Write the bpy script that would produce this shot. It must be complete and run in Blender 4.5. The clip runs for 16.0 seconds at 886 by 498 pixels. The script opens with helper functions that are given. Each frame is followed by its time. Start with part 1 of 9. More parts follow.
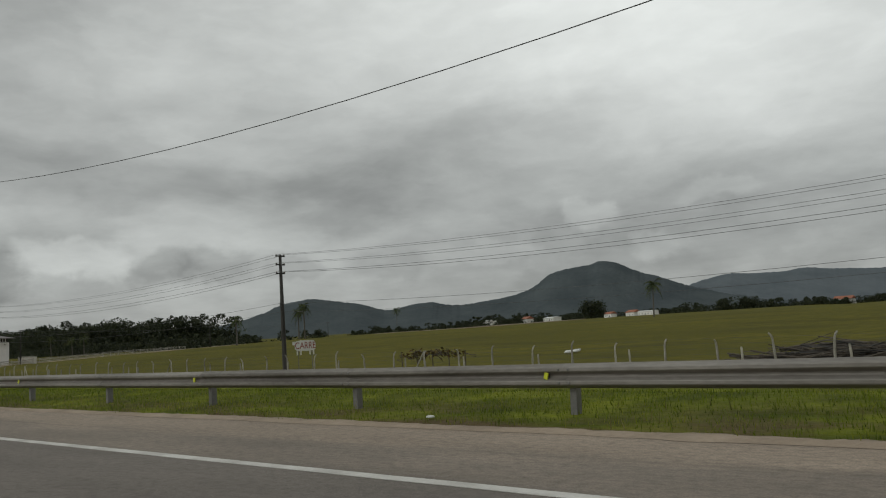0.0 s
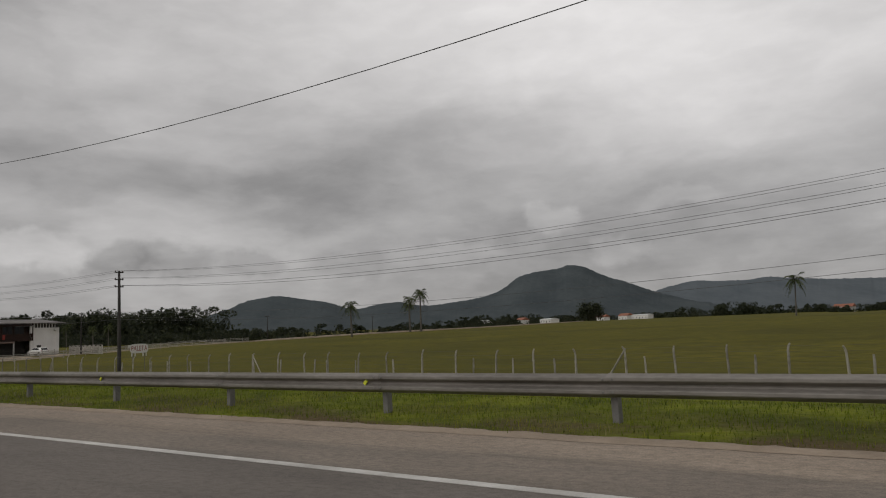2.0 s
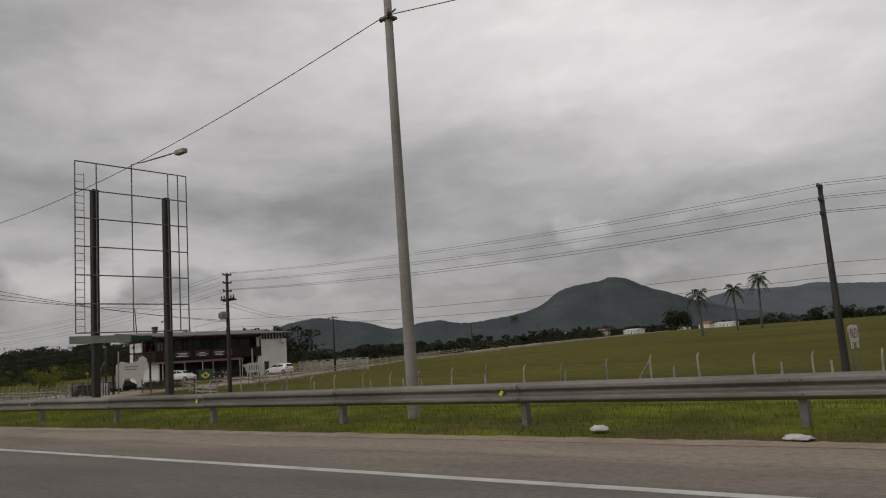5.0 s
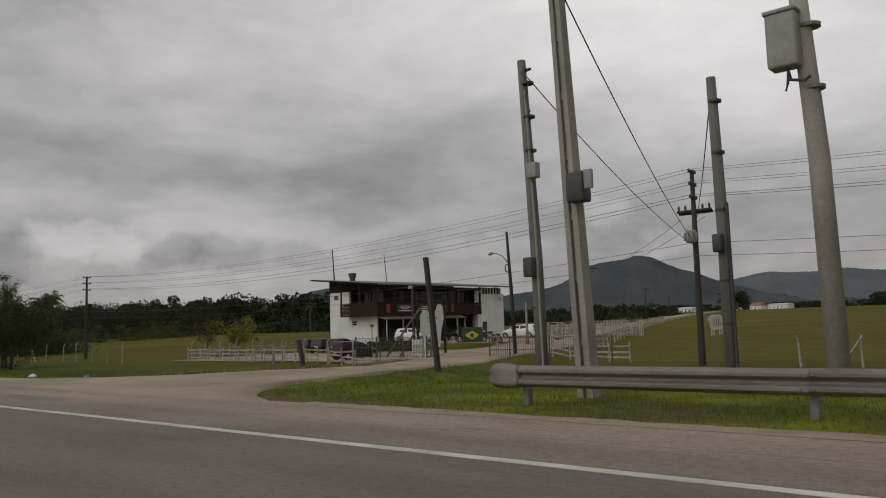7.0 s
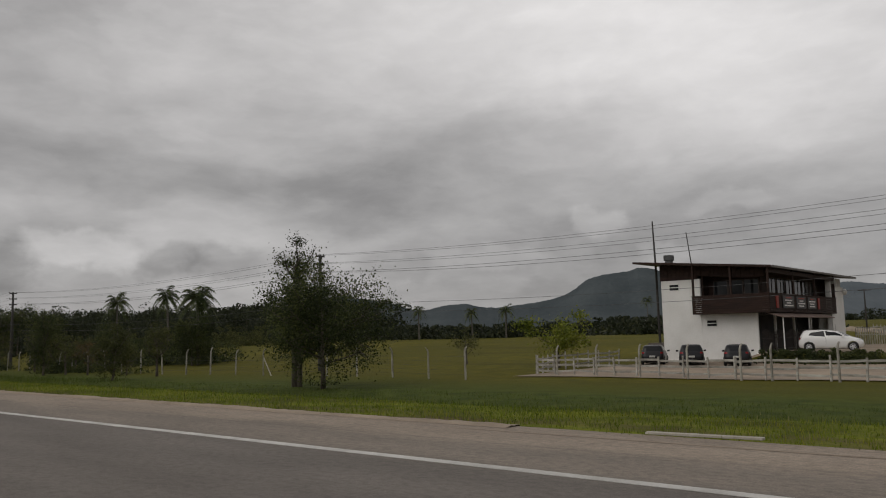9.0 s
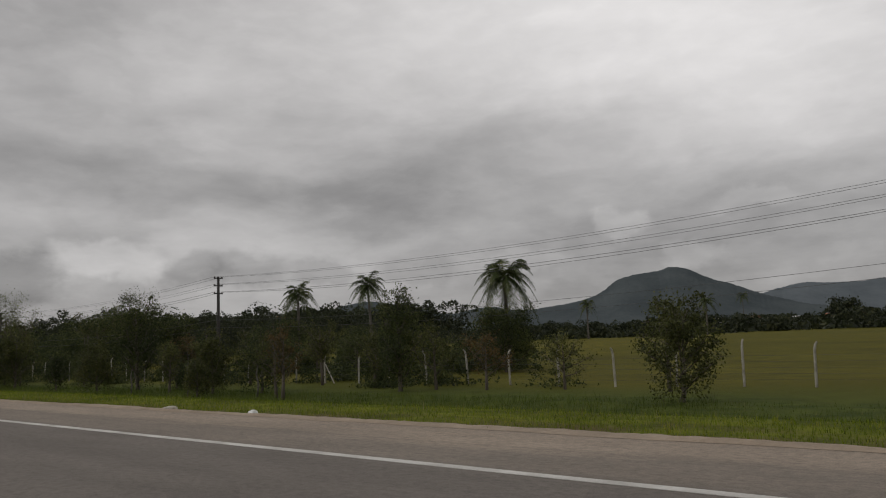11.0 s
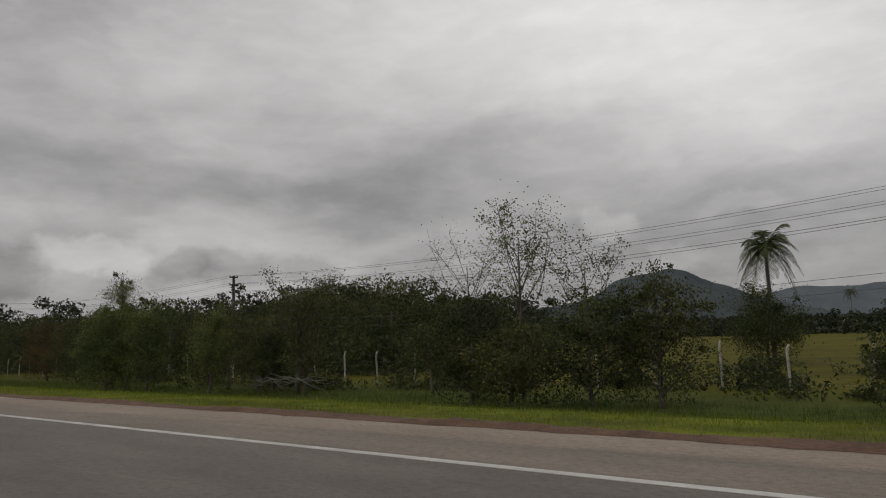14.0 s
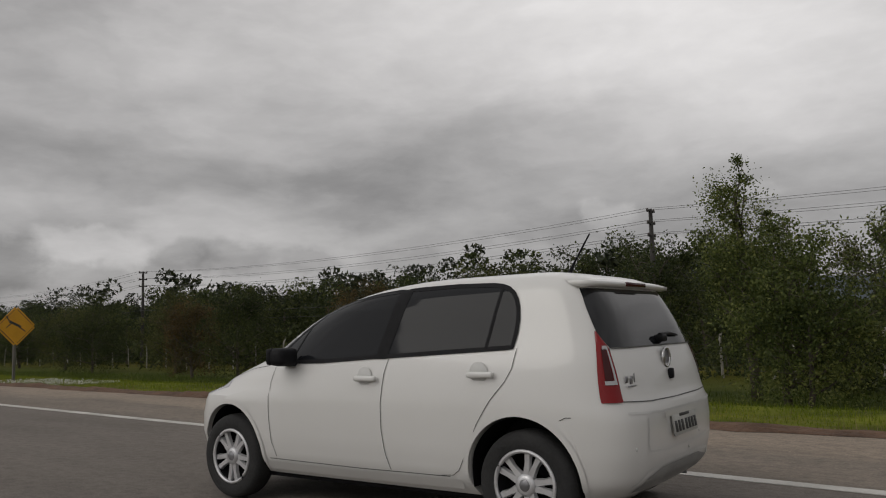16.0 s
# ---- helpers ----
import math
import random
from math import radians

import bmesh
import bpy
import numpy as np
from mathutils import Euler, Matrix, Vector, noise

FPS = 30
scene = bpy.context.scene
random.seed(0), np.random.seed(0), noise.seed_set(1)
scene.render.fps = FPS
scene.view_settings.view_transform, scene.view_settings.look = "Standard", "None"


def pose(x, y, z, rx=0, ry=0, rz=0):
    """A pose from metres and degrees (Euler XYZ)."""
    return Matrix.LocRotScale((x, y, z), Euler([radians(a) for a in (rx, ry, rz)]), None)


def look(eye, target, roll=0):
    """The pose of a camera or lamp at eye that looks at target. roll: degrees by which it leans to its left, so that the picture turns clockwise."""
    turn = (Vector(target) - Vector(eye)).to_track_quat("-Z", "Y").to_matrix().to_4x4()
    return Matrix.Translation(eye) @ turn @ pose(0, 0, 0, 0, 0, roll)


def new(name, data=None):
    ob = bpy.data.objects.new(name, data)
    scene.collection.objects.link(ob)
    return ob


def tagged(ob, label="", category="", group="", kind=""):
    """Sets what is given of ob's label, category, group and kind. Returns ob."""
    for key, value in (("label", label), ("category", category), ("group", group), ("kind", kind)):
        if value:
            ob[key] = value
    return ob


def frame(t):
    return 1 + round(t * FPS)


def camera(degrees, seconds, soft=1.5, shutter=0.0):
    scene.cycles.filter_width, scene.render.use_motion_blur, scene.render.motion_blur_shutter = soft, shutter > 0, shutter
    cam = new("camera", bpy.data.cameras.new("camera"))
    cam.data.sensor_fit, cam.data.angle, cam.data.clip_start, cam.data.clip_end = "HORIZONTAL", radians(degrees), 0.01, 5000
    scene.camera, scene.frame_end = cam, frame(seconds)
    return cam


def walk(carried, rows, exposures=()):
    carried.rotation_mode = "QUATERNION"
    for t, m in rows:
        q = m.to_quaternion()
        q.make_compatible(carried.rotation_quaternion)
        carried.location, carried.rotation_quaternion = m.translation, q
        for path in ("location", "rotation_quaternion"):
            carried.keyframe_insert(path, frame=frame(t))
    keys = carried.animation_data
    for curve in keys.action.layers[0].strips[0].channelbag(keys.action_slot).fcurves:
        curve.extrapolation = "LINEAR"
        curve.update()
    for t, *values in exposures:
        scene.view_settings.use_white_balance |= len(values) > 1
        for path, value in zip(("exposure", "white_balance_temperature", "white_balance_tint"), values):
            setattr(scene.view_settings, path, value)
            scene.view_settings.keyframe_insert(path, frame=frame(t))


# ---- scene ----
# Camera: carried in a car that drives towards -x and looks out to its right (+y).
cam = camera(58.5, 16.0, soft=1.1)
ROWS = [  # seconds, x, y, z, yaw, pitch, roll
    (0, 0.00, 1.11, 1.18, 40.09, 6.03, 3.30),
    (0.5, -11.33, 0.81, 1.29, 40.97, 5.67, 3.32),
    (1, -21.98, 0.56, 1.33, 39.99, 5.69, 2.96),
    (1.5, -33.83, 0.34, 1.33, 39.43, 5.76, 2.69),
    (2, -44.75, 0.23, 1.32, 37.23, 5.97, 2.05),
    (2.5, -55.16, 0.01, 1.29, 39.35, 7.08, 3.18),
    (3, -65.34, -0.02, 1.27, 39.61, 7.07, 3.80),
    (3.5, -75.26, -0.05, 1.26, 41.29, 8.20, 4.88),
    (4, -84.92, -0.06, 1.21, 39.83, 7.73, 4.25),
    (4.5, -94.49, -0.09, 1.23, 40.38, 7.57, 4.30),
    (4.7, -97.62, -0.19, 1.23, 39.99, 7.62, 4.19),
    (6.8, -136.98, -0.02, 1.24, 40.12, 5.68, 1.74),
    (7, -140.79, 0.01, 1.25, 40.71, 5.52, 1.79),
    (7.5, -149.95, -0.02, 1.25, 42.59, 6.81, 2.10),
    (8, -159.60, -0.10, 1.28, 41.78, 6.33, 1.92),
    (8.5, -169.14, -0.05, 1.25, 42.14, 6.71, 1.05),
    (9, -179.53, -0.25, 1.26, 40.45, 6.30, 1.32),
    (9.2, -183.56, -0.11, 1.24, 42.41, 6.55, 1.63),
    (11.3, -223.31, -0.13, 1.26, 42.16, 6.65, 2.31),
    (11.5, -226.96, -0.20, 1.26, 42.59, 6.67, 2.47),
    (12, -236.36, -0.19, 1.26, 42.52, 5.95, 1.92),
    (12.5, -245.93, -0.21, 1.26, 42.65, 6.51, 1.82),
    (13, -255.31, -0.19, 1.26, 41.96, 6.62, 1.93),
    (13.5, -264.63, -0.15, 1.25, 42.58, 7.09, 1.88),
    (14, -274.31, -0.39, 1.25, 41.20, 6.61, 1.62),
    (14.5, -283.89, -0.20, 1.25, 41.93, 6.55, 1.76),
    (15, -293.88, -0.16, 1.26, 42.10, 5.82, 2.15),
    (15.5, -303.53, -0.12, 1.24, 40.84, 5.31, 1.11),
    (16, -313.49, 0.05, 1.15, 41.14, 5.90, 1.67),
]
walk(cam, [(t, pose(x, y, z, 90 + pitch, roll, yaw)) for t, x, y, z, yaw, pitch, roll in ROWS],
     [(0, 0.32, 6350, 2), (0.6, 0.27, 6450, 7), (1.5, 0.25, 6500, 10), (16, 0.25, 6500, 10)])

# ---- overcast sky and its light ----
def world_sky():
    w = bpy.data.worlds.new("overcast_sky")
    scene.world = w
    w.use_nodes = True
    nt = w.node_tree
    nt.nodes.clear()
    N = nt.nodes.new
    L = nt.links.new

    def math_node(op, a, b=None):
        n = N("ShaderNodeMath")
        n.operation = op
        for i, v in enumerate((a, b)):
            if v is None:
                continue
            if isinstance(v, (int, float)):
                n.inputs[i].default_value = v
            else:
                L(v, n.inputs[i])
        return n.outputs[0]

    tc = N("ShaderNodeTexCoord")
    sep = N("ShaderNodeSeparateXYZ")
    L(tc.outputs["Generated"], sep.inputs[0])
    x, y, z = sep.outputs
    up = math_node("ADD", math_node("MAXIMUM", z, 0.0), 0.13)
    flat = N("ShaderNodeCombineXYZ")          # a cloud deck seen from below
    L(math_node("DIVIDE", x, up), flat.inputs[0])
    L(math_node("DIVIDE", y, up), flat.inputs[1])

    def cloud(scale, detail, rough, shift, lo, hi):
        m = N("ShaderNodeVectorMath")
        m.operation = "ADD"
        L(flat.outputs[0], m.inputs[0])
        m.inputs[1].default_value = shift
        n = N("ShaderNodeTexNoise")
        L(m.outputs[0], n.inputs["Vector"])
        n.inputs["Scale"].default_value = scale
        n.inputs["Detail"].default_value = detail
        n.inputs["Roughness"].default_value = rough
        r = N("ShaderNodeMapRange")
        r.interpolation_type = "SMOOTHSTEP"
        L(n.outputs["Fac"], r.inputs["Value"])
        r.inputs["From Min"].default_value = lo
        r.inputs["From Max"].default_value = hi
        return r.outputs[0]

    big = cloud(0.55, 6, 0.5, (3.1, 7.4, 0), 0.33, 0.67)
    mid = cloud(1.9, 9, 0.62, (9.2, 1.3, 0), 0.3, 0.7)
    # bearing and height in degrees, ruffled by noise, for the single clouds of the cover
    deg = 57.29578
    az = math_node("MULTIPLY", math_node("ARCTAN2", math_node("MULTIPLY", x, -1.0), y), deg)
    el = math_node("MULTIPLY", math_node("ARCSINE", z), deg)

    def ruffle(scale, detail, rough, stretch):
        v = N("ShaderNodeVectorMath")
        v.operation = "MULTIPLY"
        L(tc.outputs["Generated"], v.inputs[0])
        v.inputs[1].default_value = stretch
        n = N("ShaderNodeTexNoise")
        L(v.outputs[0], n.inputs["Vector"])
        n.inputs["Scale"].default_value = scale
        n.inputs["Detail"].default_value = detail
        n.inputs["Roughness"].default_value = rough
        q = N("ShaderNodeSeparateColor")
        L(n.outputs["Color"], q.inputs[0])
        return [math_node("SUBTRACT", q.outputs[i], 0.5) for i in range(2)]

    wa, we = ruffle(5.0, 7, 0.55, (1, 1, 2.2))
    ha, he = ruffle(16.0, 6, 0.55, (1, 1, 1.3))
    az1 = math_node("ADD", az, math_node("MULTIPLY", wa, 16.0))
    el1 = math_node("ADD", el, math_node("MULTIPLY", we, 6.5))
    az2 = math_node("ADD", az, math_node("MULTIPLY", ha, 5.0))
    el2 = math_node("ADD", el, math_node("MULTIPLY", he, 3.6))

    def bank(total, a, e, sa, se, amount, crisp=False):
        """One lighter or darker cloud at a bearing and height; crisp ones have heaped, firm edges."""
        u = math_node("DIVIDE", math_node("SUBTRACT", az2 if crisp else az1, a), sa)
        v = math_node("DIVIDE", math_node("SUBTRACT", el2 if crisp else el1, e), se)
        d = math_node("ADD", math_node("MULTIPLY", u, u), math_node("MULTIPLY", v, v))
        g = math_node("EXPONENT", math_node("MULTIPLY", d, -0.5))
        if crisp:
            r = N("ShaderNodeMapRange")
            r.interpolation_type = "SMOOTHSTEP"
            L(g, r.inputs["Value"])
            r.inputs["From Min"].default_value, r.inputs["From Max"].default_value = 0.3, 0.75
            g = r.outputs[0]
        return math_node("ADD", total, math_node("MULTIPLY", g, amount))

    # the thin place in the cover, high over the hills
    dot = N("ShaderNodeVectorMath")
    dot.operation = "DOT_PRODUCT"
    L(tc.outputs["Generated"], dot.inputs[0])
    dot.inputs[1].default_value = Vector((-0.22, 0.75, 0.62)).normalized()
    glow = N("ShaderNodeMapRange")
    glow.interpolation_type = "SMOOTHSTEP"
    L(dot.outputs["Value"], glow.inputs["Value"])
    glow.inputs["From Min"].default_value, glow.inputs["From Max"].default_value = 0.78, 1.0
    # lighter cover over the other side of the road, where the sun is
    dot2 = N("ShaderNodeVectorMath")
    dot2.operation = "DOT_PRODUCT"
    L(tc.outputs["Generated"], dot2.inputs[0])
    dot2.inputs[1].default_value = Vector((-0.25, -0.75, 0.6)).normalized()
    glow2 = N("ShaderNodeMapRange")
    glow2.interpolation_type = "SMOOTHSTEP"
    L(dot2.outputs["Value"], glow2.inputs["Value"])
    glow2.inputs["From Min"].default_value, glow2.inputs["From Max"].default_value = 0.2, 1.0
    def heaps(sa, se, detail, rough, warp, lo, hi):
        """Heaped cloud masses, wider than high, in bearing and height."""
        c = N("ShaderNodeCombineXYZ")
        L(math_node("MULTIPLY", math_node("ADD", az, math_node("MULTIPLY", wa, warp)), sa), c.inputs[0])
        L(math_node("MULTIPLY", math_node("ADD", el, math_node("MULTIPLY", we, warp * 0.45)), se), c.inputs[1])
        n = N("ShaderNodeTexNoise")
        L(c.outputs[0], n.inputs["Vector"])
        n.inputs["Scale"].default_value, n.inputs["Detail"].default_value, n.inputs["Roughness"].default_value = 1.0, detail, rough
        r = N("ShaderNodeMapRange")
        r.interpolation_type = "SMOOTHSTEP"
        L(n.outputs["Fac"], r.inputs["Value"])
        r.inputs["From Min"].default_value, r.inputs["From Max"].default_value = lo, hi
        return r.outputs[0]

    lum = math_node("ADD", 0.222, math_node("MULTIPLY", big, 0.022))
    lum = math_node("ADD", lum, math_node("MULTIPLY", mid, 0.03))
    lum = math_node("ADD", lum, math_node("MULTIPLY", heaps(0.06, 0.17, 8, 0.5, 9.0, 0.34, 0.66), 0.085))
    lum = math_node("ADD", lum, math_node("MULTIPLY", heaps(0.22, 0.5, 7, 0.55, 5.0, 0.36, 0.7), 0.04))
    lum = math_node("ADD", lum, math_node("MULTIPLY", glow.outputs[0], 0.26))
    lum = math_node("ADD", lum, math_node("MULTIPLY", glow2.outputs[0], 0.22))
    for row in ((15, 16, 7, 3.2, 0.1), (32, 17.6, 4.5, 1.4, 0.07), (28, 22.4, 10, 2.6, 0.1), (46, 21.5, 9, 3.4, 0.15),
                (66, 11.3, 9, 1.5, -0.035), (47, 10.0, 12, 2.0, -0.03), (31, 6.5, 13, 2.6, -0.05), (70, 19, 9, 3.0, 0.04), (66, 14.6, 10, 1.4, 0.06), (60, 8.5, 10, 1.2, 0.07),
                (51, 6.0, 9, 1.5, 0.1), (16, 5, 5, 2.2, -0.04), (30, 5.5, 9, 2.0, 0.02), (55, 17, 9, 3, 0.05), (26, 9.5, 13, 3.2, -0.05)):
        lum = bank(lum, *row)
    for row in ((65.5, 6.3, 3.2, 1.1, 0.1), (70, 5.0, 2.2, 1.4, -0.09), (59.5, 5.4, 2.0, 1.2, -0.08), (56, 5.6, 2.2, 1.1, -0.08), (44, 5.0, 2.6, 0.8, -0.04),
                (28.9, 8.0, 1.5, 1.0, 0.07), (24.4, 5.2, 1.6, 0.9, 0.06), (20, 8.6, 2.6, 0.8, 0.05), (36, 5.8, 3, 0.6, 0.04), (51, 5.2, 2.0, 0.7, -0.06)):
        lum = bank(lum, *row, True)
    lum = math_node("MAXIMUM", lum, 0.12)
    tint = N("ShaderNodeMix")
    tint.data_type = "RGBA"
    tint.blend_type = "MULTIPLY"
    tint.inputs["Factor"].default_value = 1.0
    L(lum, tint.inputs["A"])
    tint.inputs["B"].default_value = (1.0, 0.975, 0.965, 1)
    sky = N("ShaderNodeTexSky")
    sky.sky_type = "NISHITA"
    sky.sun_disc = False
    sky.sun_elevation, sky.sun_rotation = radians(37), radians(198)
    b1 = N("ShaderNodeBackground")
    L(sky.outputs[0], b1.inputs[0])
    b1.inputs[1].default_value = 0.05
    b2 = N("ShaderNodeBackground")
    L(tint.outputs["Result"], b2.inputs[0])
    b2.inputs[1].default_value = 1.0
    mx = N("ShaderNodeMixShader")
    mx.inputs[0].default_value = 0.96
    L(b1.outputs[0], mx.inputs[1])
    L(b2.outputs[0], mx.inputs[2])
    out = N("ShaderNodeOutputWorld")
    L(mx.outputs[0], out.inputs[0])


world_sky()
sun = new("sun", bpy.data.lights.new("sun", "SUN"))
sun.data.energy, sun.data.angle, sun.data.color = 0.45, radians(40), (1.0, 0.96, 0.9)
sun.matrix_world = look((0, 0, 60), (0.25 * 60, 0.75 * 60, 60 - 0.6 * 60))

# ---- small tools ----
def node_mat(name):
    m = bpy.data.materials.new(name)
    m.use_nodes = True
    nt = m.node_tree
    return m, nt, nt.nodes["Principled BSDF"]


def mat(name, c1, c2, scale=2.0, fine=30.0, rough=0.8, bump=0.2, metal=0.0, world=False, spec=0.5, dist=0.01, stretch=(1, 1, 1), rand=0.0, rough2=None):
    """Two colours mixed by coarse and fine noise, with relief; rand: lightness that varies from object to object."""
    m, nt, b = node_mat(name)
    N, L = nt.nodes.new, nt.links.new
    if world:
        src = N("ShaderNodeNewGeometry").outputs["Position"]
    else:
        src = N("ShaderNodeTexCoord").outputs["Object"]
    info = N("ShaderNodeObjectInfo")
    mp = N("ShaderNodeVectorMath")
    mp.operation = "MULTIPLY_ADD"
    L(src, mp.inputs[0])
    mp.inputs[1].default_value = stretch
    if not world:
        k = N("ShaderNodeMath")
        k.operation = "MULTIPLY"
        k.inputs[1].default_value = 37.0
        L(info.outputs["Random"], k.inputs[0])
        L(k.outputs[0], mp.inputs[2])
    a = N("ShaderNodeTexNoise")
    a.inputs["Scale"].default_value, a.inputs["Detail"].default_value = scale, 5
    f = N("ShaderNodeTexNoise")
    f.inputs["Scale"].default_value, f.inputs["Detail"].default_value = fine, 4
    L(mp.outputs[0], a.inputs["Vector"])
    L(mp.outputs[0], f.inputs["Vector"])
    s = N("ShaderNodeMath")
    s.operation = "MULTIPLY_ADD"
    L(f.outputs["Fac"], s.inputs[0])
    s.inputs[1].default_value = 0.45
    L(a.outputs["Fac"], s.inputs[2])
    r = N("ShaderNodeMapRange")
    L(s.outputs[0], r.inputs["Value"])
    r.inputs["From Min"].default_value, r.inputs["From Max"].default_value = 0.48, 0.98
    mx = N("ShaderNodeMix")
    mx.data_type = "RGBA"
    L(r.outputs[0], mx.inputs["Factor"])
    mx.inputs["A"].default_value, mx.inputs["B"].default_value = (*c1, 1), (*c2, 1)
    col = mx.outputs["Result"]
    if rand:
        h = N("ShaderNodeHueSaturation")
        v = N("ShaderNodeMapRange")
        L(info.outputs["Random"], v.inputs["Value"])
        v.inputs["To Min"].default_value, v.inputs["To Max"].default_value = 1 - rand, 1 + rand
        L(v.outputs[0], h.inputs["Value"])
        L(col, h.inputs["Color"])
        col = h.outputs[0]
    L(col, b.inputs["Base Color"])
    b.inputs["Roughness"].default_value = rough
    if rough2 is not None:
        q = N("ShaderNodeMapRange")
        L(a.outputs["Fac"], q.inputs["Value"])
        q.inputs["From Min"].default_value, q.inputs["From Max"].default_value = 0.3, 0.7
        q.inputs["To Min"].default_value, q.inputs["To Max"].default_value = rough, rough2
        L(q.outputs[0], b.inputs["Roughness"])
    b.inputs["Metallic"].default_value = metal
    b.inputs["Specular IOR Level"].default_value = spec
    if bump:
        u = N("ShaderNodeBump")
        u.inputs["Strength"].default_value, u.inputs["Distance"].default_value = bump, dist
        L(f.outputs["Fac"], u.inputs["Height"])
        L(u.outputs[0], b.inputs["Normal"])
    return m


def leaf_mat(name, c1, c2, c3=None):
    """Foliage: each leaf a little different, some light passing through."""
    m, nt, b = node_mat(name)
    N, L = nt.nodes.new, nt.links.new
    g = N("ShaderNodeNewGeometry")
    n = N("ShaderNodeTexNoise")
    n.inputs["Scale"].default_value = 0.45
    n.inputs["Detail"].default_value = 3
    L(g.outputs["Position"], n.inputs["Vector"])
    a = N("ShaderNodeMath")
    a.operation = "MULTIPLY_ADD"
    a.inputs[1].default_value = 0.5
    L(g.outputs["Random Per Island"], a.inputs[0])
    L(n.outputs["Fac"], a.inputs[2])
    r = N("ShaderNodeValToRGB")
    e = r.color_ramp.elements
    e[0].position, e[0].color = 0.45, (*c1, 1)
    e[1].position, e[1].color = 0.85, (*c2, 1)
    if c3:
        x = e.new(1.0)
        x.color = (*c3, 1)
    L(a.outputs[0], r.inputs[0])
    L(r.outputs[0], b.inputs["Base Color"])
    b.inputs["Roughness"].default_value = 0.6
    b.inputs["Specular IOR Level"].default_value = 0.25
    t = N("ShaderNodeBsdfTranslucent")
    L(r.outputs[0], t.inputs["Color"])
    mx = N("ShaderNodeMixShader")
    mx.inputs[0].default_value = 0.25
    L(b.outputs[0], mx.inputs[1])
    L(t.outputs[0], mx.inputs[2])
    L(mx.outputs[0], nt.nodes["Material Output"].inputs[0])
    return m


def glass_mat(name, tint, rough=0.04):
    m, nt, b = node_mat(name)
    b.inputs["Base Color"].default_value = (*tint, 1)
    b.inputs["Roughness"].default_value = rough
    b.inputs["Specular IOR Level"].default_value = 0.4
    return m


def mesh_np(name, verts, quads, material, smooth=False):
    """A mesh from arrays of corners and four-cornered (or three-cornered) faces."""
    verts, quads = np.asarray(verts, np.float32), np.asarray(quads, np.int32)
    k = quads.shape[1]
    me = bpy.data.meshes.new(name)
    me.vertices.add(len(verts))
    me.vertices.foreach_set("co", verts.ravel())
    me.loops.add(quads.size)
    me.loops.foreach_set("vertex_index", quads.ravel())
    me.polygons.add(len(quads))
    me.polygons.foreach_set("loop_start", np.arange(0, quads.size, k, dtype=np.int32))
    me.polygons.foreach_set("use_smooth", np.full(len(quads), smooth))
    me.update(calc_edges=True)
    me.materials.append(material)
    return me


def mesh_py(name, verts, faces, material, smooth=False):
    me = bpy.data.meshes.new(name)
    me.from_pydata([tuple(v) for v in verts], [], [tuple(f) for f in faces])
    me.polygons.foreach_set("use_smooth", [smooth] * len(me.polygons))
    me.update()
    me.materials.append(material)
    return me


def bm_mesh(name, bm, material, smooth=False):
    me = bpy.data.meshes.new(name)
    bmesh.ops.recalc_face_normals(bm, faces=bm.faces)
    for f in bm.faces:
        f.smooth = smooth
    bm.to_mesh(me)
    bm.free()
    me.materials.append(material)
    return me


def child(name, me, parent, label="", loc=None, m=None):
    ob = new(name, me)
    ob.parent = parent
    if m is not None:
        ob.matrix_basis = m
    elif loc is not None:
        ob.location = loc
    if label:
        ob["label"] = label
    return ob


def thing(name, label, category, loc=(0, 0, 0), rz=0.0, group="", kind=""):
    ob = new(name)
    ob.empty_display_size = 0.3
    ob.matrix_basis = pose(*loc, 0, 0, rz)
    return tagged(ob, label, category, group, kind)


def box_bm(sx, sy, sz, bevel=0.0, centre=(0, 0, 0), bm=None, m=None, seg=1):
    """A block of the given size about its centre, with softened edges."""
    b = bmesh.new()
    bmesh.ops.create_cube(b, size=1.0)
    bmesh.ops.scale(b, vec=(sx, sy, sz), verts=b.verts)
    if bevel:
        bmesh.ops.bevel(b, geom=b.edges[:], offset=bevel, segments=seg, affect="EDGES", profile=0.6)
    bmesh.ops.translate(b, vec=centre, verts=b.verts)
    if m is not None:
        bmesh.ops.transform(b, matrix=m, verts=b.verts)
    if bm is None:
        return b
    t = bpy.data.meshes.new("t")
    b.to_mesh(t)
    b.free()
    bm.from_mesh(t)
    bpy.data.meshes.remove(t)
    return bm


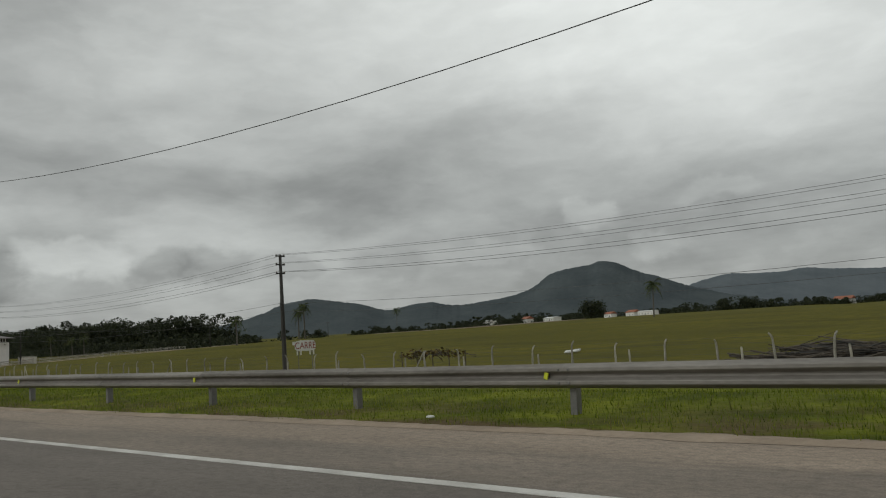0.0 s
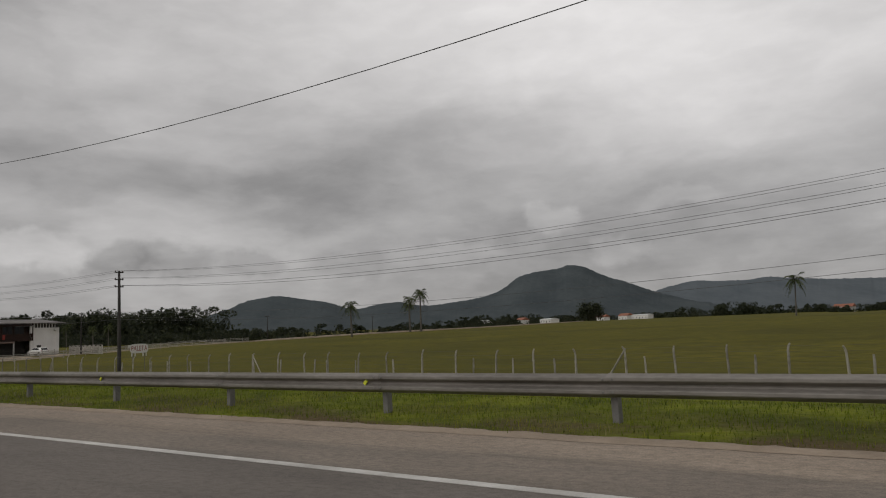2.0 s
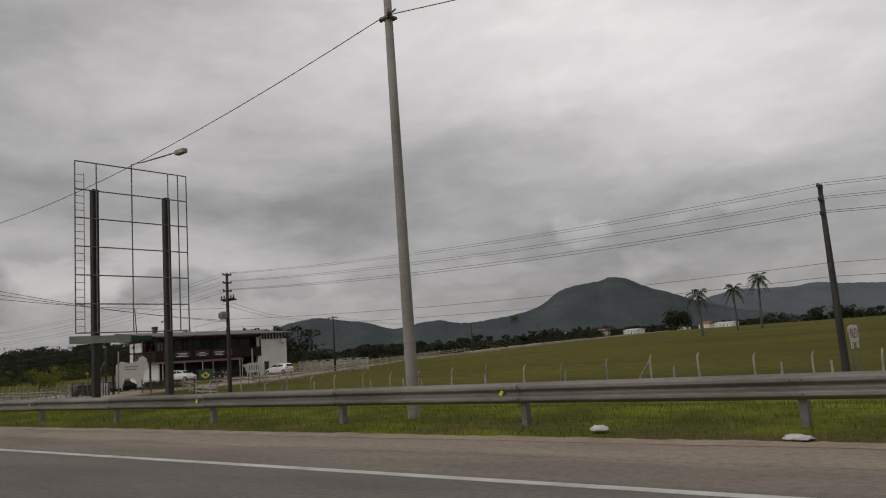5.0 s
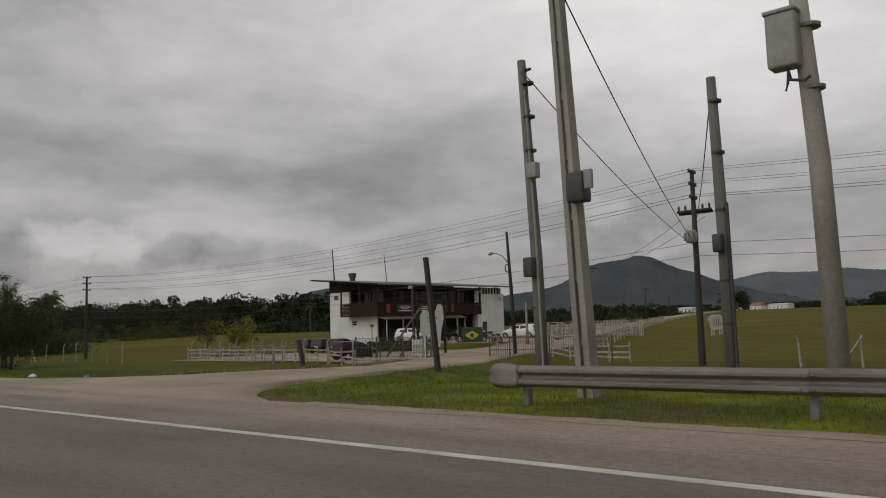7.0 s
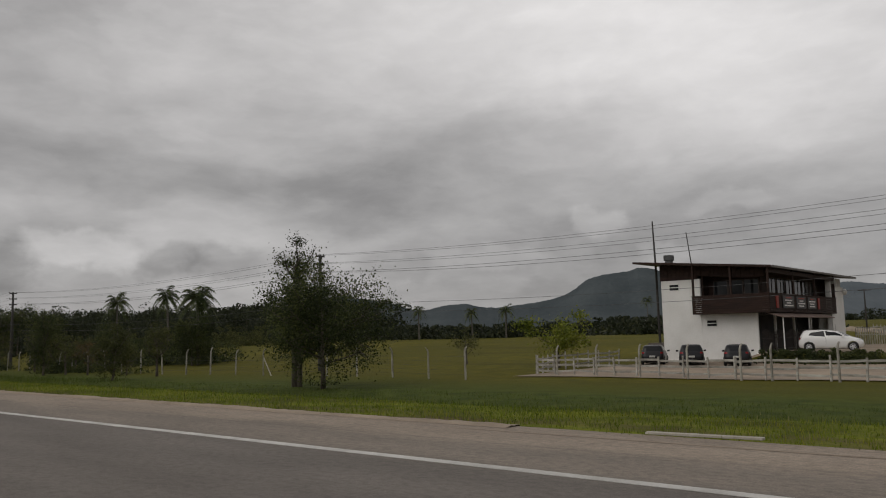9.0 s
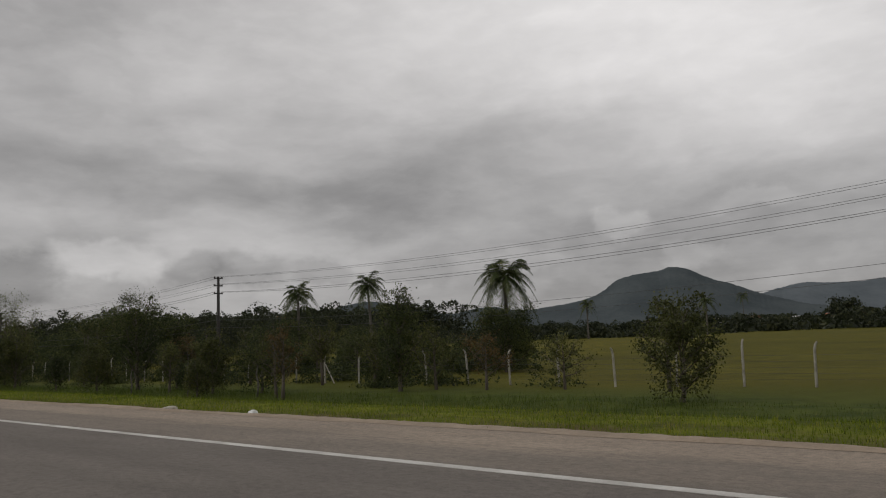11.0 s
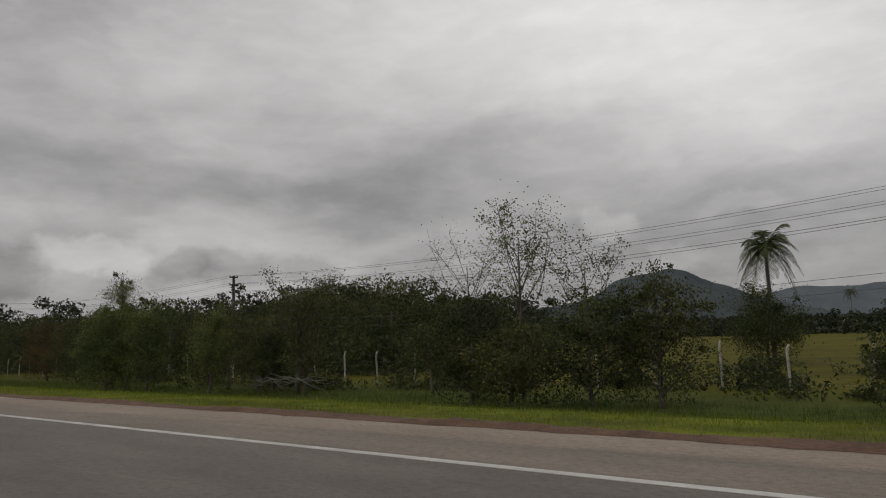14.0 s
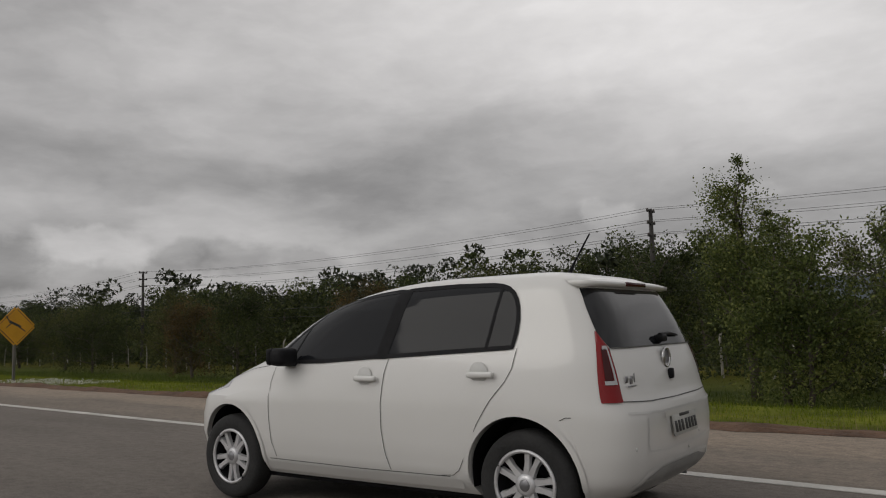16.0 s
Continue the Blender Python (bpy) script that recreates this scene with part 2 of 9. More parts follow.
def tube(pts, radii, n=8, cap=True):
    """Corners and faces of a round tube along a line of points."""
    pts = [Vector(p) for p in pts]
    if isinstance(radii, (int, float)):
        radii = [radii] * len(pts)
    vs, fs = [], []
    ref = Vector((0.31, 0.17, 0.93)).normalized()
    for i, p in enumerate(pts):
        d = (pts[min(i + 1, len(pts) - 1)] - pts[max(i - 1, 0)])
        d = d.normalized() if d.length > 1e-9 else Vector((0, 0, 1))
        r0 = ref if abs(d.dot(ref)) < 0.95 else Vector((1, 0, 0))
        a = d.cross(r0).normalized()
        b = d.cross(a)
        for k in range(n):
            w = 2 * math.pi * k / n
            vs.append(p + (a * math.cos(w) + b * math.sin(w)) * radii[i])
    for i in range(len(pts) - 1):
        for k in range(n):
            k2 = (k + 1) % n
            fs.append((i * n + k, i * n + k2, (i + 1) * n + k2, (i + 1) * n + k))
    if cap:
        fs.append(tuple(range(n))[::-1])
        fs.append(tuple(range((len(pts) - 1) * n, len(pts) * n)))
    return vs, fs


class Geo:
    """Gathers corners and faces of several pieces for one mesh."""

    def __init__(self):
        self.v, self.f = [], []

    def add(self, vf):
        o = len(self.v)
        self.v += list(vf[0])
        self.f += [tuple(i + o for i in f) for f in vf[1]]
        return self

    def tube(self, pts, r, n=8):
        return self.add(tube(pts, r, n))

    def box(self, lo, hi, bevel=0.0, m=None):
        c = [(a + b) / 2 for a, b in zip(lo, hi)]
        bm = box_bm(*[b - a for a, b in zip(lo, hi)], bevel, c, m=m)
        bm.verts.ensure_lookup_table()
        self.add(([v.co.copy() for v in bm.verts], [[v.index for v in f.verts] for f in bm.faces]))
        bm.free()
        return self

    def mesh(self, name, material, smooth=False):
        return mesh_py(name, self.v, self.f, material, smooth)


def smooth01(t):
    t = min(1.0, max(0.0, t))
    return t * t * (3 - 2 * t)


def slab(name, pts, z0, z1, material, parent=None, bevel=0.0):
    """An upright prism over a plan outline."""
    n = len(pts)
    vs = [(x, y, z0) for x, y in pts] + [(x, y, z1) for x, y in pts]
    fs = [tuple(range(n))[::-1], tuple(range(n, 2 * n))] + [(i, (i + 1) % n, (i + 1) % n + n, i + n) for i in range(n)]
    return mesh_py(name, vs, fs, material)

# ---- materials ----
M_LINE = mat("road_paint", (0.36, 0.345, 0.315), (0.64, 0.625, 0.59), 1.8, 45, 0.7, 0.2, world=True)
M_SOIL = mat("red_soil", (0.062, 0.034, 0.02), (0.16, 0.09, 0.054), 1.6, 14, 0.95, 0.8, world=True, dist=0.05)
M_BANK = mat("dark_earth", (0.032, 0.021, 0.013), (0.085, 0.055, 0.033), 0.9, 9, 0.95, 0.9, world=True, dist=0.08)
M_DUST = mat("dusty_soil", (0.23, 0.18, 0.13), (0.36, 0.288, 0.216), 1.4, 12, 0.95, 0.8, world=True, dist=0.04)
M_GRAVEL = mat("pale_gravel", (0.2, 0.155, 0.112), (0.4, 0.318, 0.235), 0.3, 9, 0.95, 0.7, world=True, dist=0.04)
M_STEEL = mat("galvanised_steel", (0.12, 0.108, 0.094), (0.29, 0.27, 0.243), 1.3, 22, 0.6, 0.12, metal=0.35, stretch=(0.3, 1, 1), rand=0.07)
M_POSTSTEEL = mat("weathered_post_steel", (0.13, 0.125, 0.12), (0.24, 0.23, 0.22), 3, 30, 0.65, 0.2, metal=0.3)
M_CONC = mat("pole_concrete", (0.2, 0.185, 0.165), (0.36, 0.335, 0.3), 0.9, 18, 0.9, 0.35, rand=0.12)
M_DARKPOLE = mat("dark_weathered_pole", (0.022, 0.02, 0.018), (0.055, 0.05, 0.046), 1.2, 25, 0.85, 0.4, stretch=(3, 3, 0.5), rand=0.15)
M_GREYPOLE = mat("grey_weathered_pole", (0.1, 0.095, 0.085), (0.19, 0.18, 0.16), 1.5, 22, 0.85, 0.4, stretch=(3, 3, 0.4))
M_WIRE = mat("wire", (0.04, 0.04, 0.042), (0.08, 0.08, 0.084), 1, 10, 0.6, 0)
M_INSUL = mat("insulator", (0.05, 0.035, 0.03), (0.1, 0.07, 0.06), 4, 20, 0.3, 0)
M_WHITEPOST = mat("whitewashed_concrete", (0.19, 0.175, 0.145), (0.4, 0.38, 0.33), 3, 25, 0.9, 0.3, rand=0.25)
M_YELLOW = mat("yellow_reflector", (0.5, 0.55, 0.02), (0.66, 0.68, 0.05), 6, 60, 0.35, 0)
M_BOX = mat("meter_box_grey", (0.22, 0.22, 0.2), (0.34, 0.34, 0.31), 2, 14, 0.6, 0.1)
M_BOXDARK = mat("meter_box_dark", (0.03, 0.03, 0.03), (0.07, 0.07, 0.07), 2, 14, 0.5, 0.1)
M_TRUNK = mat("bark", (0.05, 0.04, 0.03), (0.13, 0.11, 0.09), 4, 24, 0.95, 0.7, dist=0.03, stretch=(1, 1, 0.35))
M_PALMTRUNK = mat("palm_bark", (0.06, 0.054, 0.044), (0.14, 0.128, 0.108), 5, 20, 0.95, 0.6, stretch=(0.4, 0.4, 2.5))
M_LEAF = leaf_mat("leaf_dark", (0.022, 0.031, 0.012), (0.055, 0.07, 0.022), (0.115, 0.128, 0.04))
M_LEAF2 = leaf_mat("leaf_olive", (0.036, 0.042, 0.014), (0.085, 0.094, 0.028), (0.15, 0.148, 0.05))
M_LEAFB = leaf_mat("leaf_bright", (0.05, 0.07, 0.022), (0.125, 0.152, 0.042), (0.22, 0.235, 0.07))
M_LEAFY = leaf_mat("leaf_yellow_green", (0.07, 0.1, 0.012), (0.16, 0.19, 0.02), (0.24, 0.25, 0.04))
M_LEAFR = leaf_mat("leaf_rusty", (0.04, 0.035, 0.014), (0.1, 0.07, 0.025), (0.16, 0.1, 0.035))
M_FAR = leaf_mat("leaf_far_wood", (0.014, 0.019, 0.01), (0.032, 0.041, 0.018), (0.055, 0.06, 0.026))
M_FROND = leaf_mat("palm_frond", (0.025, 0.038, 0.012), (0.065, 0.085, 0.025), (0.12, 0.125, 0.05))
M_RANK = leaf_mat("rank_grass", (0.042, 0.064, 0.01), (0.082, 0.112, 0.016), (0.13, 0.15, 0.028))
M_GRASS = leaf_mat("grass_blade", (0.1, 0.135, 0.012), (0.18, 0.225, 0.02), (0.27, 0.265, 0.04))
for m_, k_ in ((M_GRASS, 0.65), (M_RANK, 0.55), (M_LEAF, 0.4), (M_LEAF2, 0.4), (M_LEAFB, 0.4)):
    m_.node_tree.nodes["Mix Shader"].inputs[0].default_value = k_
M_STRAW = leaf_mat("dry_grass", (0.1, 0.1, 0.025), (0.2, 0.18, 0.06), (0.27, 0.24, 0.1))
M_WOODWHITE = mat("whitewashed_board", (0.2, 0.185, 0.155), (0.48, 0.46, 0.415), 2.5, 16, 0.85, 0.4, stretch=(0.5, 2, 2), rand=0.2)
M_WOODBROWN = mat("dark_stained_wood", (0.014, 0.008, 0.006), (0.042, 0.022, 0.016), 2, 14, 0.75, 0.3, stretch=(0.4, 0.4, 3), spec=0.25)
M_WALL = mat("white_painted_wall", (0.66, 0.65, 0.62), (0.82, 0.81, 0.79), 0.5, 12, 0.9, 0.12)
# near-black that carries the shade of open rooms; the narrow door uses it too
M_DARKROOM = mat("shaded_interior", (0.025, 0.023, 0.022), (0.05, 0.047, 0.045), 1, 8, 0.8, 0.1)
M_ROOF = mat("corrugated_roof", (0.09, 0.08, 0.075), (0.18, 0.165, 0.15), 1, 12, 0.7, 0.2)
M_ROOFRED = mat("red_tile_roof", (0.22, 0.08, 0.045), (0.36, 0.15, 0.09), 2, 20, 0.85, 0.2)
M_ROOFWHITE = mat("pale_metal_roof", (0.55, 0.55, 0.54), (0.72, 0.72, 0.7), 1, 10, 0.6, 0.05)
# forest colours with distance haze mixed in: blue-grey, paler for the farther range
M_HILL_HAZED = mat("hazed_hill_forest", (0.062, 0.074, 0.08), (0.092, 0.106, 0.11), 0.006, 0.05, 1.0, 0.5, world=True, dist=14.0, spec=0.0)
M_HILLFAR_HAZED = mat("hazed_hill_forest_far", (0.1, 0.116, 0.128), (0.135, 0.152, 0.164), 0.005, 0.03, 1.0, 0.3, world=True, dist=14.0, spec=0.0)


def ground_material():
    """Pasture and verge grass in one sheet: greener by the road, olive and tired farther out."""
    m, nt, b = node_mat("grass_ground")
    N, L = nt.nodes.new, nt.links.new
    g = N("ShaderNodeNewGeometry")
    sp = N("ShaderNodeSeparateXYZ")
    L(g.outputs["Position"], sp.inputs[0])

    def nz(scale, detail=5, stretch=(1, 1, 1)):
        k = N("ShaderNodeVectorMath")
        k.operation = "MULTIPLY"
        k.inputs[1].default_value = stretch
        L(g.outputs["Position"], k.inputs[0])
        n = N("ShaderNodeTexNoise")
        n.inputs["Scale"].default_value, n.inputs["Detail"].default_value = scale, detail
        L(k.outputs[0], n.inputs["Vector"])
        return n.outputs["Fac"]

    def rng(v, a, b_, c=0.0, d=1.0):
        r = N("ShaderNodeMapRange")
        L(v, r.inputs["Value"])
        for i, q in zip(("From Min", "From Max", "To Min", "To Max"), (a, b_, c, d)):
            r.inputs[i].default_value = q
        return r.outputs[0]

    def mix(f, a, b_):
        x = N("ShaderNodeMix")
        x.data_type = "RGBA"
        L(f, x.inputs["Factor"])
        for s, v in (("A", a), ("B", b_)):
            if isinstance(v, tuple):
                x.inputs[s].default_value = (*v, 1)
            else:
                L(v, x.inputs[s])
        return x.outputs["Result"]

    coarse = rng(nz(0.06, 6, (0.5, 1, 1)), 0.36, 0.64)
    middle = rng(nz(0.8, 5), 0.35, 0.65)
    fine = rng(nz(9.0, 4), 0.3, 0.7)
    field = mix(coarse, (0.098, 0.088, 0.008), (0.165, 0.14, 0.012))
    field = mix(middle, field, (0.085, 0.08, 0.008))
    field = mix(rng(nz(0.16, 6, (0.35, 1, 1)), 0.52, 0.66, 0.0, 0.6), field, (0.062, 0.056, 0.008))
    verge = mix(middle, (0.075, 0.095, 0.009), (0.2, 0.225, 0.018))
    verge = mix(rng(nz(0.45, 6, (0.6, 1, 1)), 0.5, 0.66, 0.0, 0.75), verge, (0.058, 0.058, 0.014))
    wet = N("ShaderNodeMath")                # ranker, darker grass down in the ditch
    wet.operation = "MULTIPLY_ADD"
    wet.inputs[1].default_value = 2.5
    L(nz(0.35, 4), wet.inputs[0])
    L(sp.outputs[1], wet.inputs[2])
    deep = N("ShaderNodeMath")
    deep.operation = "MULTIPLY"
    L(rng(wet.outputs[0], 13.2, 15.5), deep.inputs[0])
    L(rng(sp.outputs[0], -148, -166), deep.inputs[1])
    verge = mix(deep.outputs[0], verge, mix(middle, (0.04, 0.062, 0.01), (0.085, 0.11, 0.018)))
    edge = N("ShaderNodeMath")
    edge.operation = "MULTIPLY_ADD"
    edge.inputs[1].default_value = 7.0
    L(nz(0.2, 4), edge.inputs[0])
    L(sp.outputs[1], edge.inputs[2])
    col = mix(rng(edge.outputs[0], 30, 40), verge, field)
    col = mix(rng(nz(2.6, 6, (0.6, 1, 1)), 0.52, 0.72, 0.0, 0.55), col, (0.06, 0.066, 0.012))
    litter = N("ShaderNodeMath")             # bare and withered patches close to the road
    litter.operation = "MULTIPLY"
    L(rng(nz(0.9, 6, (0.5, 1.4, 1)), 0.42, 0.6), litter.inputs[0])
    L(rng(sp.outputs[1], 11.2, 9.2), litter.inputs[1])
    col = mix(litter.outputs[0], col, (0.115, 0.085, 0.045))
    col = mix(rng(fine, 0.0, 1.0, 0.0, 0.35), col, (0.05, 0.05, 0.012))
    L(col, b.inputs["Base Color"])
    b.inputs["Roughness"].default_value = 0.95
    b.inputs["Specular IOR Level"].default_value = 0.1
    u = N("ShaderNodeBump")
    u.inputs["Strength"].default_value, u.inputs["Distance"].default_value = 0.8, 0.12
    L(nz(5.0, 6), u.inputs["Height"])
    L(u.outputs[0], b.inputs["Normal"])
    return m


M_GROUND = ground_material()


def asphalt_material():
    """Worn asphalt: dark wheel lanes, a paler outer strip, and dust that thickens towards the verge."""
    m, nt, b = node_mat("asphalt")
    N, L = nt.nodes.new, nt.links.new
    g = N("ShaderNodeNewGeometry")
    sp = N("ShaderNodeSeparateXYZ")
    L(g.outputs["Position"], sp.inputs[0])

    def nz(scale, detail=5, stretch=(1, 1, 1)):
        k = N("ShaderNodeVectorMath")
        k.operation = "MULTIPLY"
        k.inputs[1].default_value = stretch
        L(g.outputs["Position"], k.inputs[0])
        n = N("ShaderNodeTexNoise")
        n.inputs["Scale"].default_value, n.inputs["Detail"].default_value = scale, detail
        L(k.outputs[0], n.inputs["Vector"])
        return n.outputs["Fac"]

    def rng(v, a, b_, c=0.0, d=1.0):
        r = N("ShaderNodeMapRange")
        L(v, r.inputs["Value"])
        for i, q in zip(("From Min", "From Max", "To Min", "To Max"), (a, b_, c, d)):
            r.inputs[i].default_value = q
        return r.outputs[0]

    def mix(f, a, b_):
        x = N("ShaderNodeMix")
        x.data_type = "RGBA"
        L(f, x.inputs["Factor"])
        for s, v in (("A", a), ("B", b_)):
            if isinstance(v, tuple):
                x.inputs[s].default_value = (*v, 1)
            else:
                L(v, x.inputs[s])
        return x.outputs["Result"]

    def shifted(v, amount):
        e = N("ShaderNodeMath")
        e.operation = "MULTIPLY_ADD"
        e.inputs[1].default_value = amount
        L(v, e.inputs[0])
        L(sp.outputs[1], e.inputs[2])
        return e.outputs[0]

    streak = nz(0.9, 6, (0.35, 1.3, 1))
    patch = nz(0.5, 5, (0.35, 1.2, 1))
    grit = nz(45, 3)
    dark = mix(rng(streak, 0.35, 0.65), (0.15, 0.131, 0.113), (0.205, 0.18, 0.156))
    pale = mix(rng(streak, 0.35, 0.65), (0.225, 0.187, 0.15), (0.29, 0.242, 0.194))
    dust = mix(rng(patch, 0.35, 0.65), (0.315, 0.252, 0.192), (0.42, 0.338, 0.258))
    col = mix(rng(shifted(patch, 0.5), 6.1, 6.5), dark, pale)
    col = mix(rng(shifted(streak, 1.6), 7.9, 8.5), col, dust)
    blot = nz(2.6, 6, (0.6, 1, 1))
    col = mix(rng(blot, 0.5, 0.75, 0.0, 0.25), col, (0.11, 0.095, 0.08))
    col = mix(rng(nz(0.17, 5, (1, 2.2, 1)), 0.58, 0.72, 0.0, 0.35), col, (0.11, 0.097, 0.083))
    # the worn joint between carriageway and shoulder
    seam = N("ShaderNodeMath")
    seam.operation = "ABSOLUTE"
    L(rng(shifted(nz(0.4, 5, (0.5, 1, 1)), 0.45), 6.58, 8.58, -1.0, 1.0), seam.inputs[0])
    col = mix(rng(seam.outputs[0], 0.015, 0.06, 0.2, 0.0), col, (0.07, 0.06, 0.05))
    col = mix(rng(grit, 0.35, 0.75, 0.0, 0.5), col, (0.07, 0.062, 0.056))
    col = mix(rng(nz(13, 3, (0.7, 1, 1)), 0.4, 0.75, 0.0, 0.45), col, (0.055, 0.048, 0.042))
    col = mix(rng(nz(60, 2), 0.6, 0.72, 0.0, 0.5), col, (0.3, 0.262, 0.225))
    col = mix(rng(nz(130, 2), 0.55, 0.75, 0.0, 0.35), col, (0.3, 0.275, 0.25))
    L(col, b.inputs["Base Color"])
    b.inputs["Roughness"].default_value = 0.85
    b.inputs["Specular IOR Level"].default_value = 0.3
    u = N("ShaderNodeBump")
    u.inputs["Strength"].default_value, u.inputs["Distance"].default_value = 0.5, 0.012
    L(grit, u.inputs["Height"])
    L(u.outputs[0], b.inputs["Normal"])
    return m


M_ASPHALT = asphalt_material()

# ---- the lie of the land ----
WEST = [(8.2, -188), (8.9, -180), (9.9, -172.6), (10.6, -169), (11.2, -166), (11.9, -164.3), (13, -163.4), (17.5, -164), (25, -167.2), (31, -171.2), (37, -174.2), (46, -180), (60, -184), (92, -195.3), (115, -203), (546, -361), (760, -439)]
EAST = [(8.2, -151), (9.4, -153.4), (10.5, -154.9), (12.1, -156.1), (16, -158.2), (22, -161), (30, -165.3), (38, -168.9), (46, -171), (60, -177.6), (92, -190.6), (115, -198.5), (546, -357), (760, -435)]


def along(table, v):
    """Straight-line reading of a table of pairs."""
    if v <= table[0][0]:
        return table[0][1]
    for (a, p), (b, q) in zip(table, table[1:]):
        if v <= b:
            return p + (q - p) * (v - a) / (b - a)
    return table[-1][1]


def gz(x, y):
    """Height of the ground: road on a low bank, a flat strip behind it, pasture that rises gently."""
    if y < 8.6:
        return -0.2
    far = 0.35 + 1.42 * smooth01((x + 215) / 90)
    if y < 11.8:
        z = -0.02 + (0.08 * smooth01((x + 157) / 6) - 0.03) * (y - 8.6)
    elif y < 19:
        z0 = -0.12 + 0.256 * smooth01((x + 157) / 6)
        z = z0 - (z0 + 1.17) * smooth01((y - 11.8) / 7.2)
    elif y < 43:
        z = -1.17
    else:
        z = -1.17 + (far + 1.17) * smooth01((y - 43) / 85) + 0.01 * min(700, max(0, y - 300))
        z += 0.011 * min(170, max(0, y - 115)) * smooth01((-185 - x) / 50)
    if -204 < x < -150 and 11 < y < 80:
        # ditch before the board wall
        k = smooth01((x + 182.5) / 2) * smooth01((-171.5 - x) / 2.5) * smooth01((y - 24) / 5) * smooth01((38.9 - y) / 0.9)
        z -= 1.0 * k
        # lane that leaves the road
        wx, ex = along(WEST, y), along(EAST, y)
        out = max(wx - x, x - ex, 0)
        w = (1 - smooth01(out / (3.2 if x < wx else 4.5))) * (1 - smooth01((y - 46) / 32))
        d = -0.06 - 0.7 * smooth01((y - 11) / 24)
        if w > 0:
            z = z * (1 - w) + max(z, d) * w
    # raised forecourt before the house
    if -203 < x < -172 and 54 < y < 90:
        w = smooth01((y - 55.2) / 0.9) * smooth01((x + 200.5) / 1.5) * smooth01((-181.5 - x) / 3)
        z = z * (1 - w) + max(z, -0.42) * w
    if y > 14:
        z += 0.05 * math.sin(x * 0.31 + y * 0.17) * math.sin(x * 0.13 - y * 0.23)
    return z


def axis(*runs):
    out = []
    for a, b, n in runs:
        out += [a + (b - a) * i / n for i in range(n)]
    return out + [runs[-1][1]]


def sheet(name, xs, ys, lift, material, label, category="", warp=None, height=gz):
    vs, fs = [], []
    for y in ys:
        for x in xs:
            px, py = warp(x, y) if warp else (x, y)
            vs.append((px, py, height(px, py) + lift))
    n = len(xs)
    for j in range(len(ys) - 1):
        for i in range(n - 1):
            fs.append((j * n + i, j * n + i + 1, (j + 1) * n + i + 1, (j + 1) * n + i))
    ob = new(name, mesh_np(name, vs, fs, material, True))
    return tagged(ob, label, category or name, kind="structure")


sheet("ground", axis((-5200, -420, 24), (-420, 40, 230), (40, 4000, 16)),
      axis((-1500, 8.2, 4), (8.2, 22, 26), (22, 60, 30), (60, 140, 26), (140, 5000, 30)),
      0.0, M_GROUND, "olive pasture and green grass verge beside the road", "ground")


def road_piece(name, y0, y1, z, material, label, x0=160, x1=-520, cat="road", n=60):
    xs = [x0 + (x1 - x0) * i / n for i in range(n + 1)]
    vs, fs = [], []
    for x in xs:
        vs += [(x, y0, z - 0.25), (x, y0, z), (x, y1, z), (x, y1, z - 0.25)]
    for i in range(n):
        for k in range(3):
            a = i * 4 + k
            fs.append((a, a + 1, a + 5, a + 4))
    return tagged(new(name, mesh_py(name, vs, fs, material)), label, cat, kind="structure")


road_piece("road", -6.0, 7.35, 0.0, M_ASPHALT, "grey asphalt highway carriageway with fine wear")
road_piece("pavement", 7.35, 8.9, 0.0, M_ASPHALT, "pale dusty asphalt shoulder beside the carriageway", cat="shoulder")


def paint_line():
    """The edge line: a thin painted strip, a little ragged and worn."""
    rng = random.Random(5)
    xs = [160 - 0.8 * i for i in range(850)]
    vs, fs = [], []
    for x in xs:
        a, b = 5.89 + rng.uniform(-0.006, 0.006), 6.035 + rng.uniform(-0.006, 0.006)
        vs += [(x, a, 0.001), (x, a, 0.006), (x, b, 0.006), (x, b, 0.001)]
    for i in range(len(xs) - 1):
        for k in range(3):
            q = i * 4 + k
            fs.append((q, q + 1, q + 5, q + 4))
    tagged(new("road_line", mesh_py("road_line", vs, fs, M_LINE)), "worn white edge line painted on the asphalt", "road line", kind="structure")


paint_line()


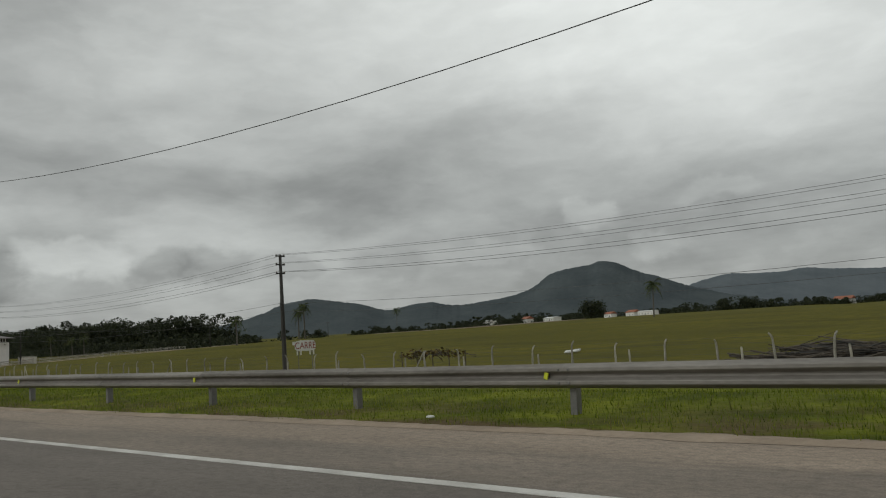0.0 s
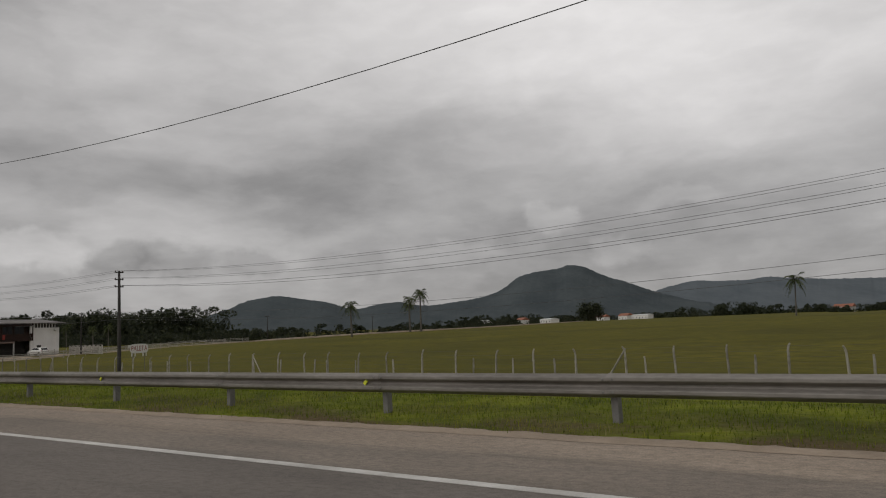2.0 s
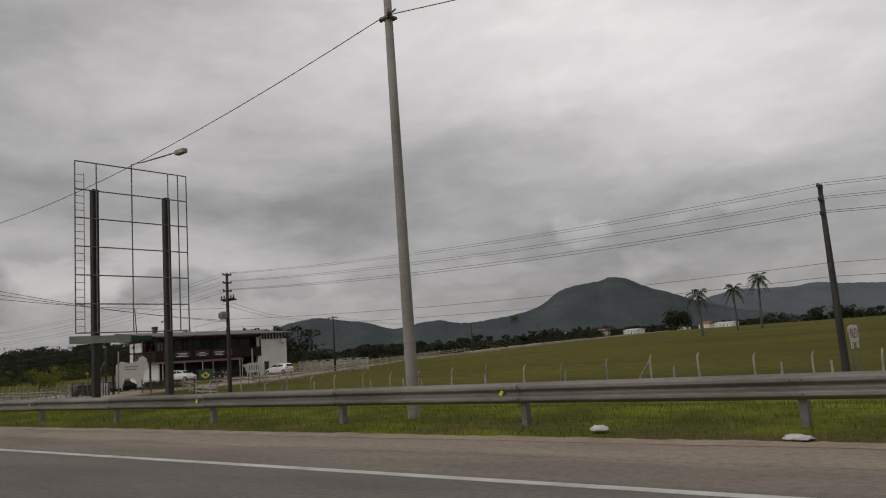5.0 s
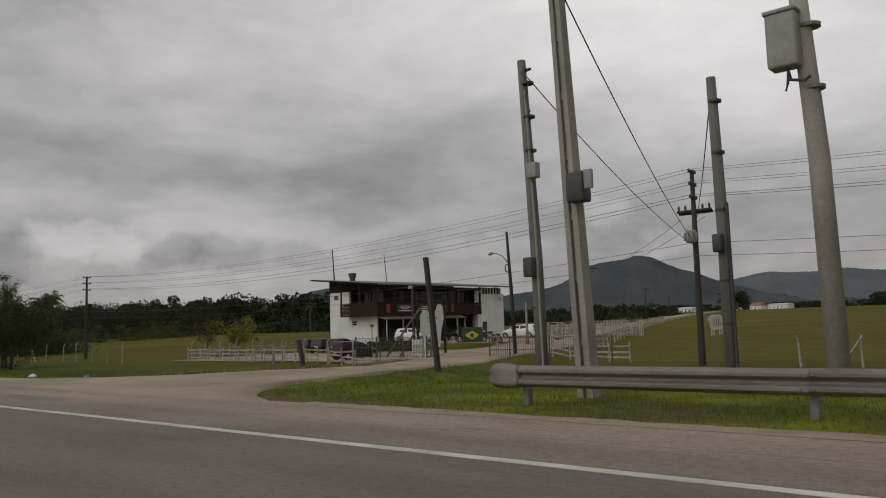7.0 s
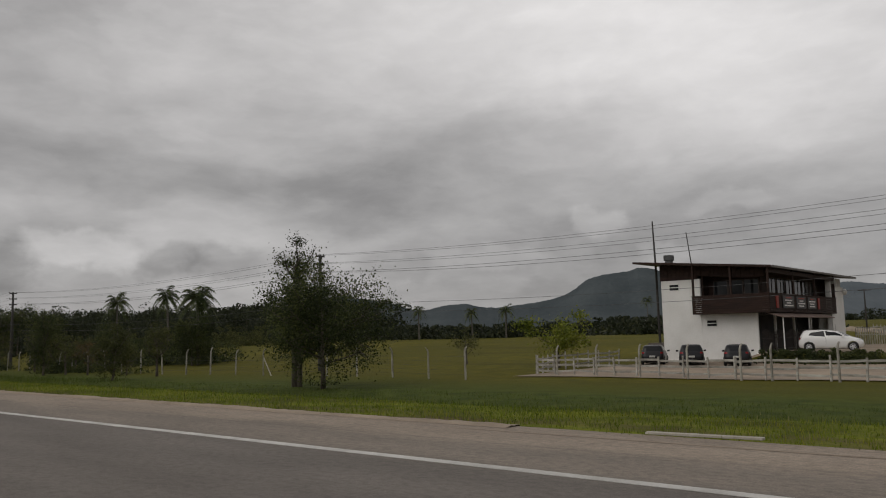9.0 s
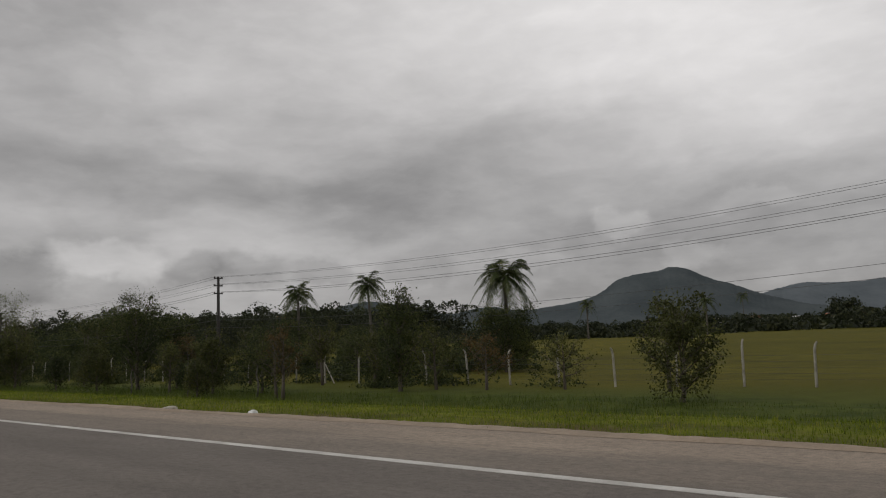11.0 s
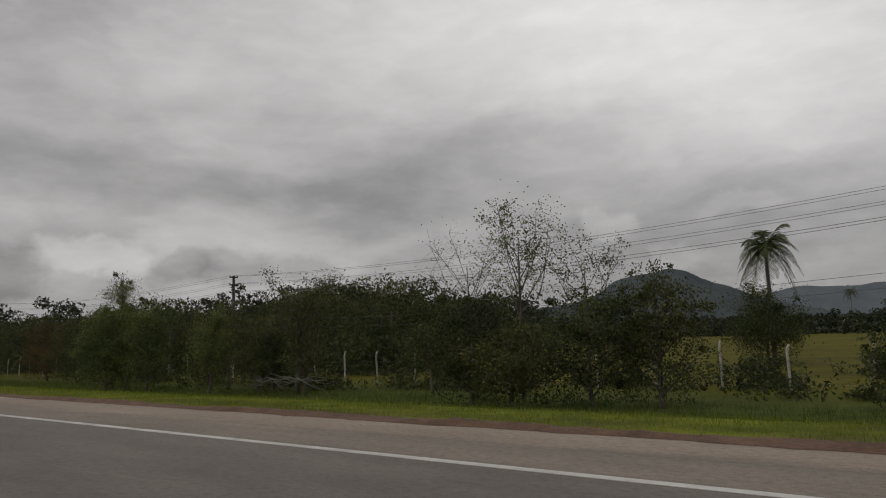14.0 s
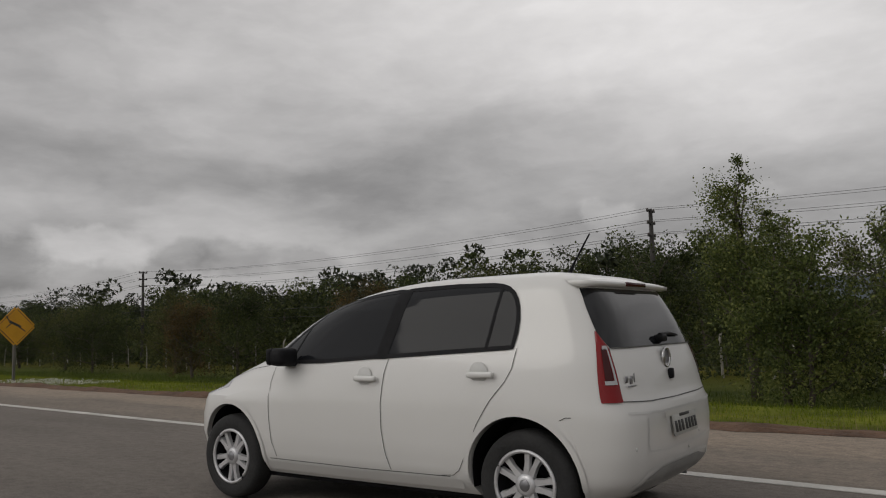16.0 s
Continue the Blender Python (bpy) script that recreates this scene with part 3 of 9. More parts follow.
# bare soil along the edge of the shoulder: dust that thins out, or a low lumpy lip of red earth
def soil_edge(x0, x1, name, label, wide, lip, material):
    n = int(abs(x1 - x0) / 0.16)
    rows = 11
    vs, fs = [], []
    for i in range(n + 1):
        x = x0 + (x1 - x0) * i / n
        w = wide * (1 + 0.8 * noise.noise((x * 0.23, 1, 0)) + 0.45 * noise.noise((x * 1.1, 3, 0)))
        w = max(0.12, w)
        a = 8.62 - 0.45 * w * max(0, 0.35 + noise.noise((x * 0.5, 2, 0)) + 0.5 * noise.noise((x * 2.3, 5, 0)))
        h = lip * max(0.12, 0.55 + 0.9 * noise.noise((x * 0.35, 8, 0)) + 0.5 * noise.noise((x * 1.6, 9, 0)))
        for k in range(rows):
            u = k / (rows - 1)
            y = a + (8.75 + w - a) * u
            z = 0.004 + h * math.sin(math.pi * min(1, u * 1.15)) ** 1.4 + 0.02 * u
            if 0 < k < rows - 1:
                z += (0.25 * h + 0.012) * noise.noise((x * 5, y * 9, 0)) + 0.25 * h * noise.noise((x * 13, y * 17, 4))
                z = max(z, 0.006)
            if k == rows - 1:
                z = -0.08
            vs.append((x, y, z))
    for i in range(n):
        for k in range(rows - 1):
            q = i * rows + k
            fs.append((q, q + 1, q + rows + 1, q + rows))
    tagged(new(name, mesh_np(name, vs, fs, material, True)), label, "soil", kind="structure")


soil_edge(20, -151.5, "soil_edge_1", "dusty brown soil between asphalt and grass", 0.22, 0.02, M_DUST)
soil_edge(-186, -246, "soil_edge_2", "dusty brown soil between asphalt and grass", 0.2, 0.03, M_DUST)
soil_edge(-246, -420, "soil_edge_3", "lumpy lip of reddish bare soil between asphalt and grass", 0.4, 0.08, M_SOIL)


# the unpaved lane: from the shoulder past the gate and far across the pasture
def lane():
    vs, fs = [], []
    rows = axis((8.3, 13, 16), (13, 30, 20), (30, 60, 16), (60, 260, 40), (260, 760, 20))
    n = 13
    for y in rows:
        wx, ex = along(WEST, y), along(EAST, y)
        for k in range(n):
            u = (0, 0.012, 0.988, 1)[(k > 0) + (k > n - 3) + (k > n - 2)] if k in (0, 1, n - 2, n - 1) else 0.012 + 0.976 * (k - 1) / (n - 3)
            x = wx + (ex - wx) * u + 0.3 * (noise.noise((y * 0.5, u * 2, 3)) if y > 9 else 0)
            rut = 0.03 * math.cos((u - 0.5) * 4 * math.pi) if y > 14 else 0.0
            k_ = smooth01((y - 8.3) / 1.6)
            z = (1 - k_) * 0.004 + k_ * (gz(x, y) + 0.06 + 0.45 * smooth01((y - 100) / 60) - rut) + 0.025 * k_ * noise.noise((x * 0.9, y * 0.9, 0))
            if k in (0, n - 1):
                z -= (0.4 + 0.45 * smooth01((y - 100) / 60)) * k_
            vs.append((x, y, z))
    for j in range(len(rows) - 1):
        for k in range(n - 1):
            q = j * n + k
            fs.append((q, q + 1, q + n + 1, q + n))
    tagged(new("dirt_lane", mesh_np("dirt_lane", vs, fs, M_GRAVEL, True)), "pale unpaved gravel lane leading past a gate into the pasture", "lane", kind="structure")


lane()
sheet("car_park", axis((-207, -176, 22)), axis((38.2, 57.5, 18)), 0.05, M_GRAVEL, "pale gravel yard with parked cars", "yard")
sheet("forecourt", axis((-198.5, -184.0, 12)), axis((56.4, 82, 20)), 0.05, M_GRAVEL, "raised gravel forecourt before the house", "yard")


# ---- hills ----
def ridge(name, label, bumps, far, b0, b1, material, seed):
    """A range of forested hills round the horizon: rounded summits, spurs and gullies, and a treed skyline."""
    n = int((b1 - b0) * 11)
    bs = [b0 + (b1 - b0) * i / n for i in range(n + 1)]
    rr = [0.8, 0.84, 0.88, 0.91, 0.935, 0.955, 0.97, 0.985, 1.0, 1.02, 1.05]
    vs, fs = [], []
    for b in bs:
        e = 0.0
        for c, h, wl, wr in bumps:
            w = wl if b > c else wr
            e += (h * math.exp(-0.5 * ((b - c) / w) ** 2)) ** 5
        e = e ** 0.2
        e += 0.04 * noise.noise((b * 3, seed, 0)) + 0.045 * noise.noise((b * 9, 4 + seed, 0)) + 0.022 * noise.noise((b * 24, 7, seed))
        r0 = min(far / max(0.35, math.cos(radians(b - 41))), far * 1.2)
        top = math.tan(radians(e)) * r0
        for k in rr:
            s = smooth01((k - 0.8) / 0.2) if k <= 1 else 1 - 4 * (k - 1)
            gul = 1 + 0.16 * (1 - abs(2 * s - 1)) * noise.noise((b * 0.55, k * 12, 2 + seed))
            vs.append((-130 - math.sin(radians(b)) * r0 * k, math.cos(radians(b)) * r0 * k, top * s * gul))
    n = len(rr)
    for i in range(len(bs) - 1):
        for k in range(n - 1):
            q = i * n + k
            fs.append((q, q + n, q + n + 1, q + 1))
    tagged(new(name, mesh_np(name, vs, fs, material, True)), label, "hills", kind="structure")


def hills():
    ridge("backdrop_1", "forested hills on the horizon under cloud, haze in their blue-grey colour",
          [(85.54, 1.01, 9.0, 9.0), (75.06, 1.03, 9.0, 9.0), (65.56, 1.13, 9.0, 9.0), (56.22, 1.26, 9.0, 2.87), (52.07, 1.74, 3.41, 0.77), (49.8, 2.71, 2.45, 2.88),
           (47.85, 2.82, 2.14, 3.03), (45.1, 2.41, 2.8, 2.74), (39.95, 2.26, 3.46, 1.45), (39.01, 2.02, 0.87, 2.84), (36.24, 1.8, 2.98, 2.07), (34.37, 2.14, 2.67, 2.39),
           (31.87, 2.62, 2.58, 0.86), (30.49, 3.47, 1.46, 2.36), (28.23, 4.13, 3.09, 1.95), (26.79, 4.23, 1.33, 1.92), (25.55, 3.75, 1.5, 3.3), (23.04, 2.59, 1.17, 3.45),
           (19.99, 1.67, 1.83, 3.65), (17.56, 1.18, 1.58, 6.9), (8.48, 0.83, 6.8, 9.0), (-2.15, 0.8, 9.0, 9.0), (-12.28, 0.81, 9.0, 9.0)], 4000, -16, 88, M_HILL_HAZED, 0)
    # stands out from the first range by the stronger haze in its colour
    ridge("backdrop_2", "farther range of hills behind the first, paler with haze in its colour",
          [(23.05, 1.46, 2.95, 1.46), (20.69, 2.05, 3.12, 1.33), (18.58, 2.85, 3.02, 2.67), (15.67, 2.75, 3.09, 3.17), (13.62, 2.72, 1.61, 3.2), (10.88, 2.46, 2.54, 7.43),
           (3.99, 2.23, 8.29, 9.0), (-4.42, 2.0, 9.0, 9.0), (-13.42, 1.89, 9.0, 9.0)], 4300, -16, 30, M_HILLFAR_HAZED, 9)


hills()

# ---- guardrail ----
def rail_mesh(length, name="beam"):
    """A W-shaped steel beam, 4 mm sheet, its back at y = 0 and the two waves towards -y."""
    prof = [(0.0, 0.155), (-0.012, 0.148), (-0.075, 0.112), (-0.083, 0.1), (-0.083, 0.066), (-0.075, 0.055), (-0.01, 0.018), (-0.004, 0.0)]
    prof = prof + [(a, -b) for a, b in prof[-2::-1]]
    vs, fs = [], []
    n = len(prof)
    xs = [0.0, -length / 2, -length]
    for x in xs:
        for a, b in prof:
            vs.append((x, a, b))
        for a, b in prof:
            vs.append((x, a + 0.005, b))
    for i in range(len(xs) - 1):
        o, p = i * 2 * n, (i + 1) * 2 * n
        for k in range(n - 1):
            fs.append((o + k, o + k + 1, p + k + 1, p + k))
            fs.append((o + n + k, p + n + k, p + n + k + 1, o + n + k + 1))
        fs.append((o, p, p + n, o + n))
        fs.append((o + n - 1, o + 2 * n - 1, p + 2 * n - 1, p + n - 1))
    for o in (0, (len(xs) - 1) * 2 * n):
        for k in range(n - 1):
            fs.append((o + k, o + n + k, o + n + k + 1, o + k + 1))
    return mesh_py(name, vs, fs, M_STEEL, False)


def guardrail():
    rng = random.Random(3)
    g = thing("guardrail", "weathered galvanised steel guardrail with W-beam on steel posts", "guardrail", (-13.35, 9.8, 0))
    beam = rail_mesh(4.04)
    post = bmesh.new()
    box_bm(0.012, 0.12, 1.15, 0.003, (0.045, 0, 0.05), post)
    box_bm(0.09, 0.01, 1.15, 0.003, (0, 0.055, 0.05), post)
    box_bm(0.09, 0.01, 1.15, 0.003, (0, -0.055, 0.05), post)
    post = bm_mesh("post", post, M_POSTSTEEL)
    spacer = bm_mesh("spacer", box_bm(0.1, 0.09, 0.2, 0.012), M_POSTSTEEL)
    bolt = bmesh.new()
    bmesh.ops.create_cone(bolt, cap_ends=True, segments=6, radius1=0.017, radius2=0.013, depth=0.016, matrix=Euler((radians(90), 0, 0)).to_matrix().to_4x4())
    bolt = bm_mesh("bolt", bolt, M_POSTSTEEL)
    refl = bm_mesh("reflector", box_bm(0.06, 0.02, 0.085, 0.004, m=Euler((0, radians(20), 0)).to_matrix().to_4x4()), M_YELLOW)
    xs = [-13.35 + 4 * k for k in range(6, 0, -1)] + [-13.35 - 4 * k for k in range(31)] + [-136.4, -139.6, -143.6, -147.6]
    for i, x in enumerate(xs):
        t = smooth01((-100 - x) / 45)
        y, z = 0.04 - 0.2 * t + rng.uniform(-0.004, 0.004), 0.545 - 0.07 * t + rng.uniform(-0.004, 0.004)
        if i + 1 < len(xs):
            x2 = xs[i + 1]
            ln = x - x2
            b = child("beam", beam if abs(ln - 4) < 0.01 else rail_mesh(ln + 0.04), g)
            b.matrix_basis = pose(x + 13.35 + 0.02, y, z, rng.uniform(-0.5, 0.5), rng.uniform(-0.05, 0.05), 0)
        child("post", post, g, loc=(x + 13.35, y + 0.17, z - 0.51), m=None).rotation_euler = (0, radians(rng.uniform(-2.5, 2.5)), 0)
        child("spacer", spacer, g, loc=(x + 13.35, y + 0.055, z))
        for sx, sz in ((-0.07, 0.083), (0.07, 0.083), (-0.07, -0.083), (0.07, -0.083)):
            child("bolt", bolt, g, loc=(x + 13.35 + sx, y - 0.089, z + sz))
        k = round((-13.35 - x) / 4)
        if k % 2 == 0 and x > -132:
            child("reflector", refl, g, "small square yellow reflector", loc=(x + 13.35 - 0.27, y - 0.055, z + 0.005)).rotation_euler = (0, radians(rng.uniform(-25, 25)), 0)
    # flared end shoe
    vs, fs = [], []
    for i in range(9):
        u = i / 8
        h = 0.155 + 0.03 * math.sin(u * math.pi)
        if u > 0.75:
            h *= math.sqrt(max(0.02, 1 - ((u - 0.75) / 0.25) ** 2)) * 0.9 + 0.1
        for q in (h, h * 0.5, 0, -h * 0.5, -h):
            vs.append((-134.25 - 0.62 * u, -0.2 - 0.07 * math.sin(abs(q) * 20) + 0.12 * u * u, 0.475 + q))
    for i in range(8):
        for k in range(4):
            q = i * 5 + k
            fs.append((q, q + 1, q + 6, q + 5))
    me = mesh_py("end_shoe", vs, fs, M_STEEL, True)
    ob = child("end_shoe", me, g)
    ob.modifiers.new("sheet", "SOLIDIFY").thickness = 0.006


guardrail()


# ---- roadside poles with one wire ----
def round_pole(name, label, x, y, base, top, r0, r1, material, n=14, group="", lean=(0, 0), square=False):
    g = thing(name, label, "pole", (x, y, base), group=group)
    h = top - base
    pts = [(lean[0] * u, lean[1] * u, -0.4 + (h + 0.4) * u) for u in (0, 0.05, 0.35, 0.7, 1)]
    rad = [r0, r0, r0 + (r1 - r0) * 0.35, r0 + (r1 - r0) * 0.7, r1]
    child("shaft", Geo().tube(pts, rad, 4 if square else n).mesh("shaft", material, not square), g)
    return g


def span(geo, a, b, sag, r=0.012, n=14):
    a, b = Vector(a), Vector(b)
    pts = [a.lerp(b, i / n) - Vector((0, 0, sag * 4 * (i / n) * (1 - i / n))) for i in range(n + 1)]
    geo.tube(pts, r, 5)


ROADPOLES = [(11.6, 11.5), (-32.7, 11.5), (-76.4, 10.9), (-112.2, 10.6)]
POLETOP = {11.6: 8.05, -32.7: 8.0, -76.4: 7.82, -112.2: 8.05}
for px_, py_ in ROADPOLES:
    lean_ = -0.4 if -100 < px_ < 0 else -0.05
    p = round_pole("utility_pole", "tall round pale concrete utility pole on the grass verge", px_ - 0.55 * lean_, py_, gz(px_, py_), POLETOP[px_], 0.115, 0.075, M_CONC, group="concrete roadside poles", lean=(lean_, 0))
    h = POLETOP[px_] - gz(px_, py_)
    l_ = lean_ * 0.96
    child("bracket", Geo().box((l_ - 0.13, -0.12, h - 0.44), (l_ + 0.13, 0.12, h - 0.39), 0.01).tube([(l_ + 0.1, -0.1, h - 0.4), (l_ + 0.3, -0.12, h - 0.36)], 0.02, 6).mesh("bracket", M_POSTSTEEL), p)
    child("insulator", Geo().tube([(l_ + 0.12, -0.12, h - q) for q in (0.44, 0.38, 0.34, 0.29)], [0.03, 0.05, 0.035, 0.02], 8).mesh("insulator", M_INSUL, True), p)
    child("insulator", Geo().tube([(l_ - 0.15, -0.05, h - q) for q in (0.45, 0.4, 0.36)], [0.03, 0.045, 0.02], 8).mesh("insulator", M_INSUL, True), p)
SAG = {11.6: 1.4, -32.7: 1.2, -76.4: 1.4, -112.2: 1.0, -143.9: 0.1}
stops = ROADPOLES + [(-143.9, 11.8), (-147.4, 10.75)]
for (ax, ay), (bx, by) in zip(stops, stops[1:]):
    ln = abs(bx - ax)
    gw = Geo()
    sg = SAG[ax]
    span(gw, (ax, ay - 0.1, 6.6 if ax > 0 else POLETOP[ax] - 0.39 if bx != -147.4 else 7.3), (bx, by - 0.1, POLETOP.get(bx, 8.05) - 0.39 if bx > -145 else 7.0), sg, 0.0095, 20)
    tagged(new("overhead_wire", gw.mesh("overhead_wire", M_WIRE)), "thin dark overhead wire sagging between concrete poles", "wire", "roadside wires")


# ---- main line of dark poles ----
MAIN = [(16, 39.6), (-48.2, 39.6), (-111.7, 39.9), (-157.0, 38.6), (-226.3, 40.1), (-278.2, 37.8), (-332.6, 39.0), (-385.7, 38.7), (-440, 38.6)]
MTOP = [7.85, 7.85, 7.9, 8.75, 7.75, 7.55, 7.3, 7.7, 7.6]


def main_pole(x, y, top, special):
    base = gz(x, y)
    h = top - base
    g = thing("power_pole", "dark weathered power pole carrying three tiers of wires" if not special else "dark power pole with cross-arms and a transformer", "power pole", (x, y, base), group="dark power poles")
    lean = -0.12 if x < -40 and x > -120 else 0.05
    child("shaft", Geo().tube([(0, 0, -0.4), (0, 0, 0.2), (lean * 0.5, 0, h * 0.5), (lean, 0, h)], [0.19, 0.185, 0.15, 0.105], 10).mesh("shaft", M_DARKPOLE, True), g)
    for dz in (0.12, 0.78, 1.45):
        w = 0.42
        child("cross_arm", Geo().box((lean - 0.05, -w, h - dz - 0.05), (lean + 0.05, w, h - dz + 0.05), 0.01).mesh("cross_arm", M_DARKPOLE), g)
        for s in (-1, 1):
            child("insulator", Geo().tube([(lean, s * (w - 0.05), h - dz + 0.04), (lean, s * (w - 0.05), h - dz + 0.1), (lean, s * (w - 0.05), h - dz + 0.15)], [0.045, 0.06, 0.025], 8).mesh("insulator", M_INSUL, True), g)
    child("clamp", Geo().tube([(lean * 0.5, -0.16, 5.0), (lean * 0.5, -0.16, 5.35)], 0.07, 8).mesh("clamp", M_BOXDARK), g)
    if special:
        for dz in (2.1, 2.2):
            child("cross_arm", Geo().box((lean - 0.9, -0.06 + (dz - 2.1) * 2, h - dz - 0.06), (lean + 0.9, 0.06 + (dz - 2.1) * 2, h - dz + 0.06), 0.01).mesh("cross_arm", M_DARKPOLE), g)
        for k in (-0.8, -0.45, 0.45, 0.8):
            child("insulator", Geo().tube([(lean + k, 0, h - 2.05), (lean + k, 0, h - 1.9), (lean + k, 0, h - 1.78)], [0.04, 0.07, 0.03], 8).mesh("insulator", M_INSUL, True), g)
        t = Geo().tube([(0.0, -0.45, h - 3.75), (0, -0.45, h - 3.72), (0, -0.45, h - 3.2), (0, -0.45, h - 3.12)], [0.24, 0.27, 0.27, 0.2], 14)
        for k in range(10):
            a = 2 * math.pi * k / 10
            t.box((-0.015, 0.25, h - 3.65), (0.015, 0.36, h - 3.25), 0.004, m=Matrix.Translation((0, -0.45, 0)) @ Matrix.Rotation(a, 4, "Z"))
        child("transformer", t.mesh("transformer", M_BOX), g, "grey finned transformer")
    return lean


leans = [main_pole(x, y, t, i == 3) for i, ((x, y), t) in enumerate(zip(MAIN, MTOP))]
for i in range(len(MAIN) - 1):
    (ax, ay), (bx, by) = MAIN[i], MAIN[i + 1]
    ln = abs(bx - ax)
    sg = 1.1 * (ln / 63) ** 2
    for s in (-0.37, 0.37):
        for j, dz in enumerate((0.0, 0.65, 1.33)):
            gw = Geo()
            span(gw, (ax, ay + s, MTOP[i] - dz), (bx, by + s, MTOP[i + 1] - dz), sg * (1 + 0.06 * s * (j + 1)), 0.0095 if j < 2 else 0.012, 16)
            tagged(new("power_line", gw.mesh("power_line", M_WIRE)), "sagging power line between dark poles", "wire", "main power lines")
    for dz in (3.75, 4.4):
        gw = Geo()
        span(gw, (ax, ay - 0.18, MTOP[i] - dz), (bx, by - 0.18, MTOP[i + 1] - dz), sg * 0.75, 0.011, 14)
        tagged(new("telephone_line", gw.mesh("telephone_line", M_WIRE)), "low telephone line between dark poles", "wire", "telephone lines")


# ---- pasture fence ----
def fence_post_mesh(h):
    """A square concrete post whose top bends towards the field."""
    return Geo().tube([(0, 0, -0.3), (0, 0, h * 0.5), (0, 0, h - 0.28), (0.01, 0.06, h - 0.1), (0.03, 0.17, h + 0.02)], [0.06, 0.058, 0.054, 0.05, 0.04], 4).mesh("post", M_WHITEPOST)


POST_A, POST_B = fence_post_mesh(1.44), fence_post_mesh(1.34)
POST_C, POST_D = fence_post_mesh(1.98), fence_post_mesh(1.88)
STUB = Geo().tube([(0, 0, -0.3), (0.01, 0, 0.5), (0.0, 0.01, 0.92)], [0.06, 0.055, 0.045], 6).mesh("stub_post", M_WHITEPOST)
BRACE = Geo().tube([(0, 0, 1.3), (0.9, 0, 0.0)], [0.05, 0.05], 4).mesh("brace", M_WHITEPOST)


def fence(name, label, x0, x1, step, yf, stub=True, seed=1, bend=1):
    rng = random.Random(seed)
    g = thing(name, label, "fence", (x0, yf(x0), gz(x0, yf(x0))))
    z0 = gz(x0, yf(x0))
    n = int(abs(x1 - x0) / step)
    tops = []
    for i in range(n + 1):
        x = x0 + (x1 - x0) * i / n + rng.uniform(-0.15, 0.15)
        y = yf(x) + rng.uniform(-0.1, 0.1)
        z = gz(x, y)
        p = child("post", rng.choice((POST_A, POST_B) if stub else (POST_C, POST_D)), g)
        p.matrix_basis = pose(x - x0, y - yf(x0), z - z0 + rng.uniform(-0.12, 0.06), rng.uniform(-3, 3), rng.uniform(-3, 3), rng.uniform(-20, 20) + (0 if rng.random() < 0.85 else 180))
        tops.append((x - x0, y - yf(x0), z - z0))
        if stub and i % 2 == 0 or (stub and rng.random() < 0.35):
            xs = x + step * rng.uniform(0.3, 0.7)
            s = child("stub_post", STUB, g)
            s.matrix_basis = pose(xs - x0, y - yf(x0) - rng.uniform(0.2, 1.4), gz(xs, y) - z0, rng.uniform(-4, 4), rng.uniform(-4, 4), rng.uniform(0, 90))
        if i % 11 == 6:
            b = child("brace", BRACE, g)
            b.matrix_basis = pose(x - x0, y - yf(x0), z - z0, 0, 0, rng.choice((0, 180)))
    w = Geo()
    for hh in (0.3, 0.55, 0.8, 1.05, 1.3):
        w.tube([(a, b, c + hh) for a, b, c in tops], 0.005, 3)
    child("wire", w.mesh("wire", M_WIRE), g, "strands of fence wire")


fence("pasture_fence", "whitewashed concrete post and wire fence along the pasture", 12, -155, 2.62, lambda x: 38.4, True, 2)
fence("pasture_fence", "row of bent concrete fence posts with wire among bushes", -207.5, -440, 2.95, lambda x: 34.6 - 1.5 * smooth01((-215 - x) / 30), False, 4)

# ---- plants ----
def quads_of(cent, size, rng, tall=1.7, up=0.3):
    """Kite-shaped leaves at the given points, turned at random."""
    n = len(cent)
    d = rng.normal(size=(n, 3))
    d[:, 2] += up
    d /= np.linalg.norm(d, axis=1, keepdims=True)
    e = np.cross(d, rng.normal(size=(n, 3)))
    e /= np.linalg.norm(e, axis=1, keepdims=True) + 1e-9
    s = (size * rng.uniform(0.6, 1.35, n))[:, None]
    v = np.empty((n, 4, 3))
    v[:, 0], v[:, 1] = cent - d * s * tall * 0.5, cent + e * s * 0.5
    v[:, 2], v[:, 3] = cent + d * s * tall * 0.5, cent - e * s * 0.5
    return v.reshape(-1, 3), np.arange(4 * n).reshape(n, 4)


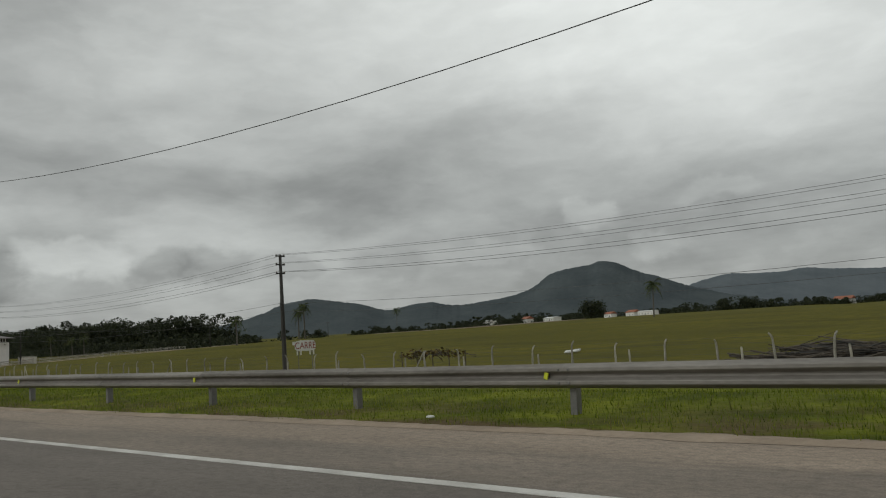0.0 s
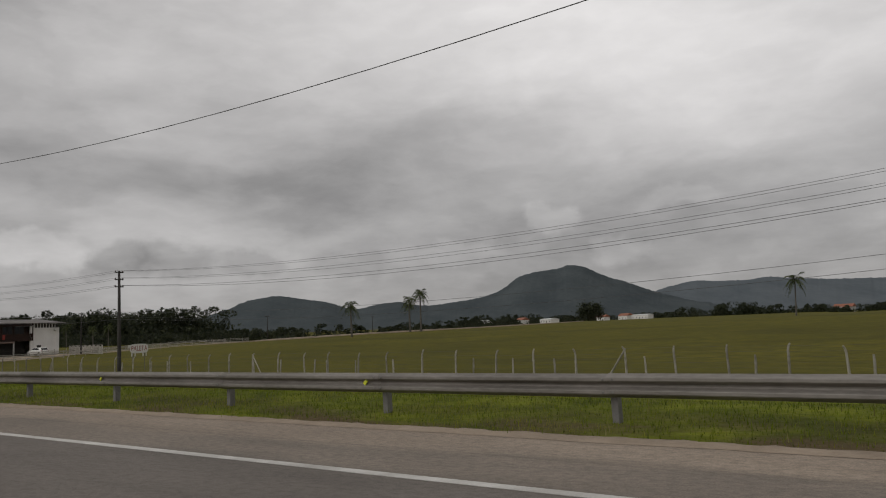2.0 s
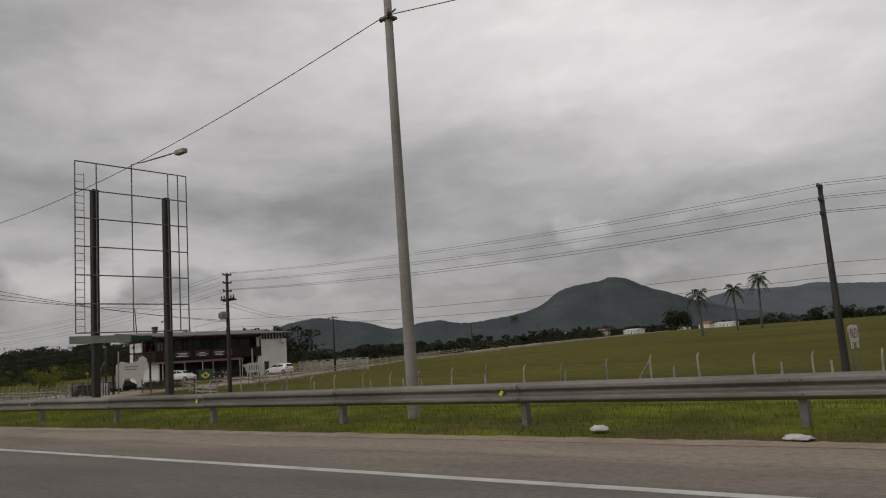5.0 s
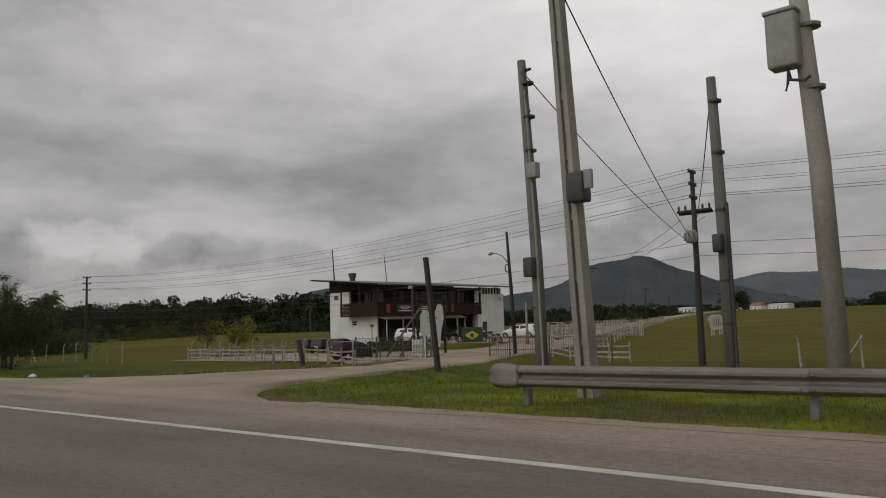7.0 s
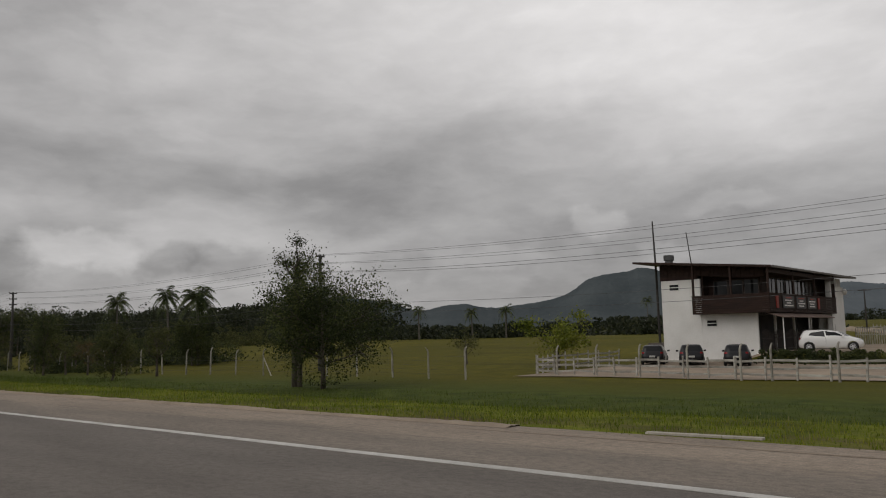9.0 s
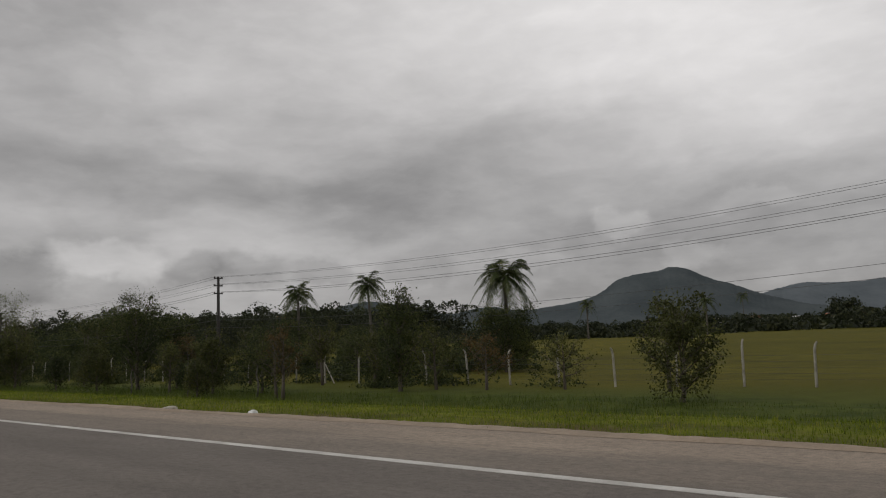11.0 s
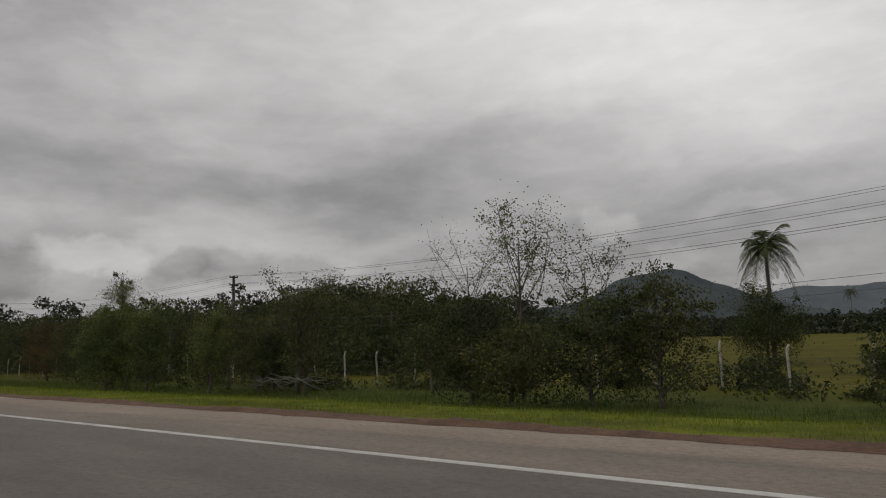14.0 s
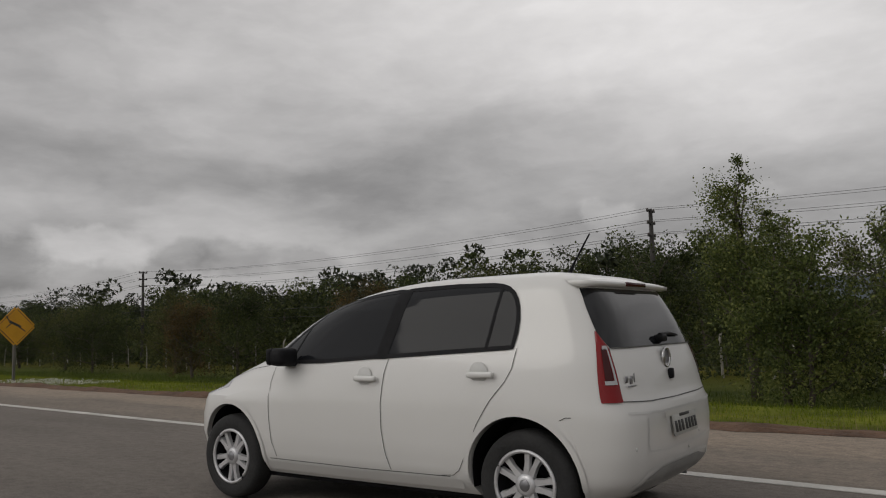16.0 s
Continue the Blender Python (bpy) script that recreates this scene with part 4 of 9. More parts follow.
def skeleton_of(rng, h, w, stem, limbs, twigs, rise, shape, thick=1.0):
    """Trunk, limbs and twigs as tubes, and the places where leaves sit."""
    geo, tips = Geo(), []
    r = (0.017 * h + 0.025) * thick
    th = h * stem
    lean = rng.normal(size=2) * 0.03 * h
    tr = [(0, 0, -0.25), (lean[0] * 0.15, lean[1] * 0.15, th * 0.5), (lean[0] * 0.4, lean[1] * 0.4, th), (lean[0], lean[1], h * 0.8)]
    geo.tube(tr, [r * 1.25, r, r * 0.85, r * 0.2], 7)
    for i in range(limbs):
        u = (i + 0.5) / limbs
        z0 = th * 0.8 + (h * 0.72 - th * 0.8) * u
        a = i * 2.4 + rng.uniform(-0.5, 0.5)
        zt = z0 + rise * h * rng.uniform(0.12, 0.3)
        zt = min(zt, h * 0.97)
        f = zt / h
        reach = w * 0.5 * shape(f) * rng.uniform(0.75, 1.12)
        k = min(1.0, z0 / (h * 0.8))
        st = Vector((lean[0] * k * 0.6, lean[1] * k * 0.6, z0))
        en = Vector((lean[0] * f + math.cos(a) * reach, lean[1] * f + math.sin(a) * reach, zt))
        md = st.lerp(en, 0.5) + Vector((rng.normal() * 0.05 * w, rng.normal() * 0.05 * w, -0.03 * h * rng.uniform(-0.5, 1.5)))
        lr = r * 0.42 * (1 - 0.5 * u)
        geo.tube([st, md, en], [lr, lr * 0.7, lr * 0.25], 5)
        tips += [md.lerp(en, q) for q in (0.25, 0.6)] + [en]
        for _ in range(twigs):
            q = rng.uniform(0.25, 1.0)
            b = st.lerp(md, q * 2) if q < 0.5 else md.lerp(en, q * 2 - 1)
            o = Vector((rng.normal(), rng.normal(), rng.normal() * 0.6 + 0.25 * rise)).normalized() * w * rng.uniform(0.1, 0.24)
            geo.tube([b, b + o * 0.55 + Vector((0, 0, 0.02)), b + o], [lr * 0.4, lr * 0.28, lr * 0.1], 4)
            tips += [b + o * 0.6, b + o]
    tips.append(Vector((lean[0], lean[1], h * 0.9)))
    return geo, tips


SHAPES = {"round": lambda f: math.sqrt(max(0.05, 1 - (2 * f - 1.05) ** 2)), "column": lambda f: 0.55 + 0.45 * math.sin(math.pi * min(1, f * 1.05)),
          "umbrella": lambda f: 0.35 + 0.75 * smooth01((f - 0.45) / 0.4), "bush": lambda f: 0.55 + 0.5 * math.sin(math.pi * (0.2 + 0.8 * f)), "cone": lambda f: 1.15 - 0.95 * f}


def tree(name, label, x, y, h, w, style="round", leaves=2600, size=0.16, lm=None, stem=0.3, limbs=11, twigs=4, rise=1.0, seed=0, spread=0.07, cat="tree", group="", extra=0.0, base=None, thick=1.0):
    rng = np.random.default_rng(seed * 7 + int(abs(x) * 10) + int(y * 3))
    z = gz(x, y) if base is None else base
    g = thing(name, label, cat, (x, y, z), group=group)
    geo, tips = skeleton_of(rng, h, w, stem, limbs, twigs, rise, SHAPES[style], thick)
    child("trunk", geo.mesh("trunk", M_TRUNK, True), g)
    if leaves:
        T = np.array([tuple(t) for t in tips])
        wt = rng.uniform(0.35, 1.6, len(T))
        full = rng.lognormal(0, 0.9, len(T))         # some twigs thickly leaved, others nearly bare
        pick = rng.choice(len(T), leaves, p=full / full.sum())
        c = T[pick] + rng.normal(size=(leaves, 3)) * (spread * w * wt[pick])[:, None] * np.array((1, 1, 0.8))
        if extra:
            m = int(leaves * extra)
            f = rng.uniform(0.03, 0.75, m)
            a = rng.uniform(0, 2 * np.pi, m)
            rad = w * 0.5 * np.sqrt(rng.uniform(0.15, 1, m)) * np.array([SHAPES[style](q) for q in f]) * 0.9
            c = np.vstack([c, np.stack([np.cos(a) * rad, np.sin(a) * rad, f * h], 1)])
        c[:, 2] = np.maximum(c[:, 2], 0.08)
        v, q = quads_of(c, size, rng)
        child("crown", mesh_np("crown", v, q, lm or M_LEAF), g)
    return g


def palm(x, y, top, crown=1.9, fronds=17, seed=1, base=None, label="tall queen palm with a slim grey trunk and drooping fronds", big=False):
    rng = np.random.default_rng(seed)
    z = gz(x, y) if base is None else base
    h = top - z
    g = thing("palm_tree", label, "palm", (x, y, z), group="queen palms")
    bx, by = rng.normal(size=2) * 0.02 * h
    child("trunk", Geo().tube([(0, 0, -0.3), (0, 0, 0.3), (bx * 0.4, by * 0.4, h * 0.5), (bx, by, h * 0.93), (bx, by, h)], [0.24, 0.19, 0.15, 0.13, 0.08], 9).mesh("trunk", M_PALMTRUNK, True), g)
    vs, fs = [], []
    for k in range(fronds):
        a = k * 2.399 + rng.uniform(-0.3, 0.3)
        up = 1.1 - 1.6 * (k / fronds) + rng.uniform(-0.12, 0.12)
        ln = crown * rng.uniform(0.85, 1.15)
        d = Vector((math.cos(a), math.sin(a), 0))
        side = Vector((-math.sin(a), math.cos(a), 0))
        pts = []
        for i in range(9):
            u = i / 8
            pts.append(Vector((bx, by, h)) + d * ln * (u - 0.12 * u * u) * math.cos(up * 0.7) + Vector((0, 0, ln * (up * u * 1.05 - (0.62 + 0.3 * math.cos(up)) * u ** 2.3))))
        geo_v, geo_f = tube(pts, [0.03, 0.028, 0.024, 0.02, 0.017, 0.014, 0.011, 0.008, 0.004], 3, False)
        o = len(vs)
        vs += geo_v
        fs += [tuple(i + o for i in f) for f in geo_f]
        for i in range(30):
            u = 0.1 + 0.88 * i / 29
            q = u * 8
            j = min(7, int(q))
            p = pts[j].lerp(pts[j + 1], q - j)
            t = (pts[j + 1] - pts[j]).normalized()
            ll = crown * 0.26 * math.sin(math.pi * (0.15 + 0.8 * u)) * rng.uniform(0.8, 1.2)
            for s in (-1, 1):
                o = len(vs)
                e = p + (side * s * 0.8 + t * 0.6 + Vector((0, 0, -0.15 - 0.55 * rng.uniform(0, 1)))).normalized() * ll
                wv = t * 0.027 * (crown / 1.9)
                vs += [p - wv, p + wv, e + wv * 0.5, e - wv * 0.4]
                fs.append((o, o + 1, o + 2, o + 3))
    child("crown", mesh_py("crown", vs, fs, M_FROND), g)
    return g


def wood(name, label, spots, leaf, per, lm, seed, kind="stuff", stems=0.0):
    """A far wood as one piece: many uneven crowns of leaf clumps that reach down to the undergrowth."""
    rng = np.random.default_rng(seed)
    vs, qs, n0 = [], [], 0
    tg = Geo()
    for x, y, h, w in spots:
        z = gz(x, y)
        k = int(per * rng.uniform(0.7, 1.3))
        blobs = rng.integers(5, 10)
        bc = np.stack([rng.normal(0, w * 0.26, blobs), rng.normal(0, w * 0.26, blobs), h * rng.uniform(0.25, 0.86, blobs)], 1)
        br = w * rng.uniform(0.17, 0.33, blobs) * (1 - 0.2 * bc[:, 2] / h)
        br = np.minimum(br, (h * 1.02 - bc[:, 2]) * 1.1)
        b = rng.integers(0, blobs, k)
        d = rng.normal(size=(k, 3))
        d /= np.linalg.norm(d, axis=1, keepdims=True)
        c = bc[b] + d * (br[b] * rng.uniform(0.6, 1.0, k) ** 0.6)[:, None] * (1, 1, 0.62)
        m = k // 3
        low = np.stack([rng.normal(0, w * 0.42, m), rng.normal(0, w * 0.42, m), h * 0.38 * rng.random(m) ** 1.3], 1)
        c = np.vstack([c, low]) + (x, y, z)
        c[:, 2] = np.maximum(c[:, 2], z + 0.1)
        sz = np.full(len(c), leaf * rng.uniform(0.75, 1.2))
        sz[k:] *= 1.7
        v, q = quads_of(c, sz * 1.5, rng, 1.1)
        v = v.reshape(-1, 4, 3)[:, :3].reshape(-1, 3)          # pointed three-cornered leaf clumps
        q = np.arange(len(v)).reshape(-1, 3)
        vs.append(v)
        qs.append(q + n0)
        n0 += len(v)
        if rng.random() < stems:
            tg.tube([(x, y, z - 0.3), (x + rng.normal() * 0.3, y, z + h * 0.6)], [0.016 * h, 0.008 * h], 4)
    g = tagged(new(name, mesh_np(name, np.vstack(vs), np.vstack(qs), lm)), label, "trees", kind=kind)
    if stems:
        t = new("stems", tg.mesh("stems", M_TRUNK))
        t.parent = g
        tagged(t, "dark stems of the wood", kind=kind)


def woods():
    r = random.Random(11)
    spots = []
    # wood edge behind the pasture and the deep wood further on
    for i in range(420):
        x = r.uniform(-640, -195)
        y = r.uniform(136, 165) + max(0, (x + 300)) * 0.25
        if x > along(WEST, y) - 9:
            continue
        tall = 3.6 + 7.9 * smooth01((-364 - x) / 14)
        spots.append((x, y, tall * r.uniform(0.72, 1.12), r.uniform(5, 9)))
    wood("wood_edge", "dark green wood along the far edge of the pasture", spots, 0.42, 320, M_FAR, 1, stems=0.2)
    spots = []
    for i in range(420):
        x = r.uniform(-560, -312)
        y = r.uniform(50, 150)
        if x > -318 - 0.45 * y:
            continue
        spots.append((x, y, r.uniform(0.78, 1.1) * (5.5 + 6.3 * smooth01((-315 - x) / 55)), r.uniform(5.0, 8.5)))
    wood("wood", "dense dark broadleaf wood behind the roadside fence", spots, 0.36, 370, M_FAR, 2, stems=0.2)
    spots = [(r.uniform(-480, -318), r.uniform(37.5, 50), r.uniform(4.8, 8.6), r.uniform(4.0, 7.0)) for _ in range(130)]
    wood("thicket", "thick mixed scrub and trees beyond the fence", spots, 0.16, 1050, M_LEAF, 3, stems=0.5)
    spots = [(r.uniform(-352, -322), r.uniform(88, 118), r.uniform(2.6, 5.6), r.uniform(3, 5.5)) for _ in range(20)]
    wood("thicket", "thinner scrub at the edge of the pasture", spots, 0.17, 900, M_LEAF2, 4, stems=0.6)
    r2 = random.Random(5)
    spots = [(r2.uniform(-283, -256), r2.uniform(43, 54), r2.uniform(2.0, 3.8), r2.uniform(2.6, 4.4)) for _ in range(26)]
    wood("thicket", "low dark scrub round the feet of the palms", spots, 0.16, 800, M_LEAF, 8, stems=0.5)
    spots = [(r2.uniform(-302, -258), r2.uniform(28.5, 36), r2.uniform(0.5, 1.7), r2.uniform(1.2, 2.6)) for _ in range(26)]
    spots += [(r2.uniform(-258, -236), r2.uniform(30, 36), r2.uniform(0.6, 1.3), r2.uniform(1.2, 2.0)) for _ in range(8)]
    spots += [(r2.uniform(-348, -302), r2.uniform(27, 35), r2.uniform(0.7, 2.3), r2.uniform(1.6, 3.0)) for _ in range(22)]
    wood("thicket", "low dark scrub along the pasture fence", spots, 0.085, 620, M_LEAF, 15, stems=0.5)
    spots = [(-548 - 470 * r.random() ** 1.2, r.uniform(250, 385), r.uniform(19, 27), r.uniform(15, 23)) for _ in range(230)]
    wood("forest", "tall dark forest standing far off beyond the pasture", spots, 1.25, 420, M_FAR, 12)
    # hedges, groves and garden trees far across the pasture
    spots = []
    for i in range(170):
        u = r.random() ** 0.8
        x, y = -235 - 235 * u + r.uniform(-14, 14), 190 + 560 * u + r.uniform(-20, 60)
        if u > 0.1 and r.random() > 0.4:
            continue
        k = (1.0 if u < 0.1 else 0.65) * (0.55 + 0.75 * (0.5 + noise.noise((u * 17, 3, 0))) + 0.35 * r.random())
        spots.append((x - 18 - 30 * u, y, r.uniform(2.6, 4.6) * (0.9 + 1.9 * u) * k, r.uniform(4, 9) * (0.8 + 0.9 * u) * min(1, k)))
    wood("grove", "dark grove of uneven trees along the far side of the lane", spots, 0.5, 340, M_FAR, 5, stems=0.3)
    spots = []
    for cx, cy, n, hh in ((-336, 860, 5, 19), (-310, 860, 8, 22), (-285, 864, 5, 16), (-236, 860, 5, 15), (-218, 862, 5, 13), (-203, 860, 3, 10), (-150, 880, 10, 14), (-60, 900, 8, 15), (40, 900, 10, 14), (-420, 950, 18, 13), (-530, 880, 7, 12), (-604, 880, 9, 19), (-650, 880, 9, 19), (-570, 990, 20, 15)):
        for _ in range(n):
            spots.append((cx + r.gauss(0, 8 + 1.2 * n), cy + r.gauss(0, 6), r.uniform(0.75, 1.0) * (hh - 4.5), r.uniform(10, 16)))
    wood("grove", "rounded groves of trees beyond the pasture", spots, 1.2, 260, M_FAR, 6)


woods()

# solitary far tree and palms in the pasture
tree("tree", "broad rounded old tree standing alone in the pasture", -424, 752, 26, 27, "round", 3200, 1.1, M_FAR, 0.3, 14, 5, 1.0, 5, 0.075, base=0.6)
palm(-140.4, 119.2, 8.7, 2.3, 18, 3)
palm(-144.6, 121.0, 7.7, 2.1, 18, 4)
palm(-142.9, 102.7, 6.4, 2.3, 15, 5)
palm(-89.8, 192.3, 10.3, 3.2, 18, 6)
palm(-372, 395, 18.5, 4.2, 16, 7)
# palms and trees between the house and the wood
palm(-284.6, 61.8, 7.9, 2.7, 26, 8)
palm(-294.3, 58.9, 7.4, 2.8, 26, 9)
palm(-253.8, 47.0, 5.9, 2.9, 30, 10, label="stout palm with dense drooping fronds above a bush")
palm(-300.2, 133.0, 7.2, 2.3, 18, 13)
palm(-276.7, 134.0, 6.4, 2.3, 18, 14)
palm(-285.6, 134.0, 6.2, 2.2, 18, 15)
tree("bush", "dense dark bush round the foot of a palm", -253.6, 46.2, 5.2, 4.2, "bush", 12000, 0.075, M_LEAF, 0.1, 16, 4, 1.0, 3, 0.08, "bush", extra=0.4)
tree("bush", "rounded dark tree-like bush under a palm crown", -294.6, 58.2, 5.4, 5.2, "bush", 11000, 0.08, M_LEAF, 0.12, 16, 4, 1.0, 9, 0.08, "bush", extra=0.3)
tree("tree", "dark broadleaf tree with a thick forked stem and spreading crown", -210.2, 26.4, 5.8, 7.0, "round", 24000, 0.07, M_LEAF, 0.24, 20, 7, 1.0, 1, 0.055, extra=0.1)
tree("tree", "slender tree rising out of a broad crown beside it", -212.7, 26.9, 7.1, 3.0, "column", 9000, 0.065, M_LEAF, 0.22, 16, 6, 0.9, 2, 0.07)
tree("tree", "thin crooked stem with one leafy tuft at its tip", -212.9, 26.8, 8.6, 2.0, "umbrella", 2200, 0.06, M_LEAF, 0.74, 7, 5, 0.8, 5, 0.08)
tree("tree", "small spreading tree with bright yellow-green leaves", -209.8, 47.8, 3.5, 4.4, "umbrella", 3000, 0.11, M_LEAFY, 0.2, 9, 5, 1.2, 3, 0.06)
tree("tree", "half-bare small tree in the pasture", -221.5, 52.0, 2.9, 2.8, "round", 800, 0.09, M_LEAF2, 0.3, 10, 5, 1.2, 4, 0.06)
SHRUBS = [  # x, y, height, width, style, leaf material
    (-246.2, 28.0, 5.2, 2.6, "column", 1), (-233.0, 30.4, 3.9, 2.2, "round", 2), (-230.2, 25.6, 3.7, 2.5, "bush", 2), (-254.8, 25.8, 3.6, 3.0, "bush", 1),
    (-268.0, 25.4, 6.4, 3.5, "column", 1), (-265.2, 26.6, 3.2, 2.6, "bush", 1), (-262.6, 26.0, 1.7, 2.0, "bush", 1),
    (-257.3, 24.3, 3.5, 2.1, "bush", 2), (-254.9, 21.9, 1.9, 1.6, "bush", 2), (-256.8, 31.7, 4.0, 2.0, "umbrella", 2),
    (-286.4, 24.4, 4.9, 3.0, "bush", 2), (-275.3, 23.1, 2.7, 1.8, "bush", 1), (-270.9, 24.0, 3.2, 2.7, "bush", 2), (-288.6, 23.6, 3.8, 4.4, "bush", 1),
    (-307.2, 24.2, 3.2, 2.0, "bush", 1), (-304.2, 23.8, 2.7, 2.4, "round", 2), (-293.0, 22.4, 4.2, 3.6, "bush", 1),
    (-290.8, 22.0, 2.8, 3.2, "bush", 2), (-305.3, 24.2, 6.1, 3.2, "umbrella", 2), (-312.1, 23.6, 4.6, 3.0, "bush", 4), (-309.0, 24.6, 3.9, 2.6, "bush", 2),
    (-320.8, 22.6, 5.2, 3.4, "bush", 4), (-317.6, 23.0, 5.5, 2.8, "bush", 4), (-315.6, 25.0, 4.8, 2.6, "bush", 2), (-313.8, 26.0, 5.1, 2.4, "round", 2),
    (-310.0, 26.4, 4.3, 2.2, "round", 2), (-350.5, 25.4, 5.0, 4.2, "bush", 1), (-320.0, 21.8, 4.0, 3.4, "bush", 4), (-325.2, 24.0, 5.1, 3.0, "bush", 1),
    (-356.0, 26.0, 4.6, 3.8, "bush", 3), (-371.0, 27.0, 4.8, 5.4, "bush", 1), (-335.0, 27.0, 5.0, 4.4, "bush", 2), (-343.0, 28.0, 4.8, 4.2, "bush", 3), (-363.0, 29.0, 5.4, 4.8, "bush", 2),
    (-330.0, 25.5, 4.6, 3.6, "bush", 1), (-299.0, 27.0, 3.2, 2.6, "round", 2), (-279.8, 27.0, 2.6, 2.2, "bush", 1), (-380.0, 29.0, 5.2, 5.0, "bush", 2), (-392.0, 30.0, 5.5, 5.5, "bush", 1)]
for i, (x, y, h, w, st, k) in enumerate(SHRUBS):
    lm = (None, M_LEAF, M_LEAF2, M_LEAFR, M_LEAFB)[k]
    lab = {"bush": "dense roadside shrub with dark green leaves", "column": "tall upright shrub with glossy dark leaves and shoots", "round": "small loose tree beside the roadside ditch", "umbrella": "small tree with a pale leaning stem and flat crown"}[st]
    if k == 4:
        lab = "leafy roadside shrub with bright yellow-green leaves"
    if k == 3:
        lab = "shrub with rusty reddish-brown foliage"
    tree("bush" if st in ("bush", "column") else "tree", lab, x, y, h, w, st, int((2650 if x < -305 else 1950) * w * h ** 0.5 * (0.55 if st in ("round", "umbrella") else 1.0) / 2 * 1.15), 0.054 if x < -305 else 0.062, lm, 0.08 if st in ("bush", "column") else 0.35, 20, 6, 1.3, i, 0.055, "bush" if st in ("bush", "column") else "tree", "roadside shrubs", extra=0.28 if st in ("bush", "column") else 0)
tree("tree", "leaning bare tree with thin grey winding twigs", -295.6, 25.8, 7.0, 4.2, "umbrella", 500, 0.045, M_LEAF2, 0.35, 12, 16, 1.7, 6, 0.04, thick=0.45)
tree("tree", "tall half-bare tree with winding stems and leafy tufts", -293.2, 26.0, 8.1, 4.2, "round", 3600, 0.055, M_LEAFB, 0.42, 13, 9, 1.7, 11, 0.06, thick=0.5)
tree("tree", "half-bare tree with winding branches and sparse small leaves", -290.2, 26.2, 6.4, 3.2, "umbrella", 2200, 0.05, M_LEAF2, 0.45, 11, 10, 1.6, 14, 0.06, thick=0.5)
# tall flat-crowned trees that stand out of the wood
for i, (x, y, h, w) in enumerate(((-348.0, 62.0, 10.3, 8.5), (-341.0, 60.0, 9.8, 9.5), (-336.0, 66.0, 8.6, 8.0))):
    tree("tree", "dark flat-crowned tree standing out of the wood", x, y, h, w, "umbrella", 6500, 0.16, M_LEAF, 0.3, 20, 6, 0.9, 60 + i, 0.055, "tree", "flat-crowned trees", extra=0.2)
tree("tree", "loose half-bare tree behind the roadside fence", -323.5, 47.8, 7.9, 6.0, "umbrella", 4200, 0.1, M_LEAF2, 0.35, 14, 7, 1.4, 21, 0.055, thick=0.6)
# half-bare saplings and thin shrubs scattered before the fence
for i, (x, y, h, w, n, lf) in enumerate(((-249.9, 23.2, 3.2, 2.2, 900, 2), (-248.3, 22.4, 3.6, 1.9, 700, 3), (-250.5, 30.2, 3.4, 2.6, 1300, 2), (-251.2, 32.9, 3.0, 2.4, 1100, 2), (-263.9, 41.0, 3.4, 3.2, 1800, 1),
                                        (-266.5, 44.0, 3.8, 3.4, 1900, 1), (-244.9, 29.2, 3.2, 3.0, 1200, 2), (-242.0, 29.6, 2.8, 2.6, 800, 3), (-262.3, 35.7, 3.2, 2.6, 1300, 2), (-261.3, 23.9, 2.8, 1.8, 800, 2),
                                        (-258.6, 24.8, 3.4, 2.4, 1400, 1), (-238.5, 31.0, 2.6, 2.4, 900, 2), (-264.1, 26.9, 3.6, 2.2, 1100, 3), (-263.5, 31.0, 4.0, 2.6, 900, 2), 
                                        (-270.5, 46.5, 4.0, 3.8, 2000, 1))):
    tree("tree", "thin half-bare sapling with a crooked stem beside the ditch" if lf != 1 else "small loose dark-leaved tree behind the ditch", x, y, h, w, "round", int(n * 2.2), 0.055, (None, M_LEAF, M_LEAF2, M_LEAFR)[lf], 0.25, 11, 6, 1.3, 40 + i, 0.06, "tree", "ditch saplings")
tree("tree", "tall tree with a pointed open top", -322.2, 24.2, 7.7, 3.2, "cone", 17000, 0.05, M_LEAFB, 0.2, 22, 5, 0.8, 7, 0.06)


# grass blades along the verge
def blades(name, label, n, x0, x1, yf, h0, h1, material, seed, clump=0.0):
    rng = np.random.default_rng(seed)
    x = rng.uniform(x1, x0, n)
    y = yf(rng, x, n)
    if clump:
        cx = rng.integers(0, max(1, n // 14), n)
        ox, oy = rng.uniform(x1, x0, max(1, n // 14)), None
        x = ox[cx] + rng.normal(0, clump, n)
        y = yf(rng, x, n) if oy is None else y
    z = np.array([gz(a, b) for a, b in zip(x, y)])
    h = rng.uniform(h0, h1, n) * rng.uniform(0.5, 1.1, n)
    a = rng.uniform(0, 2 * np.pi, n)
    wd = rng.uniform(0.004, 0.009, n) * (1 + h)
    ln = rng.normal(0, 0.28, (n, 2)) * h[:, None]
    v = np.empty((n, 3, 3))
    v[:, 0] = np.stack([x - np.cos(a) * wd, y - np.sin(a) * wd, z - 0.02], 1)
    v[:, 1] = np.stack([x + np.cos(a) * wd, y + np.sin(a) * wd, z - 0.02], 1)
    v[:, 2] = np.stack([x + ln[:, 0], y + ln[:, 1], z + h], 1)
    keep = np.array([not (along(WEST, b) - 0.3 < a < along(EAST, b) + 0.3) for a, b in zip(x, y)])
    v = v[keep].reshape(-1, 3)
    tagged(new(name, mesh_np(name, v, np.arange(len(v)).reshape(-1, 3), material)), label, "grass", kind="stuff")


